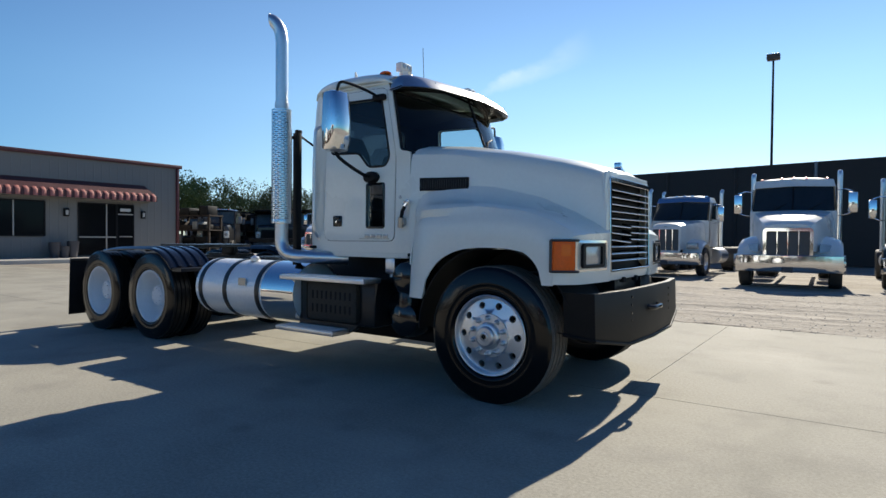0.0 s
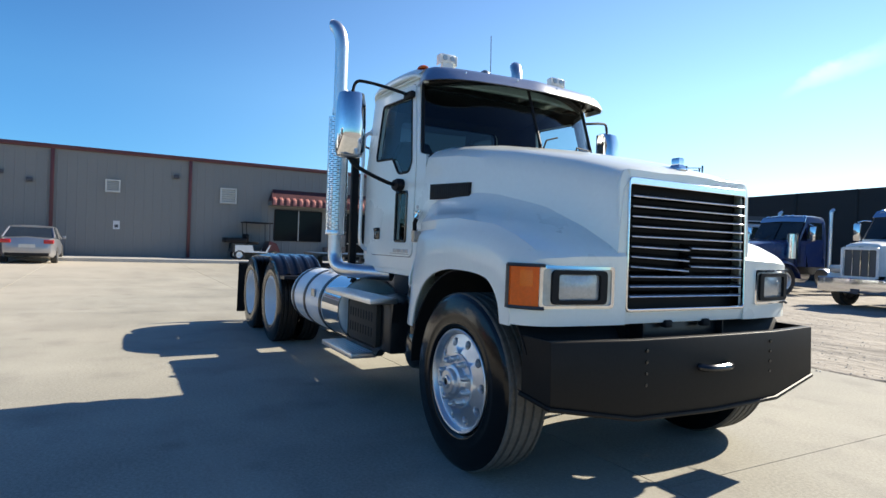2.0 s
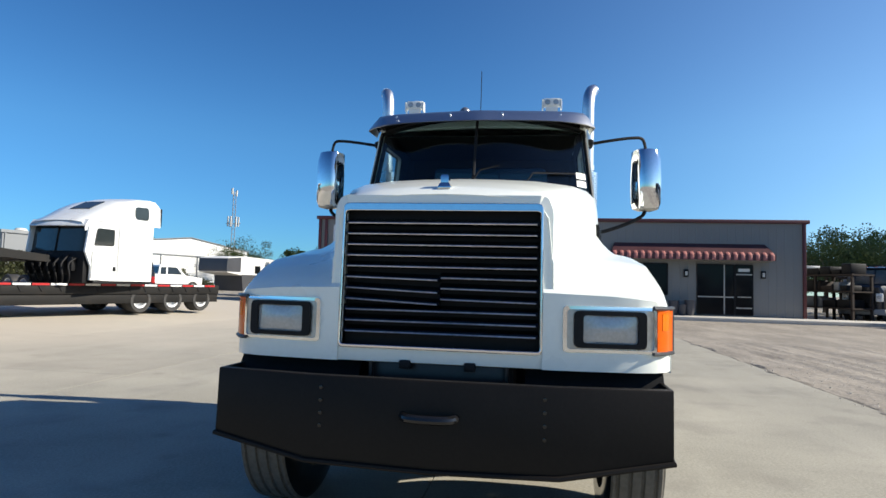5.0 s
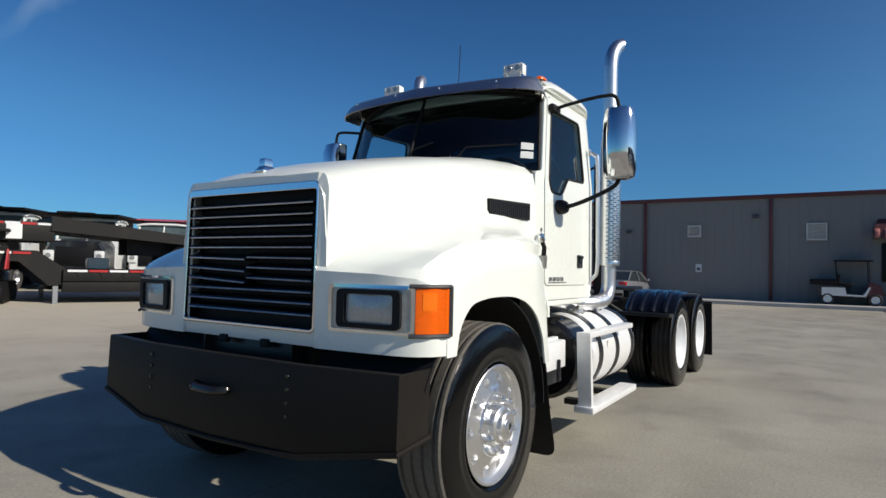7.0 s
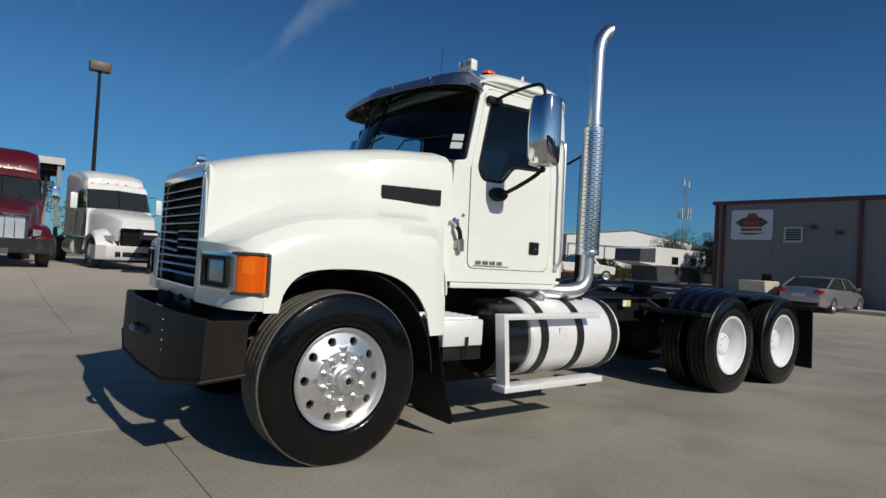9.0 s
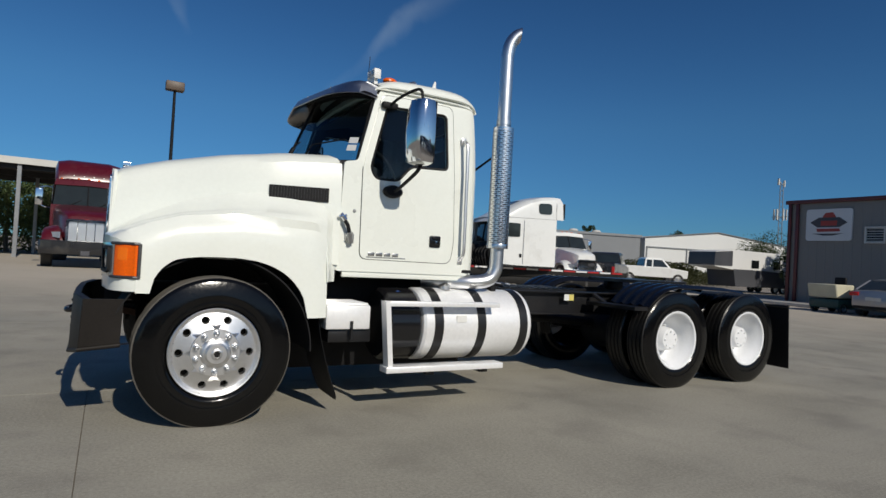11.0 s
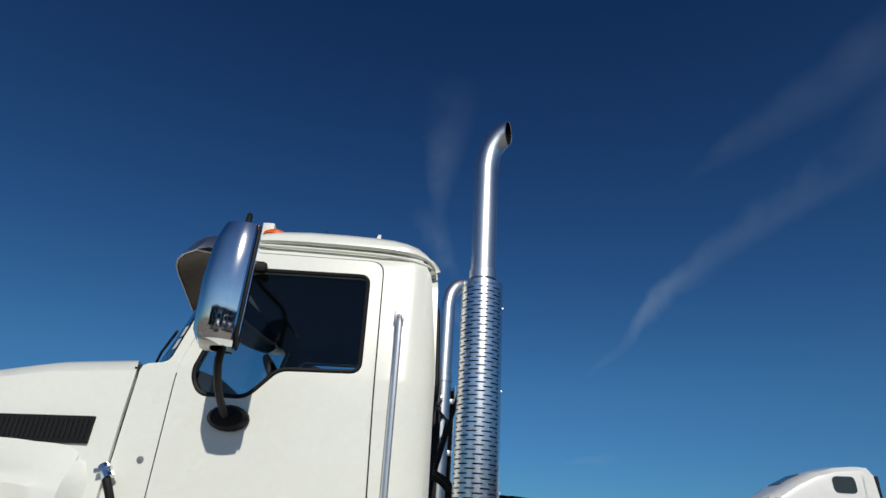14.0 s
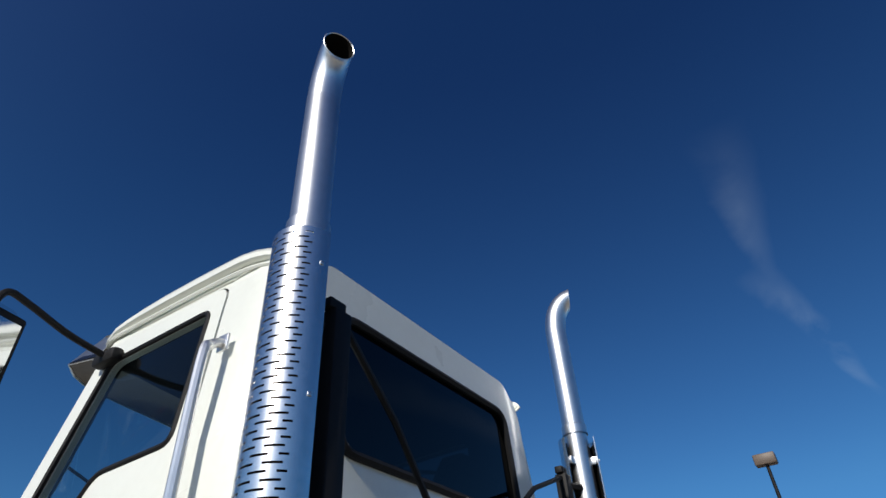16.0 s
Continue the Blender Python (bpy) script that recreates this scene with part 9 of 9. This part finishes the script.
# stored machines filling the yard beyond the shop
M_OLDRUST = surf("dark_old_rust", (0.035, 0.024, 0.018), 0.85, var=0.4, bump=0.3)
old_truck("black stripped work truck in the crowded far yard", at_heading(-31.5, 17.8, -50), "flat", P_DARK)
old_truck("dark flatbed truck in the crowded far yard", at_heading(-33.5, 20.0, -35), "rack", P_DARK)
old_truck("weathered dark truck in the crowded far yard", at_heading(-29.2, 22.6, -40), "rack", P_DARK)
old_truck("dark truck with a deck at the back of the far yard", at_heading(-38.0, 26.0, -30), "rack", P_DARK)
for x, y, deg in ((-33.0, 16.6, 20), (-36.0, 20.5, 28), (-39.0, 24.5, 25)):
    bx = thing("steel_rack", "rusty steel rack with stacked machine parts", "rack", pose(x, y, -0.03, 0, 0, deg), group="racks in the far yard")
    for px in (-2.4, 0, 2.4):
        for py in (-0.6, 0.6):
            bm = bmesh.new()
            box(bm, px - 0.06, px + 0.06, py - 0.06, py + 0.06, 0, 2.6)
            part("upright", bm, M_OLDRUST, bx)
    for z in (0.7, 1.6, 2.5):
        bm = bmesh.new()
        box(bm, -2.5, 2.5, -0.7, 0.7, z, z + 0.08)
        part("shelf", bm, M_OLDRUST, bx)
    rnd = random.Random(int(x * 7))
    for z in (0.78, 1.68, 2.58):
        px = -2.2
        while px < 1.8:
            wd = rnd.uniform(0.4, 1.1)
            bm = bmesh.new()
            box(bm, px, px + wd * 0.9, -0.5, 0.5, z, z + rnd.uniform(0.25, 0.6), 0.05)
            part("stored_part", bm, rnd.choice((M_FLAT, P_TRAILER, M_FLAT, M_OLDRUST, M_GREYMETAL)), bx)
            px += wd
# dark machinery beside the white sleeper tractor
ld = thing("skid_machine", "black skid machine with red panels on a trailer deck", "machine", pose(-3.9, -16.6, 0.20, 0, 0, 60) @ Matrix.Scale(0.8, 4))
bm = bmesh.new()
prism(bm, rounded([(-1.2, 1.1), (1.3, 1.1), (1.3, 1.9), (0.7, 2.35), (-0.8, 2.35), (-1.2, 1.9)], 0.08), "y", -0.9, 0.9)
part("body", bm, P_TRAILER, ld)
bm = bmesh.new()
box(bm, -1.6, 1.7, -1.0, 1.0, 2.35, 2.46, 0.03)
part("canopy", bm, M_FLAT, ld)
bm = bmesh.new()
box(bm, -1.2, 1.2, -0.5, 0.5, 0.35, 1.1, 0.05)
part("base", bm, M_FLAT, ld)
for s in (1, -1):
    bm = bmesh.new()
    prism(bm, rounded([(-1.4, 0.25), (-1.1, 0.0), (1.1, 0.0), (1.4, 0.25), (1.4, 0.5), (1.1, 0.72), (-1.1, 0.72), (-1.4, 0.5)], 0.08), "y", s * 0.68 - 0.17, s * 0.68 + 0.17)
    part("track", bm, M_FLAT, ld, "black rubber track")
for s in (1, -1):
    bm = bmesh.new()
    loft(bm, [[(1.25, s * 0.95, 1.15), (1.75, s * 0.95, 1.15)], [(1.15, s * 0.95, 1.75), (1.45, s * 0.95, 1.8)]])
    part("red_panel", bm, P_RED, ld, "bright red guard panel", thick=0.04)
    bm = bmesh.new()
    tube(bm, bend([(1.3, s * 0.7, 1.9), (1.8, s * 0.6, 1.7), (2.0, s * 0.5, 1.2)]), 0.05, 8)
    part("hose", bm, M_GREYMETAL, ld)
